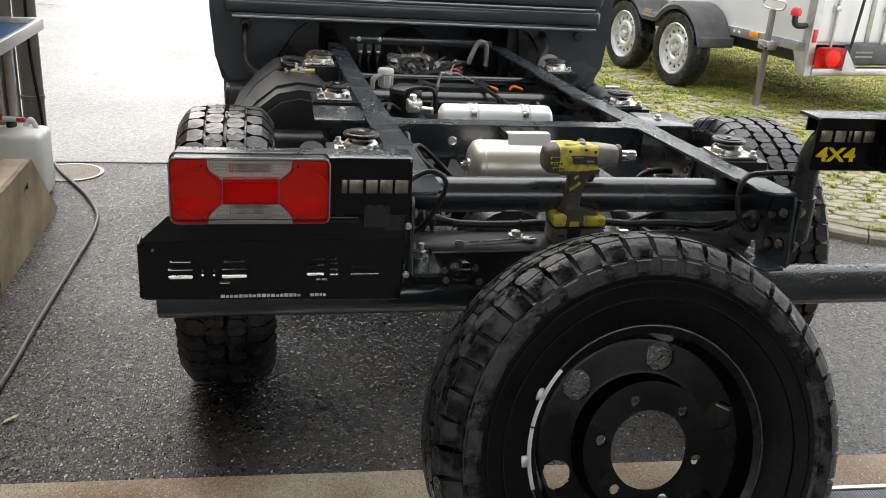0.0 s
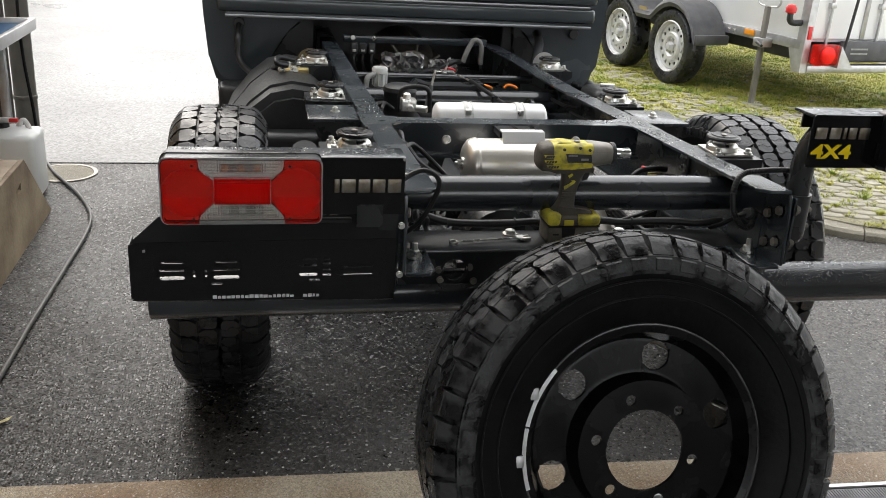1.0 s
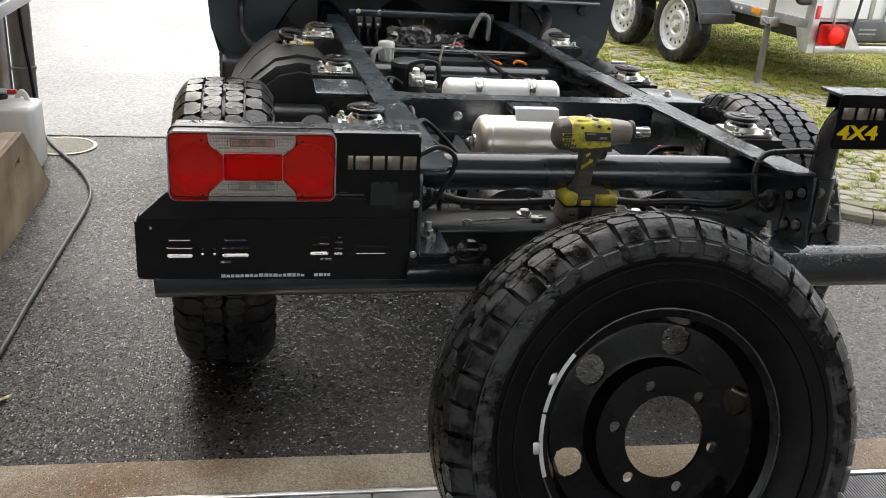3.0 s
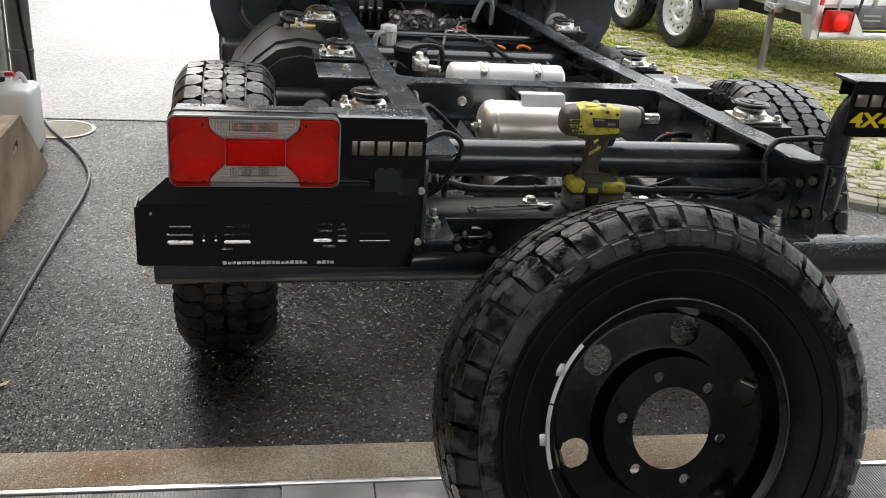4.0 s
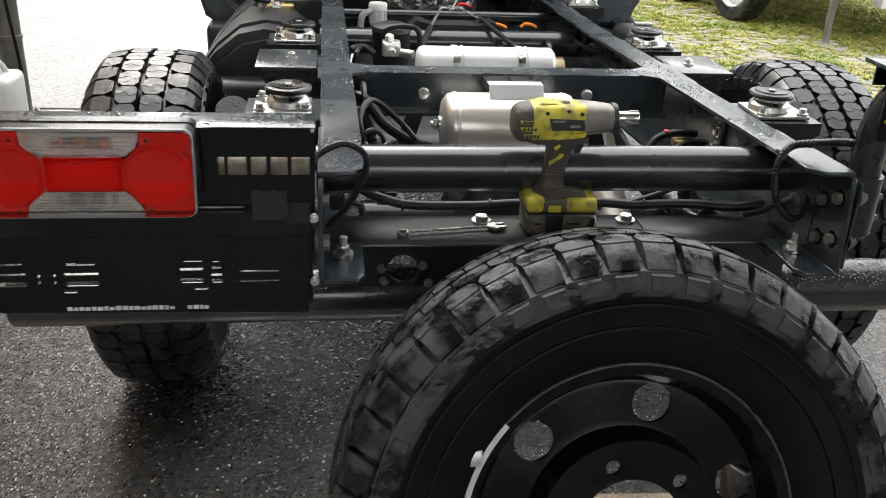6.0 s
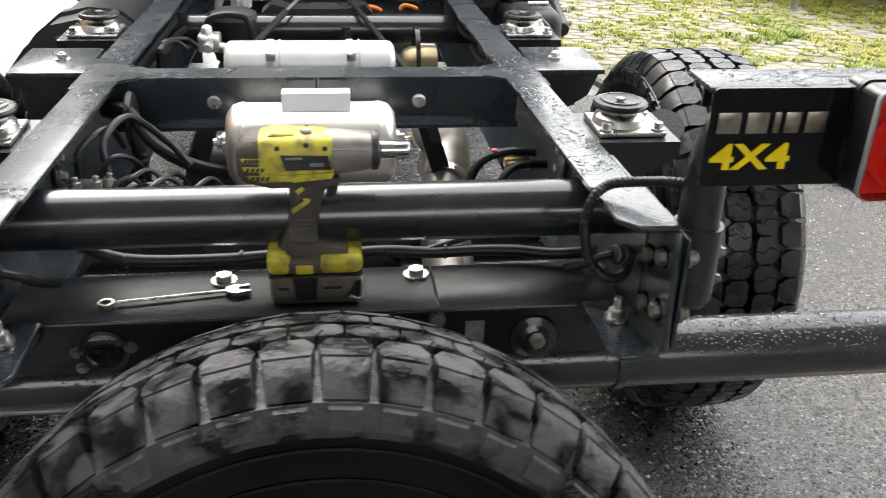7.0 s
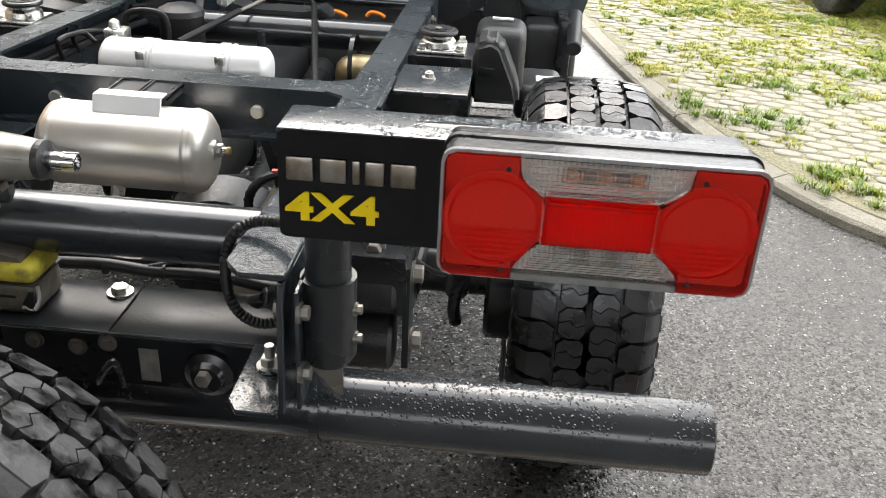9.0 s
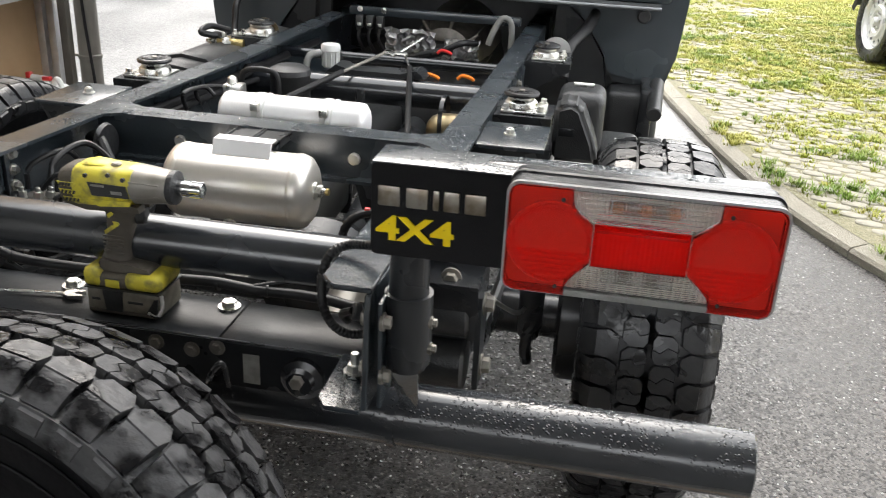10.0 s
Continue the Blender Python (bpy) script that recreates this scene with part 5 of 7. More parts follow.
part("tank_rib", pm([(x * 1.0, 1.66, z - 0.012) for x, z in sec], (0, 0.05, -0.002)), PLASTIC, fuel)
part("tank_step", bx((-0.78, 1.44, 0.42), (-0.52, 1.55, 0.68), 0.03, seg=4), PLASTIC, fuel)
part("tank_strap", pm([(x, 2.1, z - 0.03) for x, z in sec], (0, 0.03, -0.002)), BLACK, fuel)
cab_valve = part("brake_valve", bx((-0.66, 1.97, 0.80), (-0.54, 2.03, 0.825), 0.004), BRASS, truck, "brass valve with fittings")
for x, y, z, d in ((-0.62, 1.99, 0.825, (0, 0, 1)), (-0.58, 2.0, 0.825, (0, 0, 1)), (-0.65, 1.97, 0.815, (-0.4, -1, 0.2)), (-0.60, 1.97, 0.815, (0.2, -1, 0.3))):
    part("valve_fitting", bo((x, y, z), d, 0.011, 0.015, 0.015), ZINC, cab_valve)
for s, y, mat, zt in ((-1, 2.15, GOLD, 0.876), (1, 2.2, CANVAS, 0.882)):
    arc = [(s * (0.527 + 0.052 * math.cos(a)), y, zt - 0.05 + 0.05 * math.sin(a)) for a in (math.pi * k / 14 for k in range(15))]
    part("mount_shield", pm(arc, (0, 0.004, 0)), mat, truck)
part("cab_hose", sw([(-0.83, 2.72, 0.9), (-0.835, 2.62, 0.84), (-0.83, 2.58, 0.75), (-0.77, 2.45, 0.71), (-0.7, 2.2, 0.76), (-0.66, 2.02, 0.825), (-0.62, 1.98, 0.83)], 0.014, 12), HOSE, truck, "thick black hose")
part("cab_hose", sw([(-0.63, 1.96, 0.835), (-0.67, 1.92, 0.85), (-0.66, 1.97, 0.865), (-0.6, 2.0, 0.85)], 0.011, 10), HOSE, truck)
part("cab_hose", sw([(0.64, 2.74, 0.9), (0.62, 2.6, 0.86), (0.56, 2.45, 0.80), (0.55, 2.4, 0.7)], 0.022, 12), HOSE, truck, "thick black hose")
filt = part("side_box", pm([(0.575, 1.53, 0.64), (0.715, 1.53, 0.64), (0.7, 1.53, 0.70), (0.655, 1.53, 0.80), (0.625, 1.53, 0.815), (0.58, 1.53, 0.80)], (0, 0.12, 0.01)), PLASTIC, truck, "moulded black plastic box")
bm = bmesh.new()
bm.from_mesh(filt.data)
bmesh.ops.bevel(bm, geom=bm.edges[:], offset=0.014, segments=3, affect="EDGES")
bm.to_mesh(filt.data)
bm.free()
part("box_lid", bx((0.595, 1.522, 0.72), (0.64, 1.53, 0.745), 0.003), BLACK, filt)
part("box_body", bx((0.575, 1.66, 0.62), (0.72, 1.85, 0.815), 0.035, seg=4), PLASTIC, filt)
part("box_foot", bx((0.70, 1.72, 0.53), (0.84, 1.95, 0.64), 0.03, seg=4), PLASTIC, filt)
part("box_label", bx((0.76, 1.78, 0.6395), (0.82, 1.84, 0.6425)), PRINT, filt, "small white label", smooth=False)
part("box_bracket", bx((0.5, 1.5, 0.60), (0.58, 1.8, 0.70), 0.01), BLACK, filt)
part("box_rail", bx((0.57, 1.50, 0.585), (0.73, 1.56, 0.60), 0.004), ZINC, filt)
part("box_vent", cy((0.62, 1.72, 0.83), (0.68, 1.72, 0.83), 0.007, 12), ZINC, filt)
step = part("step_tube", cy((0.90, 2.35, 0.60), (0.91, 2.62, 0.66), 0.028, 24, bevel=0.004), PLASTIC, truck)
part("step_bracket", bx((0.85, 2.5, 0.45), (0.9, 2.75, 0.66), 0.01), BLACK, truck)
part("fender", bx((0.72, 2.6, 0.38), (0.93, 2.8, 0.62), 0.03, seg=3), PLASTIC, truck)
part("fender", bx((-0.93, 2.6, 0.38), (-0.72, 2.8, 0.62), 0.03, seg=3), PLASTIC, truck)

# ---- rear suspension and axle ----
axle = part("axle", cy((-0.72, 0.985, 0.42), (0.72, 0.985, 0.42), 0.055, 28), BLACK, truck)
part("differential", lathe(bmesh.new(), [(0.06, -0.13), (0.14, -0.08), (0.17, 0.0), (0.14, 0.08), (0.06, 0.13)], (0.05, 1.03, 0.42), "y", 28), BLACK, axle)
for s in (-1, 1):
    for i in range(4):
        k = i * 0.016
        part("leaf_spring", sw([(s * 0.515, 0.36 + k * 6, 0.62 - k * 0.6), (s * 0.515, 0.7, 0.53 - k), (s * 0.515, 1.03, 0.49 - k), (s * 0.515, 1.4, 0.53 - k), (s * 0.515, 1.75 - k * 6, 0.63 - k * 0.6)], 0.012, 8), BLACK, truck)
    part("spring_eye", cy((s * 0.455, 0.36, 0.725), (s * 0.535, 0.36, 0.725), 0.046, 28, bevel=0.006), PLASTIC, truck)
    part("spring_eye", cy((s * 0.45, 0.36, 0.625), (s * 0.53, 0.36, 0.625), 0.05, 28, bevel=0.006), PLASTIC, truck)
    shackle = part("shackle", pm([(s * 0.545, 0.33, 0.59), (s * 0.545, 0.39, 0.59), (s * 0.545, 0.395, 0.77), (s * 0.545, 0.325, 0.77)], (s * 0.01, 0, 0)), BLACK, truck)
    for z in (0.625, 0.745):
        part("bolt", bo((s * 0.555, 0.36, z), (s, 0, 0), 0.014, 0.014), GREYM, shackle)
    part("shackle_bolt", bo((s * 0.5, 0.33, 0.80), (0, -1, 0), 0.012, 0.012), GREYM, shackle)
    part("hanger", pm([(s * 0.46, 0.30, 0.80), (s * 0.46, 0.46, 0.80), (s * 0.46, 0.42, 0.68), (s * 0.46, 0.34, 0.68)], (s * 0.09, 0, 0)), BLACK, truck)
    brake = part("brake_drum", cy((s * 0.665, 0.985, TYRE_R), (s * 0.74, 0.985, TYRE_R), 0.165, 36, bevel=0.01), BLACK, truck)
    part("damper", cy((s * 0.62, 0.62, 0.78), (s * 0.6, 0.93, 0.40), 0.028, 20), BLACK, truck)
    part("damper_boot", cy((s * 0.625, 0.55, 0.86), (s * 0.615, 0.72, 0.65), 0.034, 20), PLASTIC, truck)
    part("brake_pipe", sw([(s * 0.6, 0.9, 0.5), (s * 0.58, 0.7, 0.56), (s * 0.5, 0.55, 0.7), (s * 0.47, 0.5, 0.8)], 0.005, 8), ZINC, truck)
    part("brake_lever", sw([(s * 0.62, 0.86, 0.52), (s * 0.6, 0.84, 0.42), (s * 0.605, 0.85, 0.36)], 0.014, 8), BLACK, truck)
part("drive_shaft", cy((0.05, 1.15, 0.42), (0.02, 2.75, 0.55), 0.045, 28), BLACK, truck)
part("exhaust", sw([(0.30, 2.4, 0.50), (0.30, 1.4, 0.55), (0.29, 1.0, 0.66), (0.25, 0.75, 0.62), (0.24, 0.55, 0.55)], 0.05, 20), GREYM, truck, "dull grey exhaust pipe")
for y, z in ((0.9, 0.655), (0.82, 0.64)):
    part("exhaust_clamp", cy((0.267, y, z), (0.262, y - 0.02, z - 0.004), 0.054, 24), ZINC, truck)
for s in (-1, 1):
    part("diagonal_strut", pm([(s * 0.195, 0.80, 0.79), (s * 0.235, 0.80, 0.79), (s * 0.31, 0.78, 0.55), (s * 0.27, 0.78, 0.55)], (0, 0.02, 0)), BLACK, truck)
# assumed silencer, added to keep sky light off the ground between the rails
silencer = part("silencer", bx((-0.33, 1.15, 0.42), (-0.02, 2.3, 0.6), 0.05, seg=4), PLASTIC, truck, "assumed dark silencer, added to block light between the rails")
part("silencer_strap", bx((-0.335, 1.5, 0.415), (-0.015, 1.53, 0.605), 0.004), BLACK, silencer)
part("transfer_case", bx((-0.05, 2.2, 0.36), (0.36, 2.75, 0.62), 0.06, seg=4), PLASTIC, truck)
part("spare_cradle", bx((-0.2, 0.55, 0.5), (0.2, 0.6, 0.54), 0.006), BLACK, truck)

# ---- right lamp arm: bent pipe in a bolted sleeve ----
part("lamp_pipe", sw([(0.487, 0.06, 0.785), (0.487, 0.06, 0.85), (0.487, 0.06, 0.92), (0.49, 0.06, 0.99), (0.515, 0.055, 1.045), (0.57, 0.045, 1.07), (0.66, 0.04, 1.075)], 0.027, 24), BLACK, truck, "bent dark lamp pipe")
sleeve = part("pipe_sleeve", lathe(bmesh.new(), [(0.0275, 0.795), (0.033, 0.795), (0.033, 0.9), (0.0275, 0.9)], (0.487, 0.06, 0), "z", 32, closed=True), BLACK, truck)
part("sleeve_flange", bx((0.4565, 0.012, 0.74), (0.462, 0.11, 0.9), 0.001), FRAME, sleeve)
for z in (0.79, 0.872):
    part("bolt", bo((0.4615, 0.018, z), (1, 0, 0), 0.009, 0.009), GREYM, sleeve)
for z in (0.82, 0.86):
    part("bolt", bo((0.519, 0.055, z), (1, 0, 0), 0.006, 0.006), GREYM, sleeve)
part("sleeve_gusset", pm([(0.46, 0.05, 0.785), (0.50, 0.07, 0.78), (0.49, 0.14, 0.66), (0.46, 0.16, 0.65)], (0, 0.005, 0)), FRAME, sleeve)
part("tube_collar", cy((0.44, 0.19, 0.614), (0.452, 0.19, 0.614), 0.055, 40), BUMPER, truck)

# ---- cables at the rear ----
part("cable_loop", sw([(0.475, 0.07, 0.95), (0.446, 0.085, 0.948), (0.415, 0.11, 0.938), (0.385, 0.122, 0.93), (0.362, 0.112, 0.918), (0.351, 0.104, 0.887), (0.354, 0.095, 0.847), (0.368, 0.09, 0.82), (0.39, 0.095, 0.803), (0.415, 0.11, 0.80), (0.43, 0.13, 0.81)], 0.0075, 12, 10, 0.004), HOSE, truck, "corrugated black cable loop")
part("cable_loop", sw([(-0.455, 0.02, 0.935), (-0.437, 0.03, 0.947), (-0.407, 0.035, 0.958), (-0.38, 0.035, 0.949), (-0.369, 0.035, 0.928), (-0.379, 0.04, 0.89), (-0.402, 0.045, 0.845), (-0.425, 0.06, 0.815)], 0.006, 10, 10, 0.004), HOSE, truck, "corrugated black cable loop")
part("cable_loop", sw([(-0.372, 0.04, 0.91), (-0.384, 0.05, 0.873), (-0.41, 0.06, 0.83), (-0.43, 0.08, 0.80)], 0.0045, 8), HOSE, truck)
# connectors tucked behind the web plates
for s in (-1, 1):
    plug = part("connector", cy((s * 0.425, 0.12, 0.825), (s * 0.395, 0.105, 0.835), 0.013, 16, bevel=0.002), PLASTIC, truck)
    part("connector_nut", cy((s * 0.41, 0.113, 0.83), (s * 0.404, 0.109, 0.832), 0.016, 8), PLASTIC, plug)
    part("wire_tail", sw([(s * 0.395, 0.105, 0.835), (s * 0.375, 0.12, 0.82), (s * 0.37, 0.16, 0.79), (s * 0.36, 0.2, 0.765)], 0.006, 8), HOSE, plug)
loom = part("wiring_loom", sw([(-0.41, 0.33, 0.80), (-0.37, 0.318, 0.775), (-0.33, 0.305, 0.76), (-0.27, 0.297, 0.748), (-0.15, 0.296, 0.746), (-0.06, 0.297, 0.75), (0.02, 0.296, 0.749), (0.1, 0.296, 0.752), (0.17, 0.296, 0.747), (0.24, 0.293, 0.75), (0.3, 0.285, 0.752), (0.36, 0.27, 0.752), (0.42, 0.25, 0.765)], 0.0095, 12, 10), HOSE, truck, "black taped wiring loom")
for x in (-0.29, -0.12, -0.06, 0.1, 0.19):
    part("loom_tie", cy((x, 0.2965, 0.748), (x + 0.004, 0.2965, 0.748), 0.012, 14), HOSE, loom)
part("loom_branch", sw([(0.16, 0.296, 0.75), (0.24, 0.31, 0.77), (0.33, 0.33, 0.80)], 0.006, 10, 6, 0.003), HOSE, loom)
part("harness", sw([(-0.40, 0.76, 0.83), (-0.36, 0.72, 0.83), (-0.335, 0.70, 0.78), (-0.32, 0.66, 0.70), (-0.30, 0.6, 0.66)], 0.014, 10, 8, 0.005), HOSE, truck)
part("harness", sw([(-0.39, 0.76, 0.835), (-0.345, 0.71, 0.84), (-0.30, 0.68, 0.79), (-0.24, 0.68, 0.75), (-0.17, 0.70, 0.72)], 0.0125, 10), HOSE, truck)
part("grommet", lathe(bmesh.new(), [(0.045, -0.352), (0.05, -0.348), (0.045, -0.34), (0.025, -0.342)], (0, 0.73, 0.825), "x", 24), RUBBER, truck)
for k in range(9):
    x, y, z = -0.40 + random.random() * 0.16, 0.45 + random.random() * 0.16, 0.68 + random.random() * 0.07
    part("wire_plug", bx((x, y, z), (x + 0.025, y + 0.018, z + 0.016), 0.003), (PLASTIC, ZINC, FROST)[k % 3], truck)
    part("lead", sw([(x + 0.01, y, z + 0.01), (x + 0.03, y - 0.02, z + 0.04), (x + 0.06, y + 0.02, z + 0.045), (x + 0.09, y + 0.03, z)], 0.0045, 6), HOSE, truck)
part("plug_red", bx((-0.365, 0.47, 0.745), (-0.35, 0.48, 0.76), 0.002), REDP, truck)
part("harness", sw([(0.27, 0.50, 0.72), (0.262, 0.50, 0.78), (0.285, 0.51, 0.815), (0.33, 0.52, 0.825), (0.38, 0.53, 0.82)], 0.009, 10, 8, 0.004), HOSE, truck)
part("harness", sw([(0.29, 0.47, 0.73), (0.31, 0.48, 0.78), (0.34, 0.5, 0.805), (0.4, 0.52, 0.80)], 0.008, 10, 8, 0.004), HOSE, truck)
part("wire_plug", bx((0.325, 0.505, 0.795), (0.37, 0.53, 0.812), 0.003), BRASS, truck)
part("wire_plug", bx((0.30, 0.51, 0.825), (0.31, 0.52, 0.833), 0.002), REDP, truck)
part("sticker", bx((0.441, 0.60, 0.79), (0.4425, 0.64, 0.85)), PRINT, truck, "small white type sticker", smooth=False)
for y in (1.0, 1.15, 1.4, 1.7):
    for s in (-1, 1):
        part("air_line", sw([(s * 0.42, y, 0.80), (s * 0.40, y + 0.1, 0.79), (s * 0.41, y + 0.3, 0.775)], 0.007, 8), HOSE, truck)
part("air_line", sw([(-0.41, 0.86, 0.82), (-0.40, 1.2, 0.81), (-0.405, 1.6, 0.79), (-0.41, 2.4, 0.76)], 0.014, 10), HOSE, truck)
part("air_line", sw([(-0.385, 0.92, 0.80), (-0.375, 1.2, 0.80), (-0.38, 1.6, 0.77), (-0.33, 2.0, 0.74)], 0.009, 8), HOSE, truck)

for s in (-1, 1):
    strip = part("rail_strip", bx((s * 0.428, 0.50, zr(0.5) - 0.15), (s * 0.4355, 0.54, zr(0.5) - 0.02), 0.001), FRAME, truck)
    for k in range(4):
        part("bolt", bo((s * 0.428, 0.52, zr(0.5) - 0.035 - 0.033 * k), (-s, 0, 0), 0.0085, 0.009), ZINC, strip)

# cables and fittings inside the rail behind the tube
nest = part("valve_block", bx((-0.415, 0.50, 0.735), (-0.345, 0.56, 0.775), 0.006), GREYM, truck, "small dull valve block")
for x, y, z, d in ((-0.40, 0.50, 0.775, (0, 0, 1)), (-0.37, 0.505, 0.775, (0.1, 0, 1)), (-0.355, 0.52, 0.775, (0.3, 0, 1)), (-0.345, 0.53, 0.755, (1, 0, 0.2)), (-0.38, 0.50, 0.755, (0, -1, 0.1))):
    part("fitting", bo((x, y, z), d, 0.009, 0.014, 0.012, False), ZINC, nest)
part("air_hose", sw([(-0.40, 0.52, 0.79), (-0.395, 0.53, 0.835), (-0.36, 0.6, 0.85), (-0.345, 0.64, 0.8)], 0.0055, 8), HOSE, nest)
part("air_hose", sw([(-0.37, 0.52, 0.79), (-0.34, 0.54, 0.82), (-0.31, 0.58, 0.79), (-0.3, 0.62, 0.72)], 0.005, 8), HOSE, nest)
part("air_hose", sw([(-0.35, 0.52, 0.79), (-0.36, 0.56, 0.84), (-0.33, 0.63, 0.86), (-0.27, 0.64, 0.81), (-0.23, 0.62, 0.77)], 0.0065, 8), HOSE, nest)
part("air_hose", sw([(-0.33, 0.53, 0.76), (-0.28, 0.52, 0.775), (-0.25, 0.54, 0.75), (-0.22, 0.56, 0.72)], 0.006, 8), HOSE, nest)
def foil(x0, x1, y, z0, z1, seed):
    """Crumpled pale heat-shield sheet."""
    r = random.Random(seed)
    bm = bmesh.new()
    n, m = 14, 8
    grid = [[bm.verts.new((x0 + (x1 - x0) * i / n + r.uniform(-0.006, 0.006), y + r.uniform(-0.022, 0.022), z0 + (z1 - z0) * j / m + r.uniform(-0.005, 0.005))) for j in range(m + 1)] for i in range(n + 1)]
    for i in range(n):
        for j in range(m):
            bm.faces.new((grid[i][j], grid[i + 1][j], grid[i + 1][j + 1], grid[i][j + 1]))
    bmesh.ops.solidify(bm, geom=bm.faces[:], thickness=0.002)
    return bm


part("heat_shield", foil(-0.17, 0.03, 2.52, 0.72, 0.81, 3), CANVAS, truck, "crumpled pale heat-shield foil", smooth=False)
part("heat_shield", foil(0.06, 0.2, 2.56, 0.70, 0.78, 4), CANVAS, truck, "crumpled pale heat-shield foil", smooth=False)
gear = part("gearbox", lathe(bmesh.new(), [(0.05, 2.78), (0.12, 2.8), (0.15, 2.86), (0.17, 3.0), (0.18, 3.3)], (0.02, 0, 0.66), "y", 28), GREYM, truck, "dull cast gearbox housing")
for k in range(8):
    a = radians(k * 45 + 10)
    part("casting_rib", bx((-0.006, 2.8, 0.11), (0.006, 3.2, 0.175), 0.002, Matrix.Translation((0.02, 0, 0.66)) @ Matrix.Rotation(a, 4, "Y")), GREYM, gear)

# ---- rain standing on the truck's upper faces ----
def raindrops(parent, count, seed, pick, big=0.0032):
    """Small flattened domes of water; pick(r) gives a point and its normal, or None."""
    r = random.Random(seed)
    verts, faces = [], []
    for _ in range(count):
        got = pick(r)
        if got is None:
            continue
        p, n = Vector(got[0]), Vector(got[1]).normalized()
        u = n.cross(Vector((0.3, 0.9, 0.1))).normalized()
        w = n.cross(u)
        q = 0.0011 + (big - 0.0011) * r.random() ** 2.6
        ax, ay, turn = q * r.uniform(0.8, 1.5), q * r.uniform(0.8, 1.1), r.random() * 6.28
        i = len(verts)
        for lift, k in ((-0.0003, 1.0), (q * 0.3, 0.82)):
            for j in range(7):
                a = 6.2832 * j / 7
                x, y = ax * k * math.cos(a), ay * k * math.sin(a)
                verts.append(p + u * (x * math.cos(turn) - y * math.sin(turn)) + w * (x * math.sin(turn) + y * math.cos(turn)) + n * lift)
        verts.append(p + n * q * 0.5)
        for j in range(7):
            k = (j + 1) % 7
            faces += [(i + j, i + k, i + 7 + k, i + 7 + j), (i + 7 + j, i + 7 + k, i + 14)]
        faces.append(tuple(i + j for j in range(6, -1, -1)))
    me = bpy.data.meshes.new("rain_film")
    me.from_pydata(verts, [], faces)
    me.materials.append(DROP)
    for poly in me.polygons:
        poly.use_smooth = True
    ob = new("rain_film", me)
    ob.parent = parent
    ob.matrix_parent_inverse = parent.matrix_world.inverted()
    ob.visible_shadow = False
    tagged(ob, "beads of rain on the paint", kind="stuff")


def patchy(x, y, k=9.0):
    return noise.noise(Vector((x * k, y * k, 2.7)))


def on_rail(r):
    s, x, y = r.choice((-1, 1)), r.uniform(RX - FL + 0.003, RX - 0.009), 0.14 + 2.2 * r.random() ** 1.5
    return ((s * x, y, zr(y)), (0, 0, 1)) if patchy(s * x, y) > -0.12 else None


def on_bar(s, z):
    def pick(r):
        x, y = s * r.uniform(0.46, 0.915), r.uniform(0.004, 0.071)
        return ((x, y, z), (0, 0, 1)) if patchy(x, y, 14) > -0.2 else None
    return pick


def on_tube(r):
    s, x, a = r.choice((1, 1, -1)), r.uniform(0.56, 0.992), r.gauss(0, 0.36)
    n = Vector((0, -math.sin(a), math.cos(a)))
    p = Vector((s * min(x, 0.983 if s < 0 else 1), 0.19, 0.616)) + n * 0.052
    return (p, n) if patchy(p.x, a * 0.2, 12) > -0.15 and abs(a) < 1.2 else None


def on_cross(r):
    x, y = r.uniform(-0.37, 0.37), r.uniform(0.798, 0.862)
    return ((x, y, z8 - 0.002), (0, 0, 1)) if patchy(x, y, 12) > -0.1 else None


raindrops(truck, 3400, 11, on_rail)
raindrops(truck, 900, 12, on_bar(1, 1.099))
raindrops(truck, 900, 13, on_bar(-1, 0.995))
raindrops(truck, 800, 14, on_tube, 0.0042)
raindrops(truck, 900, 15, on_cross)

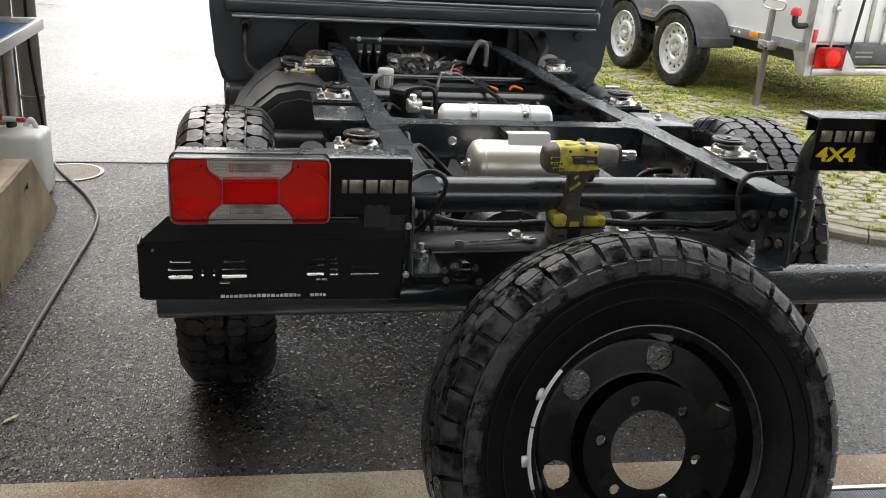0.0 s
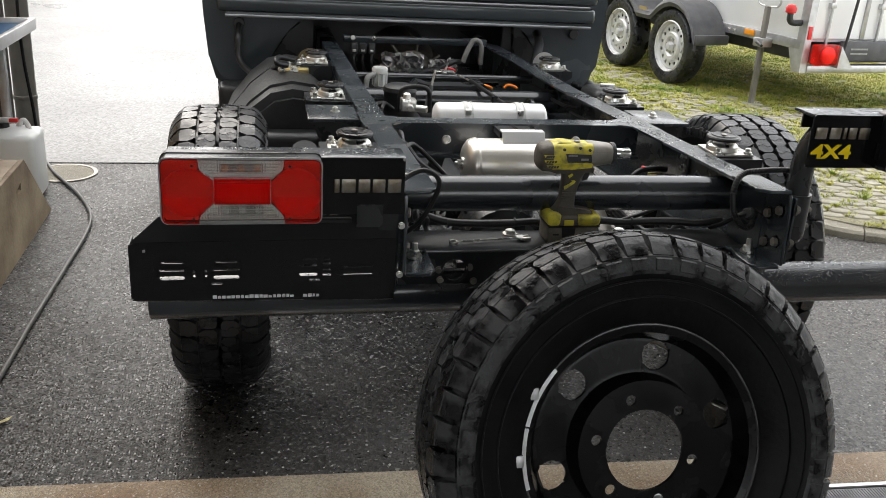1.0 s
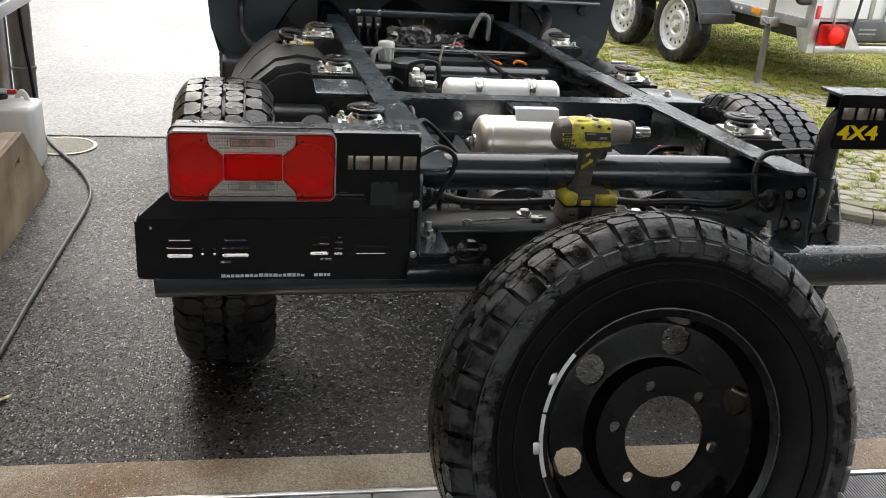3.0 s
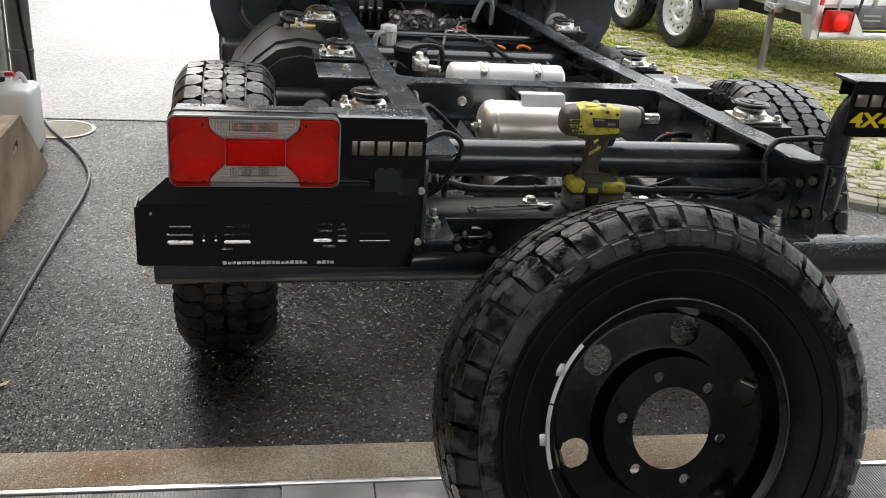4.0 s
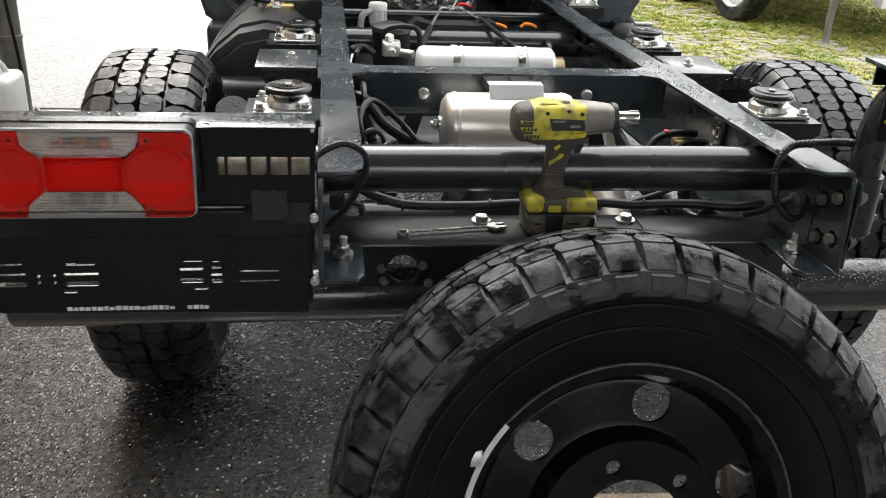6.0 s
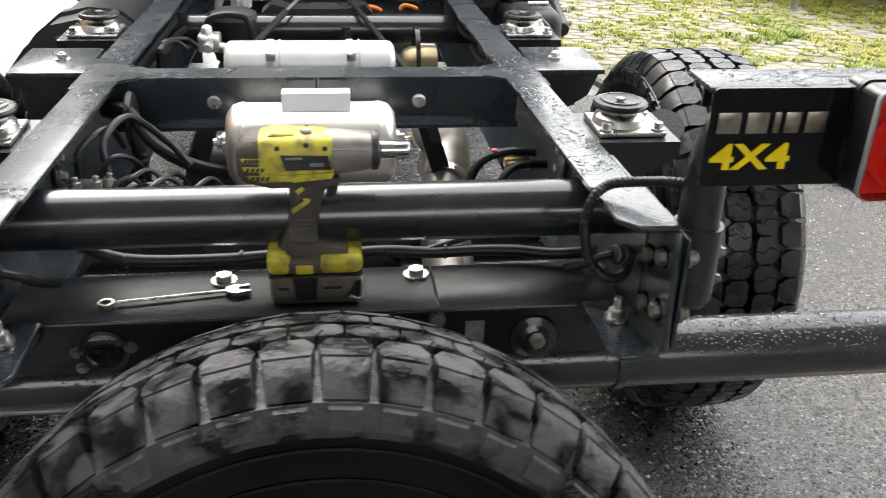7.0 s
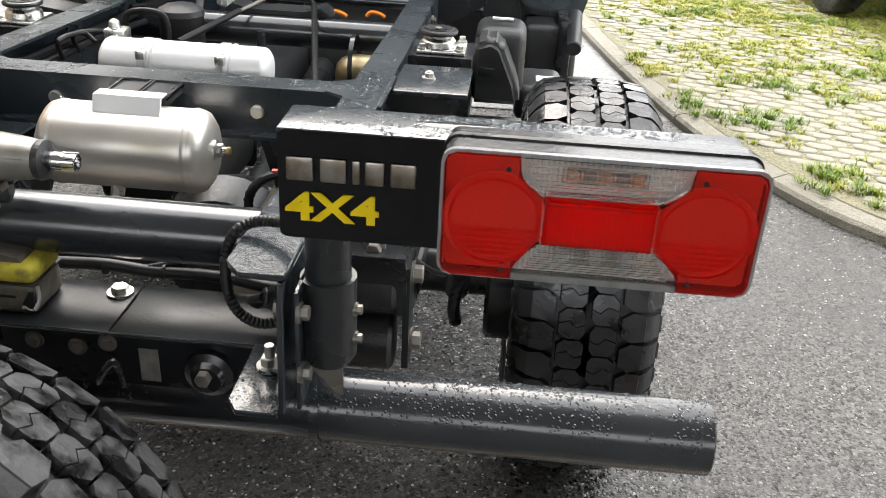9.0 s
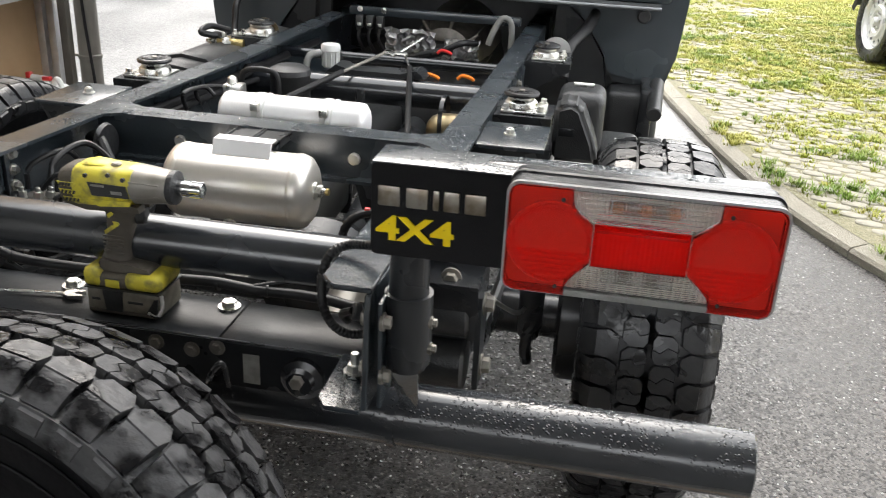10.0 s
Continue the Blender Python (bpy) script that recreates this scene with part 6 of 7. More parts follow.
# ---- spare wheel standing behind the bumper ----
def build_spare():
    spare = thing("spare_wheel", "black steel truck wheel with chunky wet tyre leaning against the bumper", "wheel", (0.0, -0.23, 0.01))
    m = Matrix.Translation((-0.001, -0.243, 0.462)) @ pose(0, 0, 0, -18.6, 0, 0.4) @ pose(0, 0, 0, 0, 0, -90)
    made = {}
    for name, bm, mat, lab in (("tyre", tyre_mesh(0.434, 0.25, 0.245), SIDEWALL, "worn chunky tread tyre"), ("rim", rim_mesh(0.243, 0.25, 1), DISC, ""), ("disc", disc_mesh(1, 0.236, 0.02, 0.104, r_flange=0.139, r_bore=0.081, r_hole=0.030, r_holes=0.185, r_studs=0.104, turn=16.3, turn2=46.0), DISC, "")):
        bmesh.ops.transform(bm, matrix=m, verts=bm.verts)
        made[name] = part(name, bm, mat, spare, lab)
    made["tyre"].data.materials.append(DUSTY)
    bm = lathe(bmesh.new(), [(0.25 + 0.0028 * math.cos(a), 0.098 + 0.0028 * math.sin(a)) for a in (2 * math.pi * k / 10 for k in range(10))], (0, 0, 0), "x", 72, closed=True)
    bmesh.ops.transform(bm, matrix=m, verts=bm.verts)
    part("rim_lip", bm, LIP, made["rim"])
    for r, h in ((0.34, 0.1275), (0.308, 0.125)):
        bm = lathe(bmesh.new(), [(r - 0.003, h - 0.002), (r - 0.0015, h + 0.0015), (r + 0.0015, h + 0.0015), (r + 0.003, h - 0.002)], (0, 0, 0), "x", 72, closed=True)
        bmesh.ops.transform(bm, matrix=m, verts=bm.verts)
        part("sidewall_ring", bm, SIDEWALL, made["tyre"])
    for a0, a1 in ((137.5, 166), (167, 195)):
        bm = bmesh.new()
        n = 10
        rows = []
        for i in range(n + 1):
            a = radians(a0 + (a1 - a0) * i / n)
            rows.append([bm.verts.new((h, -r * math.cos(a), r * math.sin(a))) for r, h in ((0.244, 0.097), (0.244, 0.102), (0.252, 0.102), (0.252, 0.097))])
        for p, q in zip(rows, rows[1:]):
            for k in range(4):
                bm.faces.new((p[k], p[(k + 1) % 4], q[(k + 1) % 4], q[k]))
        bm.faces.new(rows[0])
        bm.faces.new(rows[-1][::-1])
        for v in bm.verts:
            v.co.y = -v.co.y
        bmesh.ops.transform(bm, matrix=m, verts=bm.verts)
        part("balance_weight", bm, GALV, made["rim"], "pale balance weight strip")
    for a in (151.5, 181.4):
        bm = bx((-0.012, -0.009, -0.012), (0.004, 0.009, 0.012), 0.002)
        bmesh.ops.transform(bm, matrix=m @ Matrix.Translation((0.104, 0.259 * math.cos(radians(a)), 0.259 * math.sin(radians(a)))), verts=bm.verts)
        part("weight_clip", bm, GALV, made["rim"])
    bm = cy((0.03, 0.186, 0.07), (0.06, 0.2, 0.063), 0.0045, 10)
    bmesh.ops.transform(bm, matrix=m, verts=bm.verts)
    part("valve_stem", bm, ZINC, made["rim"])


build_spare()


# ---- impact wrench and spanner on the rear beam ----
def loft(rings_spec, seg=24, power=0.62):
    """A rounded-square body along x through (x, centre y, centre z, half width, half height)."""
    bm = bmesh.new()
    rings = []
    for x, yc, zc, hy, hz in rings_spec:
        ring = []
        for i in range(seg):
            a = 2 * math.pi * (i + 0.5) / seg
            c, q = math.cos(a), math.sin(a)
            ring.append(bm.verts.new((x, yc + hy * math.copysign(abs(c) ** power, c), zc + hz * math.copysign(abs(q) ** power, q))))
        rings.append(ring)
    for a, b in zip(rings, rings[1:]):
        for i in range(seg):
            bm.faces.new((a[i], a[(i + 1) % seg], b[(i + 1) % seg], b[i]))
    bm.faces.new(rings[0])
    bm.faces.new(rings[-1])
    return bm


def build_impact_wrench():
    z0, yc = 0.7345, 0.212
    t = thing("impact_wrench", "cordless lime yellow and grey impact wrench standing on its battery", "power tool", (-0.005, yc, z0))
    # battery with recessed latch, seams and a bright clip at the front
    bat = part("battery", bx((-0.07, yc - 0.04, z0), (0.058, yc + 0.04, z0 + 0.045), 0.009, seg=3), BATTERY, t, "grimy grey battery pack")
    part("battery_base", bx((-0.066, yc - 0.042, z0 + 0.001), (0.054, yc + 0.042, z0 + 0.01), 0.004), GREYP, bat)
    part("battery_latch", pm([(-0.034, yc - 0.0425, z0 + 0.008), (-0.006, yc - 0.0425, z0 + 0.008), (-0.004, yc - 0.0425, z0 + 0.044), (-0.038, yc - 0.0425, z0 + 0.044)], (0, 0.004, 0)), PLASTIC, bat)
    for x0, x1 in ((-0.058, -0.044), (0.004, 0.03)):
        part("battery_mark", bx((x0, yc - 0.0408, z0 + 0.024), (x1, yc - 0.0395, z0 + 0.028)), PLASTIC, bat)
    part("battery_notch", pm([(0.036, yc - 0.0415, z0 + 0.012), (0.05, yc - 0.0415, z0 + 0.036), (0.056, yc - 0.0415, z0 + 0.036), (0.054, yc - 0.0415, z0 + 0.012)], (0, 0.003, 0)), PLASTIC, bat)
    part("belt_clip", sw([(0.057, yc - 0.03, z0 + 0.04), (0.06, yc - 0.036, z0 + 0.022), (0.055, yc - 0.044, z0 + 0.01), (0.04, yc - 0.044, z0 + 0.014)], 0.0032, 8), ZINC, bat)
    part("seam", bx((-0.071, yc - 0.041, z0 + 0.0435), (0.059, yc + 0.041, z0 + 0.046), 0.001), PLASTIC, bat)
    # yellow foot in two horns with a grey saddle that runs up into the grip
    part("foot", bx((-0.073, yc - 0.041, z0 + 0.045), (-0.038, yc + 0.041, z0 + 0.078), 0.011, seg=4), YELLOW, t, "lime yellow foot")
    part("foot", bx((-0.003, yc - 0.041, z0 + 0.045), (0.06, yc + 0.041, z0 + 0.074), 0.011, seg=4), YELLOW, t, "lime yellow foot")
    part("foot_core", bx((-0.06, yc - 0.0385, z0 + 0.045), (0.045, yc + 0.0385, z0 + 0.072), 0.008, seg=3), GREYP, t)
    part("foot_badge", bx((-0.033, yc - 0.0405, z0 + 0.048), (-0.009, yc - 0.038, z0 + 0.062), 0.002), YELLOW, t)
    part("saddle", pm([(-0.046, yc - 0.03, z0 + 0.07), (0.042, yc - 0.03, z0 + 0.07), (0.036, yc - 0.03, z0 + 0.081), (0.005, yc - 0.03, z0 + 0.087), (-0.044, yc - 0.03, z0 + 0.092)], (0, 0.06, 0)), GREYP, t)
    # grip: swept rearwards a little, waisted
    bm = bmesh.new()
    rings = []
    for x, z, w, d in ((-0.026, z0 + 0.075, 0.034, 0.03), (-0.026, z0 + 0.09, 0.025, 0.023), (-0.022, z0 + 0.11, 0.021, 0.02), (-0.018, z0 + 0.135, 0.021, 0.019), (-0.014, z0 + 0.158, 0.024, 0.02), (-0.01, z0 + 0.178, 0.032, 0.023), (-0.008, z0 + 0.19, 0.036, 0.026)):
        rings.append([bm.verts.new((x + w * math.copysign(abs(math.cos(a)) ** 0.75, math.cos(a)), yc + d * math.copysign(abs(math.sin(a)) ** 0.75, math.sin(a)), z)) for a in (2 * math.pi * (i + 0.5) / 22 for i in range(22))])
    for a, b in zip(rings, rings[1:]):
        for i in range(22):
            bm.faces.new((a[i], a[(i + 1) % 22], b[(i + 1) % 22], b[i]))
    bm.faces.new(rings[0])
    bm.faces.new(rings[-1])
    grip = part("grip", bm, GREYP, t, "grey-brown rubber grip")
    for pts in ([(-0.034, 0.132), (-0.012, 0.148), (-0.009, 0.152), (-0.012, 0.155), (-0.02, 0.155), (-0.018, 0.151), (-0.036, 0.138)], [(-0.026, 0.16), (-0.017, 0.168), (-0.02, 0.173), (-0.029, 0.166)]):
        part("grip_stripe", pm([(x, yc - 0.0215, z0 + z) for x, z in pts], (0, 0.006, 0)), YELLOW, grip)
    for i in range(6):
        part("grip_rib", bx((-0.04, yc - 0.0212, z0 + 0.098 + i * 0.006), (-0.006, yc - 0.018, z0 + 0.1005 + i * 0.006), 0.001), GREYP, grip)
    part("trigger", loft([(0.012, yc, z0 + 0.164, 0.009, 0.016), (0.024, yc, z0 + 0.164, 0.009, 0.014), (0.028, yc, z0 + 0.168, 0.008, 0.008)], 14), PLASTIC, t)
    # motor housing along x, deepest over the grip
    za = z0 + 0.2155
    body = part("housing", loft([(-0.082, yc, za - 0.008, 0.034, 0.031), (-0.07, yc, za - 0.006, 0.0365, 0.035), (-0.03, yc, za - 0.005, 0.0365, 0.0345), (0.002, yc, za - 0.003, 0.0355, 0.032), (0.022, yc, za, 0.033, 0.029)]), YELLOW, t, "lime yellow motor housing")
    part("rear_cap", loft([(-0.104, yc, za - 0.008, 0.024, 0.02), (-0.1, yc, za - 0.008, 0.03, 0.027), (-0.092, yc, za - 0.008, 0.034, 0.0325), (-0.074, yc, za - 0.007, 0.0358, 0.0345)]), GREYP, t, "grey rear cap")
    for k, (xa, xb) in enumerate(((-0.098, -0.066), (-0.096, -0.058), (-0.09, -0.052))):
        z = za + 0.004 - k * 0.012
        for sy in (-1, 1):
            part("vent_panel", pm([(xa, yc + sy * 0.0352, z), (xb, yc + sy * 0.0372, z), (xb - 0.004, yc + sy * 0.0372, z - 0.007), (xa + 0.004, yc + sy * 0.0352, z - 0.007)], (0, sy * 0.0012, 0)), YELLOW, body)
            for i in range(4):
                x = xa + 0.006 + i * (xb - xa - 0.012) / 4
                part("vent_slot", pm([(x, yc + sy * 0.0366, z - 0.001), (x + 0.004, yc + sy * 0.0369, z - 0.001), (x + 0.002, yc + sy * 0.0369, z - 0.006), (x - 0.002, yc + sy * 0.0366, z - 0.006)], (0, sy * 0.0022, 0)), PLASTIC, body)
    for sy in (-1, 1):
        part("side_label", pm([(-0.046, yc + sy * 0.0355, za + 0.008), (0.016, yc + sy * 0.0345, za + 0.006), (0.02, yc + sy * 0.0345, za - 0.013), (-0.04, yc + sy * 0.0355, za - 0.013)], (0, sy * 0.0025, 0)), PLASTIC, body, "dark side label")
        part("label_bar", bx((-0.04, yc + sy * 0.038, za + 0.002), (-0.018, yc + sy * 0.0386, za + 0.0055)), PRINT2, body)
        part("label_bar", bx((-0.008, yc + sy * 0.0372, za - 0.008), (0.01, yc + sy * 0.0379, za - 0.003)), PRINT2, body)
        part("chin_stripe", pm([(-0.05, yc + sy * 0.034, za - 0.02), (0.024, yc + sy * 0.032, za - 0.018), (0.02, yc + sy * 0.032, za - 0.026), (-0.03, yc + sy * 0.034, za - 0.03)], (0, sy * 0.004, 0)), YELLOW, body)
        part("belly", pm([(-0.09, yc + sy * 0.03, za - 0.033), (-0.05, yc + sy * 0.033, za - 0.027), (0.03, yc + sy * 0.031, za - 0.028), (0.03, yc + sy * 0.026, za - 0.04), (-0.06, yc + sy * 0.026, za - 0.043)], (0, -sy * 0.02, 0)), GREYP, body)
        for x, z in ((-0.05, 0.017), (-0.012, 0.021), (0.012, 0.016)):
            part("screw", cy((x, yc + sy * 0.0325, za + z), (x, yc + sy * 0.036, za + z), 0.0035, 10), PLASTIC, body)
    part("top_ridge", loft([(-0.07, yc, za + 0.024, 0.018, 0.004), (-0.055, yc, za + 0.028, 0.02, 0.005), (-0.03, yc, za + 0.027, 0.018, 0.005), (-0.02, yc, za + 0.022, 0.014, 0.004)], 16), YELLOW, body)
    part("mode_knob", cy((-0.012, yc - 0.006, za + 0.024), (-0.012, yc - 0.006, za + 0.033), 0.008, 18, bevel=0.002), GREYM, body)
    part("gear_case", loft([(0.012, yc, za, 0.033, 0.03), (0.024, yc, za, 0.034, 0.03), (0.04, yc, za, 0.0325, 0.0285), (0.062, yc, za, 0.029, 0.026), (0.074, yc, za, 0.0265, 0.024)], 28, 0.8), GREYM, t, "dirty grey metal gear case")
    for i, dz in enumerate((0.012, 0.0, -0.012)):
        for sy in (-1, 1):
            part("gear_rib", pm([(0.02, yc + sy * 0.0335, za + dz + 0.002), (0.066, yc + sy * 0.028, za + dz * 0.8 + 0.001), (0.066, yc + sy * 0.028, za + dz * 0.8 - 0.001), (0.02, yc + sy * 0.0335, za + dz - 0.002)], (0, -sy * 0.004, 0)), GREYM, t)
    part("nose_ring", lathe(bmesh.new(), [(0.02, 0.073), (0.0265, 0.0735), (0.0275, 0.077), (0.0265, 0.083), (0.018, 0.086), (0.012, 0.0865)], (0, yc, za), "x", 28), PLASTIC, t)
    part("socket", lathe(bmesh.new(), [(0.0115, 0.085), (0.0125, 0.087), (0.0125, 0.104), (0.0118, 0.106), (0.0118, 0.124), (0.0105, 0.1255), (0.0075, 0.1255), (0.007, 0.118)], (0, yc, za), "x", 24), CHROME, t, "chromed drive socket")
    for i in range(8):
        a = 2 * math.pi * i / 8
        part("socket_flute", cy((0.107, yc + 0.0115 * math.cos(a), za + 0.0115 * math.sin(a)), (0.1245, yc + 0.0115 * math.cos(a), za + 0.0115 * math.sin(a)), 0.0022, 6), CHROME, t)


build_impact_wrench()


def build_spanner():
    z = 0.7345
    t = thing("spanner", "chromed combination spanner lying on the rear beam", "spanner", (-0.2, 0.2, z))
    shaft = pm([(-0.285, 0.188, z + 0.002), (-0.13, 0.210, z + 0.002), (-0.13, 0.2155, z + 0.002), (-0.285, 0.1925, z + 0.002)], (0, 0, 0.004))
    bmesh.ops.bevel(shaft, geom=shaft.edges[:], offset=0.0015, segments=2, affect="EDGES")
    part("shaft", shaft, ZINC, t)
    part("ring", lathe(bmesh.new(), [(0.0075, z), (0.0105, z), (0.011, z + 0.007), (0.0075, z + 0.007)], (-0.296, 0.187, 0), "z", 24, closed=True), ZINC, t)
    part("jaw", pm([(-0.135, 0.206, z + 0.001), (-0.12, 0.199, z + 0.001), (-0.1, 0.206, z + 0.001), (-0.1, 0.21, z + 0.001), (-0.118, 0.211, z + 0.001), (-0.118, 0.217, z + 0.001), (-0.102, 0.222, z + 0.001), (-0.104, 0.226, z + 0.001), (-0.122, 0.226, z + 0.001), (-0.135, 0.219, z + 0.001)], (0, 0, 0.006)), ZINC, t)


build_spanner()


# ---- left side of the yard: wall, pipe, table, crate, canister, cable ----
wall = thing("wall_side", "workshop side wall clad in tan wooden boards", "wall", (-2.2, 1.7, 0), kind="structure")
part("wall_core", bx((-2.35, 0.3, 0), (-2.1, 3.2, 3.4)), PLASTER, wall, smooth=False)
for i in range(4):
    y0 = 0.55 + i * 0.66
    part("wall_board", bx((-2.1, y0 + 0.003, 0.02), (-2.07, y0 + 0.657, 3.3), 0.003), TAN, wall)
part("corner_post", bx((-2.12, 3.19, 0), (-1.995, 3.235, 3.4), 0.004), PIPE, wall)
pipe = thing("downpipe", "grey galvanised rainwater downpipe at the wall corner", "pipe", (-1.95, 3.3, 0))
part("pipe", cy((-1.95, 3.3, 0.0), (-1.95, 3.3, 3.3), 0.056, 32), PIPE, pipe)
part("joint_ring", cy((-1.95, 3.3, 0.39), (-1.95, 3.3, 0.415), 0.061, 32, bevel=0.004), PIPE, pipe)
part("pipe_clip", bx((-2.08, 3.29, 0.395), (-1.99, 3.31, 0.41), 0.002), PIPE, pipe)
part("lead", sw([(-1.92, 3.245, 1.2), (-1.93, 3.24, 0.7), (-1.9, 3.235, 0.3), (-1.9, 3.25, 0.02)], 0.008, 8), HOSE, pipe, "black cable along the pipe")

table = thing("work_table", "steel-framed table with blue tray top by the wall", "table", (-1.95, 2.55, 0))
part("tray", bx((-2.06, 2.0, 0.80), (-1.84, 3.06, 0.815)), BLUE, table)
for a, b in (((-1.84, 1.95, 0.785), (-1.815, 3.09, 0.84)), ((-2.07, 3.06, 0.785), (-1.84, 3.09, 0.84)), ((-2.07, 1.95, 0.785), (-1.84, 1.98, 0.84))):
    part("rim", bx(a, b, 0.004), GALV, table)
for x, y in ((-2.05, 1.97), (-1.83, 1.97), (-2.05, 3.07), (-1.99, 3.07)):
    part("leg", bx((x - 0.02, y - 0.02, 0), (x + 0.02, y + 0.02, 0.79), 0.003), GALV, table)

crate = thing("plywood_ramp", "worn plywood box with slanted end and cut hand hole", "crate", (-1.85, 2.1, 0))
part("side", plate_with_holes([(0, 0), (1.02, 0), (0.62, 0.36), (0, 0.36)], [[(0.45, 0.24), (0.45, 0.27), (0.53, 0.285), (0.53, 0.255)]], 0, 0.018), WOOD, crate)
crate.children[0].matrix_basis = Matrix(((0, -1, 0, -1.725), (1, 0, 0, 1.6), (0, 0, 1, 0.002), (0, 0, 0, 1)))
crate.children[0].matrix_parent_inverse = crate.matrix_world.inverted()
part("top", bx((-2.05, 1.6, 0.345), (-1.745, 2.215, 0.363), 0.002), WOOD, crate)
part("end", pm([(-1.745, 2.215, 0.36), (-1.745, 2.61, 0.004), (-1.745, 2.585, 0.002), (-1.745, 2.195, 0.345)], (-0.3, 0, 0)), WOOD, crate)
part("front", bx((-2.05, 1.6, 0.002), (-1.745, 1.618, 0.345)), WOOD, crate)

can = thing("jerry_can", "white plastic canister with red tap on the ground", "canister", (-1.93, 2.86, 0))
bm = bx((-2.05, 2.74, 0.002), (-1.80, 2.98, 0.33), 0.03, seg=4)
part("body", bm, CANWHITE, can)
part("shoulder", lathe(bmesh.new(), [(0.12, 0.315), (0.10, 0.335), (0.05, 0.35), (0.03, 0.352)], (-1.92, 2.86, 0), "z", 28), CANWHITE, can)
part("cap", cy((-1.95, 2.84, 0.345), (-1.95, 2.84, 0.372), 0.024, 20, bevel=0.003), PLASTIC, can)
part("tap", sw([(-2.0, 2.84, 0.385), (-1.95, 2.84, 0.385), (-1.9, 2.84, 0.382)], 0.014, 12), FROST, can)
part("tap_handle", bx((-1.925, 2.825, 0.375), (-1.885, 2.855, 0.395), 0.005), REDP, can, "red tap handle")
part("tap_handle", bx((-2.01, 2.825, 0.38), (-1.985, 2.855, 0.41), 0.005), REDP, can, "red tap handle")
part("carry_handle", sw([(-1.9, 2.86, 0.335), (-1.87, 2.86, 0.38), (-1.85, 2.86, 0.36), (-1.84, 2.86, 0.32)], 0.013, 10), CANWHITE, can)

solid("ground_cable", sw([(-1.9, 3.25, 0.012), (-1.912, 3.42, 0.012), (-1.815, 3.188, 0.012), (-1.642, 2.839, 0.012), (-1.534, 2.53, 0.012), (-1.509, 2.257, 0.012), (-1.522, 1.858, 0.012), (-1.542, 1.331, 0.012), (-1.557, 0.856, 0.012), (-1.62, 0.3, 0.02)], 0.0088, 10), CABLE, "thick grey-black cable snaking over the asphalt", "cable")
manhole = thing("manhole_cover", "round grey manhole cover set in the asphalt", "manhole cover", (-1.78, 3.24, 0), kind="structure")
part("ring", lathe(bmesh.new(), [(0.15, 0.0), (0.15, 0.006), (0.17, 0.006), (0.17, 0.0)], (-1.78, 3.24, 0), "z", 48, closed=True), GREYM, manhole)
part("lid", lathe(bmesh.new(), [(0.146, 0.0), (0.146, 0.005), (0.01, 0.005)], (-1.78, 3.24, 0), "z", 48), KERB, manhole)
bm = pm([(-1.5, 0.672, 0.004), (-1.482, 0.68, 0.010), (-1.465, 0.695, 0.009), (-1.458, 0.713, 0.012), (-1.476, 0.707, 0.007), (-1.494, 0.692, 0.005)], (0, 0, 0.001))
solid("fallen_leaf", bm, LEAFY, "yellow fallen leaf lying on the asphalt", "leaf")


# ---- trailer on the green strip ----
TU, TN = Vector((-0.154, 0.988, 0)), Vector((-0.988, -0.154, 0))
TO = Vector((2.898, 5.99, 0))
TM = Matrix((( -TN.x, TU.x, 0, TO.x), (-TN.y, TU.y, 0, TO.y), (0, 0, 1, 0), (0, 0, 0, 1)))   # local x inward, y forward, z up


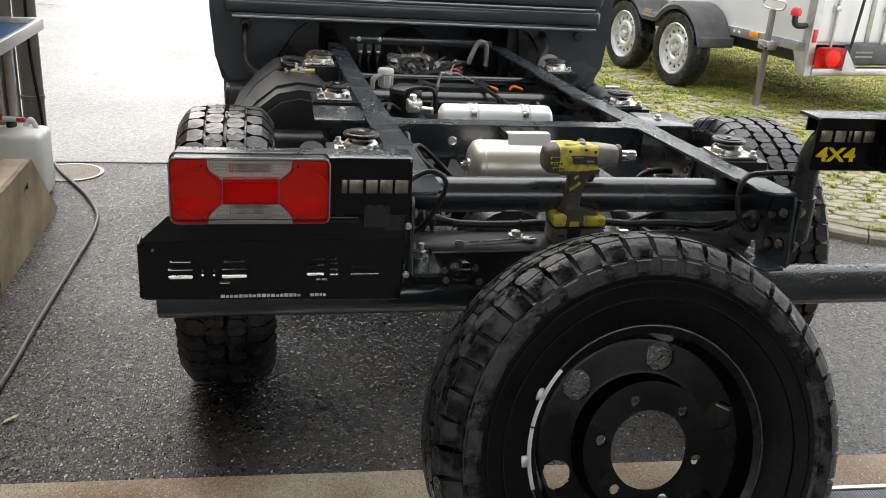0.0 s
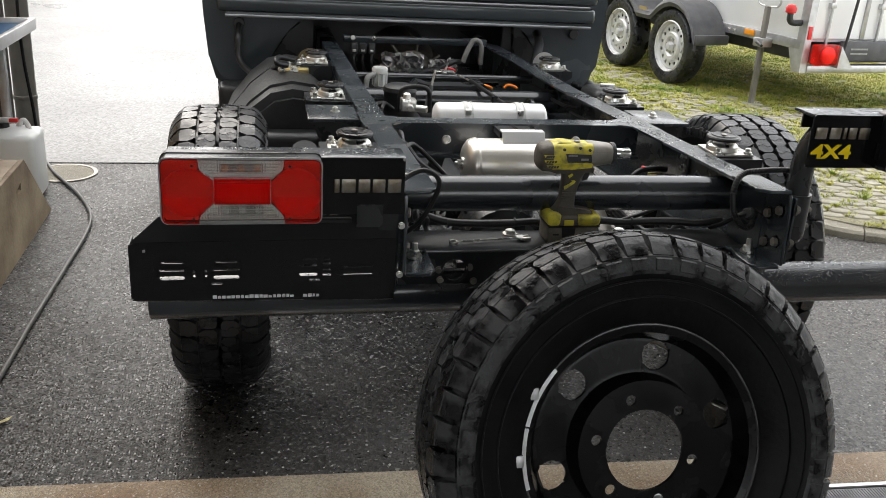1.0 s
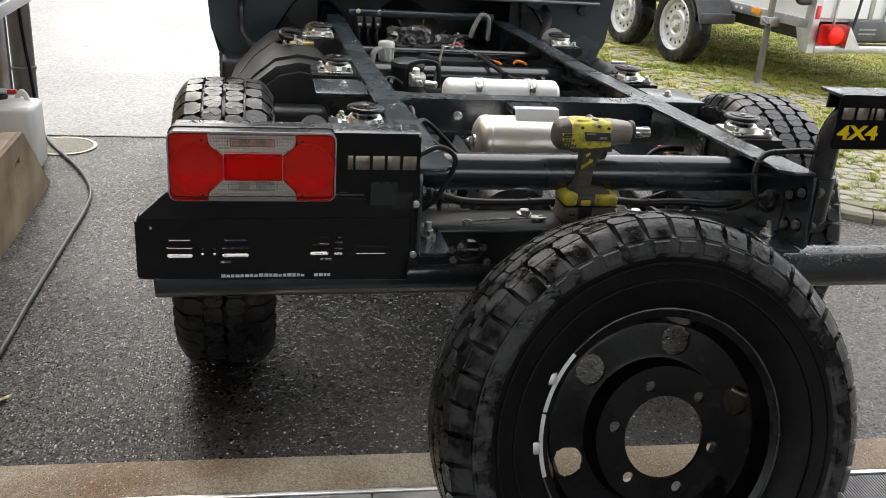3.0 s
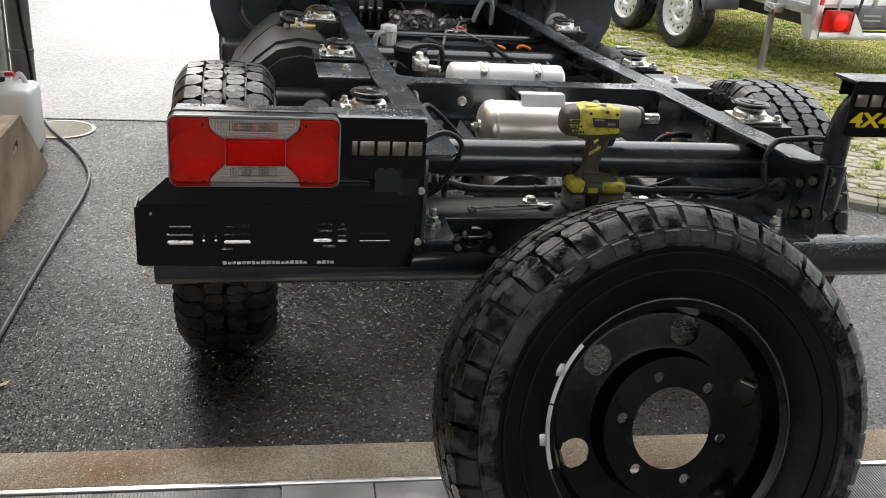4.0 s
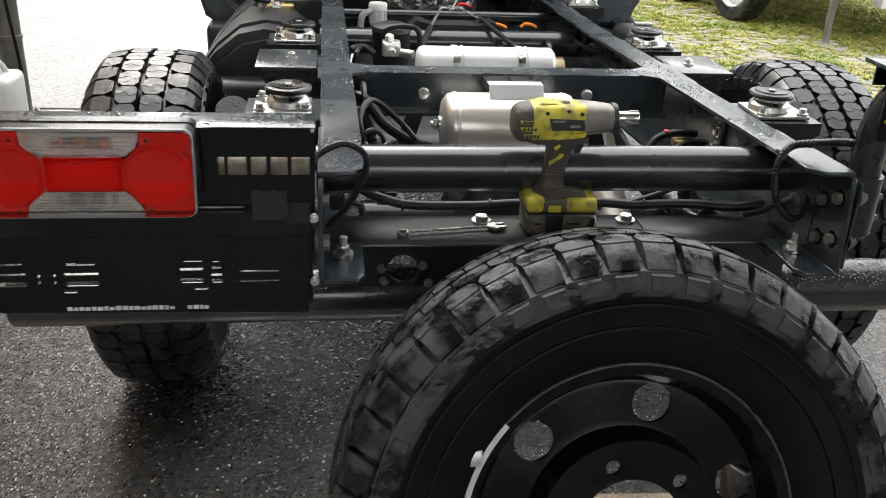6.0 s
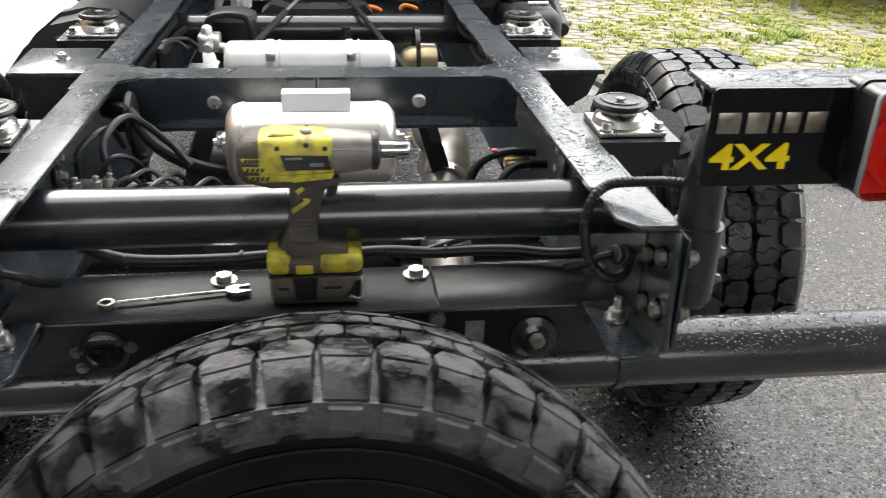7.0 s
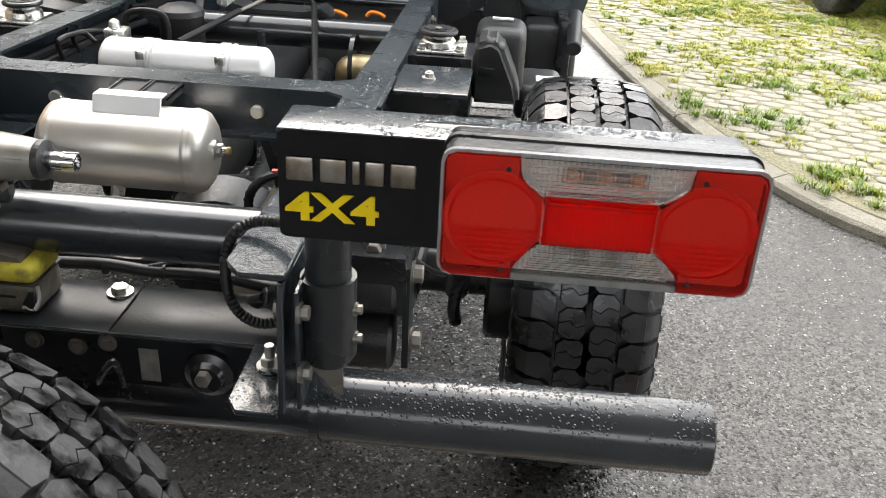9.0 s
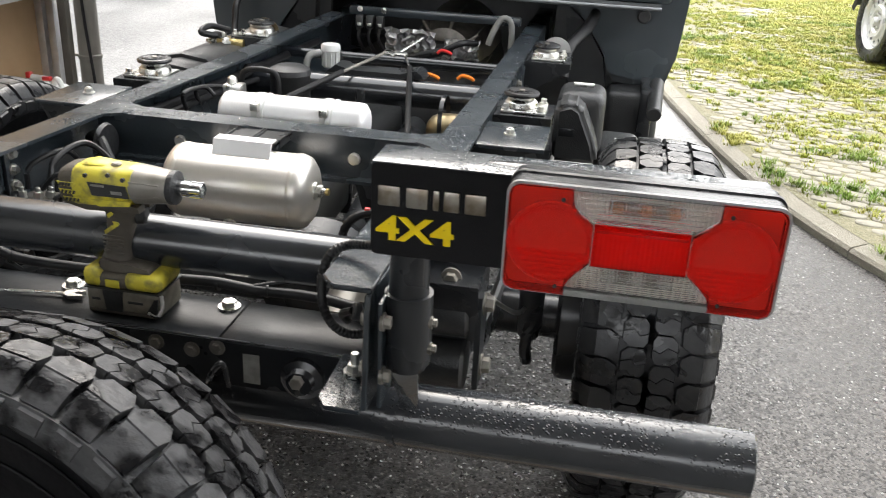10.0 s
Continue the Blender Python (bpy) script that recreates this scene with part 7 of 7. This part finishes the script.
def build_trailer():
    t = thing("box_trailer", "white box trailer with twin steel wheels on the grass", "trailer", (3.6, 6.2, GREEN))
    def add(name, bm, mat, parent=t, label="", smooth=True):
        bmesh.ops.transform(bm, matrix=TM, verts=bm.verts)
        return part(name, bm, mat, parent, label, smooth)
    body = add("box_body", bx((0.36, -1.26, 0.63), (1.95, 2.4, 2.3), 0.01), WHITE)
    add("sill", bx((0.335, -1.29, 0.575), (0.375, 2.45, 0.65), 0.004), GALV)
    add("chassis", bx((0.5, -1.2, 0.46), (1.85, 2.4, 0.58)), GUARD)
    add("corner_post", pm([(0.335, -1.33, 0.40), (0.335, -1.24, 0.40), (0.335, -1.16, 0.575), (0.335, -1.24, 0.65), (0.335, -1.24, 2.3), (0.335, -1.33, 2.3)], (0.065, 0, 0)), GALV)
    add("corner_post", bx((1.92, -1.33, 0.40), (1.99, -1.25, 2.3), 0.006), GALV)
    add("rear_beam", bx((0.40, -1.34, 0.40), (1.92, -1.25, 0.46), 0.006), GALV)
    sign = add("rear_sign_bar", bx((0.70, -1.36, 0.50), (1.92, -1.31, 0.65), 0.006), GUARD)
    for i in range(3):
        for k in range(2):
            add("sign_bar", bx((0.78 + i * 0.38, -1.3625, 0.55 + k * 0.035), (0.95 + i * 0.38, -1.359, 0.563 + k * 0.035)), PRINT2, sign)
    for i in range(3):
        door = add("rear_door", bx((0.42 + i * 0.5, -1.295, 0.66), (0.90 + i * 0.5, -1.26, 2.25), 0.008), WHITE)
        add("door_post", bx((0.90 + i * 0.5, -1.31, 0.66), (0.935 + i * 0.5, -1.27, 2.25), 0.004), GALV)
        add("door_rod", cy((0.55 + i * 0.5, -1.32, 0.6), (0.55 + i * 0.5, -1.32, 2.2), 0.013, 12), GALV, door)
        add("rod_guide", bx((0.525 + i * 0.5, -1.335, 0.9), (0.575 + i * 0.5, -1.295, 0.94), 0.004), GALV, door)
    add("gas_strut", cy((0.70, -1.37, 0.56), (0.78, -1.37, 1.4), 0.012, 12), PLASTIC)
    lamp = add("rear_lamp", bx((0.40, -1.42, 0.47), (0.62, -1.335, 0.63), 0.02, seg=3), REDLENS, t, "red trailer rear lamp")
    add("lamp_dome", lathe(bmesh.new(), [(0.07, -1.42), (0.065, -1.437), (0.035, -1.447), (0.005, -1.449)], (0.5, 0, 0.55), "y", 28), REDGLOW, lamp)
    add("lamp_guard", pm([(0.63, -1.35, 0.45), (0.78, -1.35, 0.45), (0.64, -1.35, 0.62)], (0, -0.06, 0)), GALV)
    add("side_reflector", bx((0.35, -1.338, 0.66), (0.385, -1.328, 0.76), 0.002), REDP)
    marker = add("marker_lamp", sw([(0.36, -1.25, 0.78), (0.26, -1.25, 0.775), (0.22, -1.25, 0.80), (0.215, -1.25, 0.85)], 0.024, 12), PLASTIC)
    add("marker_lens", lathe(bmesh.new(), [(0.02, 0.845), (0.04, 0.855), (0.043, 0.885), (0.03, 0.91), (0.005, 0.915)], (0.215, -1.25, 0), "z", 20), REDP, marker)
    add("amber_reflector", bx((0.322, -0.72, 0.60), (0.336, -0.60, 0.645), 0.003), AMBER)
    stand = add("prop_stand", bx((0.262, -0.918, GREEN), (0.302, -0.878, 0.86), 0.005), PIPE, t, "galvanised drop-down prop stand")
    add("stand_loop", sw([(0.282, -0.87, 0.86), (0.282, -0.80, 0.87), (0.282, -0.77, 0.9), (0.282, -0.80, 0.93), (0.282, -1.01, 0.93), (0.282, -1.04, 0.9), (0.282, -1.01, 0.87), (0.282, -0.94, 0.86)], 0.009, 8), GALV, stand)
    add("stand_clamp", bx((0.235, -0.96, 0.54), (0.34, -0.84, 0.61), 0.008), GALV, stand)
    add("clamp_handle", cy((0.23, -0.9, 0.575), (0.2, -1.0, 0.56), 0.012, 10), PLASTIC, stand)
    add("stand_foot", bx((0.21, -0.97, GREEN - 0.002), (0.35, -0.83, GREEN + 0.01), 0.003), GALV, stand)
    for y in (-0.45, -0.38, 0.3):
        add("bolt", bo((0.335, y, 0.61), (-1, 0, 0), 0.012, 0.008), ZINC)
    R = 0.335
    hz = GREEN + R
    for y in (0.03, 0.94):
        tm = bmesh.new()
        prof = [(0.225, -0.07), (0.235, -0.085), (0.28, -0.1), (0.315, -0.095), (0.33, -0.075), (0.335, 0), (0.33, 0.075), (0.315, 0.095), (0.28, 0.1), (0.235, 0.085), (0.225, 0.07)]
        lathe(tm, prof, (0.1, y, hz), "x", 48, closed=True)
        tyre = add("tyre", tm, RUBBER)
        add("wheel_rim", lathe(bmesh.new(), [(0.222, 0.012), (0.23, 0.018), (0.213, 0.026), (0.205, 0.055), (0.196, 0.07), (0.196, 0.1), (0.22, 0.1)], (0, y, hz), "x", 48, closed=True), RIMSTEEL, tyre, "silver steel rim")
        d = disc_mesh(-1, 0.198, 0.0, 0.0, r_flange=0.1, r_bore=0.035, holes=14, r_hole=0.016, r_holes=0.16, r_studs=0.062, turn=10)
        bmesh.ops.translate(d, vec=(0.05, y, hz), verts=d.verts)
        add("wheel_disc", d, RIMSTEEL, tyre)
        add("disc_crown", lathe(bmesh.new(), [(0.075, 0.046), (0.09, 0.032), (0.118, 0.03), (0.132, 0.046)], (0, y, hz), "x", 36, closed=True), RIMSTEEL, tyre)
        add("wheel_back", cy((0.09, y, hz), (0.12, y, hz), 0.19, 28), BLACK, tyre)
        add("hub_cap", lathe(bmesh.new(), [(0.005, 0.002), (0.03, 0.006), (0.036, 0.025), (0.036, 0.06)], (0, y, hz), "x", 24), RIMSTEEL, tyre)
        for i in range(5):
            a = radians(90 + 72 * i)
            add("wheel_nut", bo((0.045, y + 0.056 * math.cos(a), hz + 0.056 * math.sin(a)), (-1, 0, 0), 0.011, 0.014, 0, False), ZINC, tyre)
    # one moulded mudguard over both wheels, flat-ended with a skirt
    def guard_line(y):
        best = 0.0
        for c in (0.03, 0.94):
            q = 0.405 ** 2 - (y - c) ** 2
            if q > 0:
                best = max(best, math.sqrt(q))
        return hz + max(best, 0.25 if 0.03 < y < 0.94 else 0.075)
    bm = bmesh.new()
    ys = [-0.39 + 1.75 * i / 44 for i in range(45)]
    rows = [[bm.verts.new((x, y, z)) for x, z in ((0.0, guard_line(y) - 0.055), (-0.015, guard_line(y) - 0.02), (0.0, guard_line(y) + 0.012), (0.33, guard_line(y) + 0.012), (0.33, guard_line(y)), (0.012, guard_line(y) - 0.006), (0.012, guard_line(y) - 0.055))] for y in ys]
    for p, q in zip(rows, rows[1:]):
        for k in range(7):
            bm.faces.new((p[k], p[(k + 1) % 7], q[(k + 1) % 7], q[k]))
    bm.faces.new(rows[0])
    bm.faces.new(rows[-1][::-1])
    guard = add("mudguard", bm, GUARD, t, "dark grey plastic mudguard")
    add("guard_end", bx((-0.015, -0.41, hz + 0.075), (0.33, -0.375, hz + 0.16), 0.012), GUARD, guard)
    add("maker_badge", pm(rounded(0.42, 0.55, hz + 0.27, hz + 0.30, 0.01, 0), (0, 0.004, 0), Matrix.Translation((-0.014, 0, 0)) @ Matrix.Rotation(radians(90), 4, "Z")), BRASS, guard)


build_trailer()

# ---- small stones and plants, pavers last ----
def inside_green(x, y):
    """Distance to the right of the kerb line."""
    best = None
    for a, b in zip(EDGE, EDGE[1:]):
        d = b - a
        t = max(0, min(1, ((x - a.x) * d.x + (y - a.y) * d.y) / (d.x * d.x + d.y * d.y)))
        px, py = a.x + d.x * t, a.y + d.y * t
        q = math.hypot(x - px, y - py)
        if best is None or q < best[0]:
            best = (q, d.y * (x - px) - d.x * (y - py))
    return best[0] if best[1] > 0 else -best[0]


rnd = random.Random(4)


def scatter_chips():
    bm = bmesh.new()
    for i in range(4200):
        x, y = rnd.uniform(-2.0, 2.6), rnd.uniform(0.34, 3.4)
        if inside_green(x, y) > -0.02:
            continue
        r = rnd.uniform(0.0015, 0.0045) * (1.5 if rnd.random() < 0.08 else 1)
        a0 = rnd.random() * 6
        pts = [(x + r * rnd.uniform(0.7, 1.2) * math.cos(a0 + k * 1.256), y + r * rnd.uniform(0.7, 1.2) * math.sin(a0 + k * 1.256)) for k in range(5)]
        low = [bm.verts.new((px, py, 0.0)) for px, py in pts]
        top = bm.verts.new((x, y, r * 0.9))
        for k in range(5):
            bm.faces.new((low[k], low[(k + 1) % 5], top))
    solid("stone_chips", bm, CHIP, "scattered pale stone chips on the asphalt", "gravel", kind="stuff", smooth=False)


scatter_chips()


def blade(verts, faces, x, y, z, h, lean, a, w):
    dx, dy = math.cos(a), math.sin(a)
    i = len(verts)
    verts += [(x - dy * w, y + dx * w, z), (x + dy * w, y - dx * w, z), (x + dx * lean * 0.45 + dy * w * 0.7, y + dy * lean * 0.45 - dx * w * 0.7, z + h * 0.62),
              (x + dx * lean * 0.45 - dy * w * 0.7, y + dy * lean * 0.45 + dx * w * 0.7, z + h * 0.62), (x + dx * lean, y + dy * lean, z + h)]
    faces += [(i, i + 1, i + 2, i + 3), (i + 3, i + 2, i + 4)]


def grow(name, mat, label, count, area, height, want, seed):
    r = random.Random(seed)
    verts, faces = [], []
    made = 0
    while made < count:
        x, y = r.uniform(*area[0]), r.uniform(*area[1])
        d = inside_green(x, y)
        if d < 0.06 or r.random() > want(x, y, d):
            continue
        made += 1
        wide = r.uniform(0.012, 0.034)
        for k in range(r.randint(18, 42)):
            h = r.uniform(*height)
            a, q = r.random() * 6.28, abs(r.gauss(0, wide))
            blade(verts, faces, x + q * math.cos(a), y + q * math.sin(a), GREEN - 0.002, h, r.uniform(0.3, 1.3) * h, a + r.gauss(0, 0.8), r.uniform(0.002, 0.0045))
    me = bpy.data.meshes.new(name)
    me.from_pydata(verts, [], faces)
    me.materials.append(mat)
    tagged(new(name, me), label, "grass", kind="stuff")


def patch(x, y, d):
    n = noise.noise(Vector((x * 1.3, y * 1.3, 0.3))) + 0.6 * noise.noise(Vector((x * 4, y * 4, 5.0)))
    return max(0.04, min(1.0, 0.22 + 0.85 * n + 0.3 * (d - 0.7) + 0.1 * min(3.0, y - 3.2)))


grow("grass", GRASS, "short yellow-green grass growing through the pavers", 20000, ((1.0, 6.2), (1.6, 12.0)), (0.01, 0.026), patch, 7)
grow("weeds", WEED, "fresh green weeds in tufts", 900, ((1.2, 6.0), (1.6, 9.0)), (0.016, 0.042), lambda x, y, d: max(0.0, noise.noise(Vector((x * 2.2, y * 2.2, 9.0))) - 0.12) * 2.5, 8)

pavers = thing("grass_pavers", "weathered pale concrete grass pavers beside the yard", "paving", (2.0, 3.5, 0.0), kind="structure")


def paver_mesh():
    bm = bmesh.new()
    pts = [(0.058 * math.copysign(abs(math.cos(a)) ** 0.6, math.cos(a)), 0.034 * math.copysign(abs(math.sin(a)) ** 0.6, math.sin(a))) for a in (2 * math.pi * (i + 0.5) / 10 for i in range(10))]
    top = [bm.verts.new((x * 0.92, y * 0.9, 0.006)) for x, y in pts]
    low = [bm.verts.new((x, y, -0.012)) for x, y in pts]
    mid = [bm.verts.new((x, y, 0.002)) for x, y in pts]
    bm.faces.new(top)
    for i in range(10):
        j = (i + 1) % 10
        bm.faces.new((top[i], mid[i], mid[j], top[j]))
        bm.faces.new((mid[i], low[i], low[j], mid[j]))
    me = bpy.data.meshes.new("paver")
    bm.to_mesh(me)
    bm.free()
    me.materials.append(PAVER)
    for p in me.polygons:
        p.use_smooth = True
    return me


PAVER_ME = paver_mesh()
spots = []
ang = radians(-14)
ca, sa = math.cos(ang), math.sin(ang)
for i in range(-8, 60):
    for j in range(-60, 140):
        u, v = i * 0.135 + (0.0675 if j % 2 else 0), j * 0.078
        x, y = 1.6 + u * ca - v * sa, 3.1 + u * sa + v * ca
        if 0.8 < x < 6.5 and 1.5 < y < 11.5:
            d = inside_green(x, y)
            if d > 0.16 and patch(x, y, d) < rnd.uniform(0.35, 1.0):
                spots.append((d, x, y, rnd.gauss(0, 2.5), rnd.uniform(-0.004, 0.003)))
spots.sort(key=lambda q: math.hypot(q[1] - 1.6, (q[2] - 3.6) * 0.6))
for d, x, y, turn, dz in spots[:300]:
    ob = new("paver", PAVER_ME)
    ob.parent = pavers
    ob.matrix_parent_inverse = pavers.matrix_world.inverted()
    ob.matrix_basis = pose(x, y, GREEN + dz, 0, 0, -14 + turn)
verts, faces = [], []
src = [v.co.copy() for v in PAVER_ME.vertices]
polys = [tuple(p.vertices) for p in PAVER_ME.polygons]
for d, x, y, turn, dz in spots[300:]:
    m = pose(x, y, GREEN + dz, 0, 0, -14 + turn)
    k = len(verts)
    verts += [m @ c for c in src]
    faces += [tuple(i + k for i in p) for p in polys]
me = bpy.data.meshes.new("paver_field")
me.from_pydata(verts, [], faces)
me.materials.append(PAVER)
rest = new("paver_field", me)
rest.parent = pavers
rest.matrix_parent_inverse = pavers.matrix_world.inverted()
tagged(rest, kind="stuff")
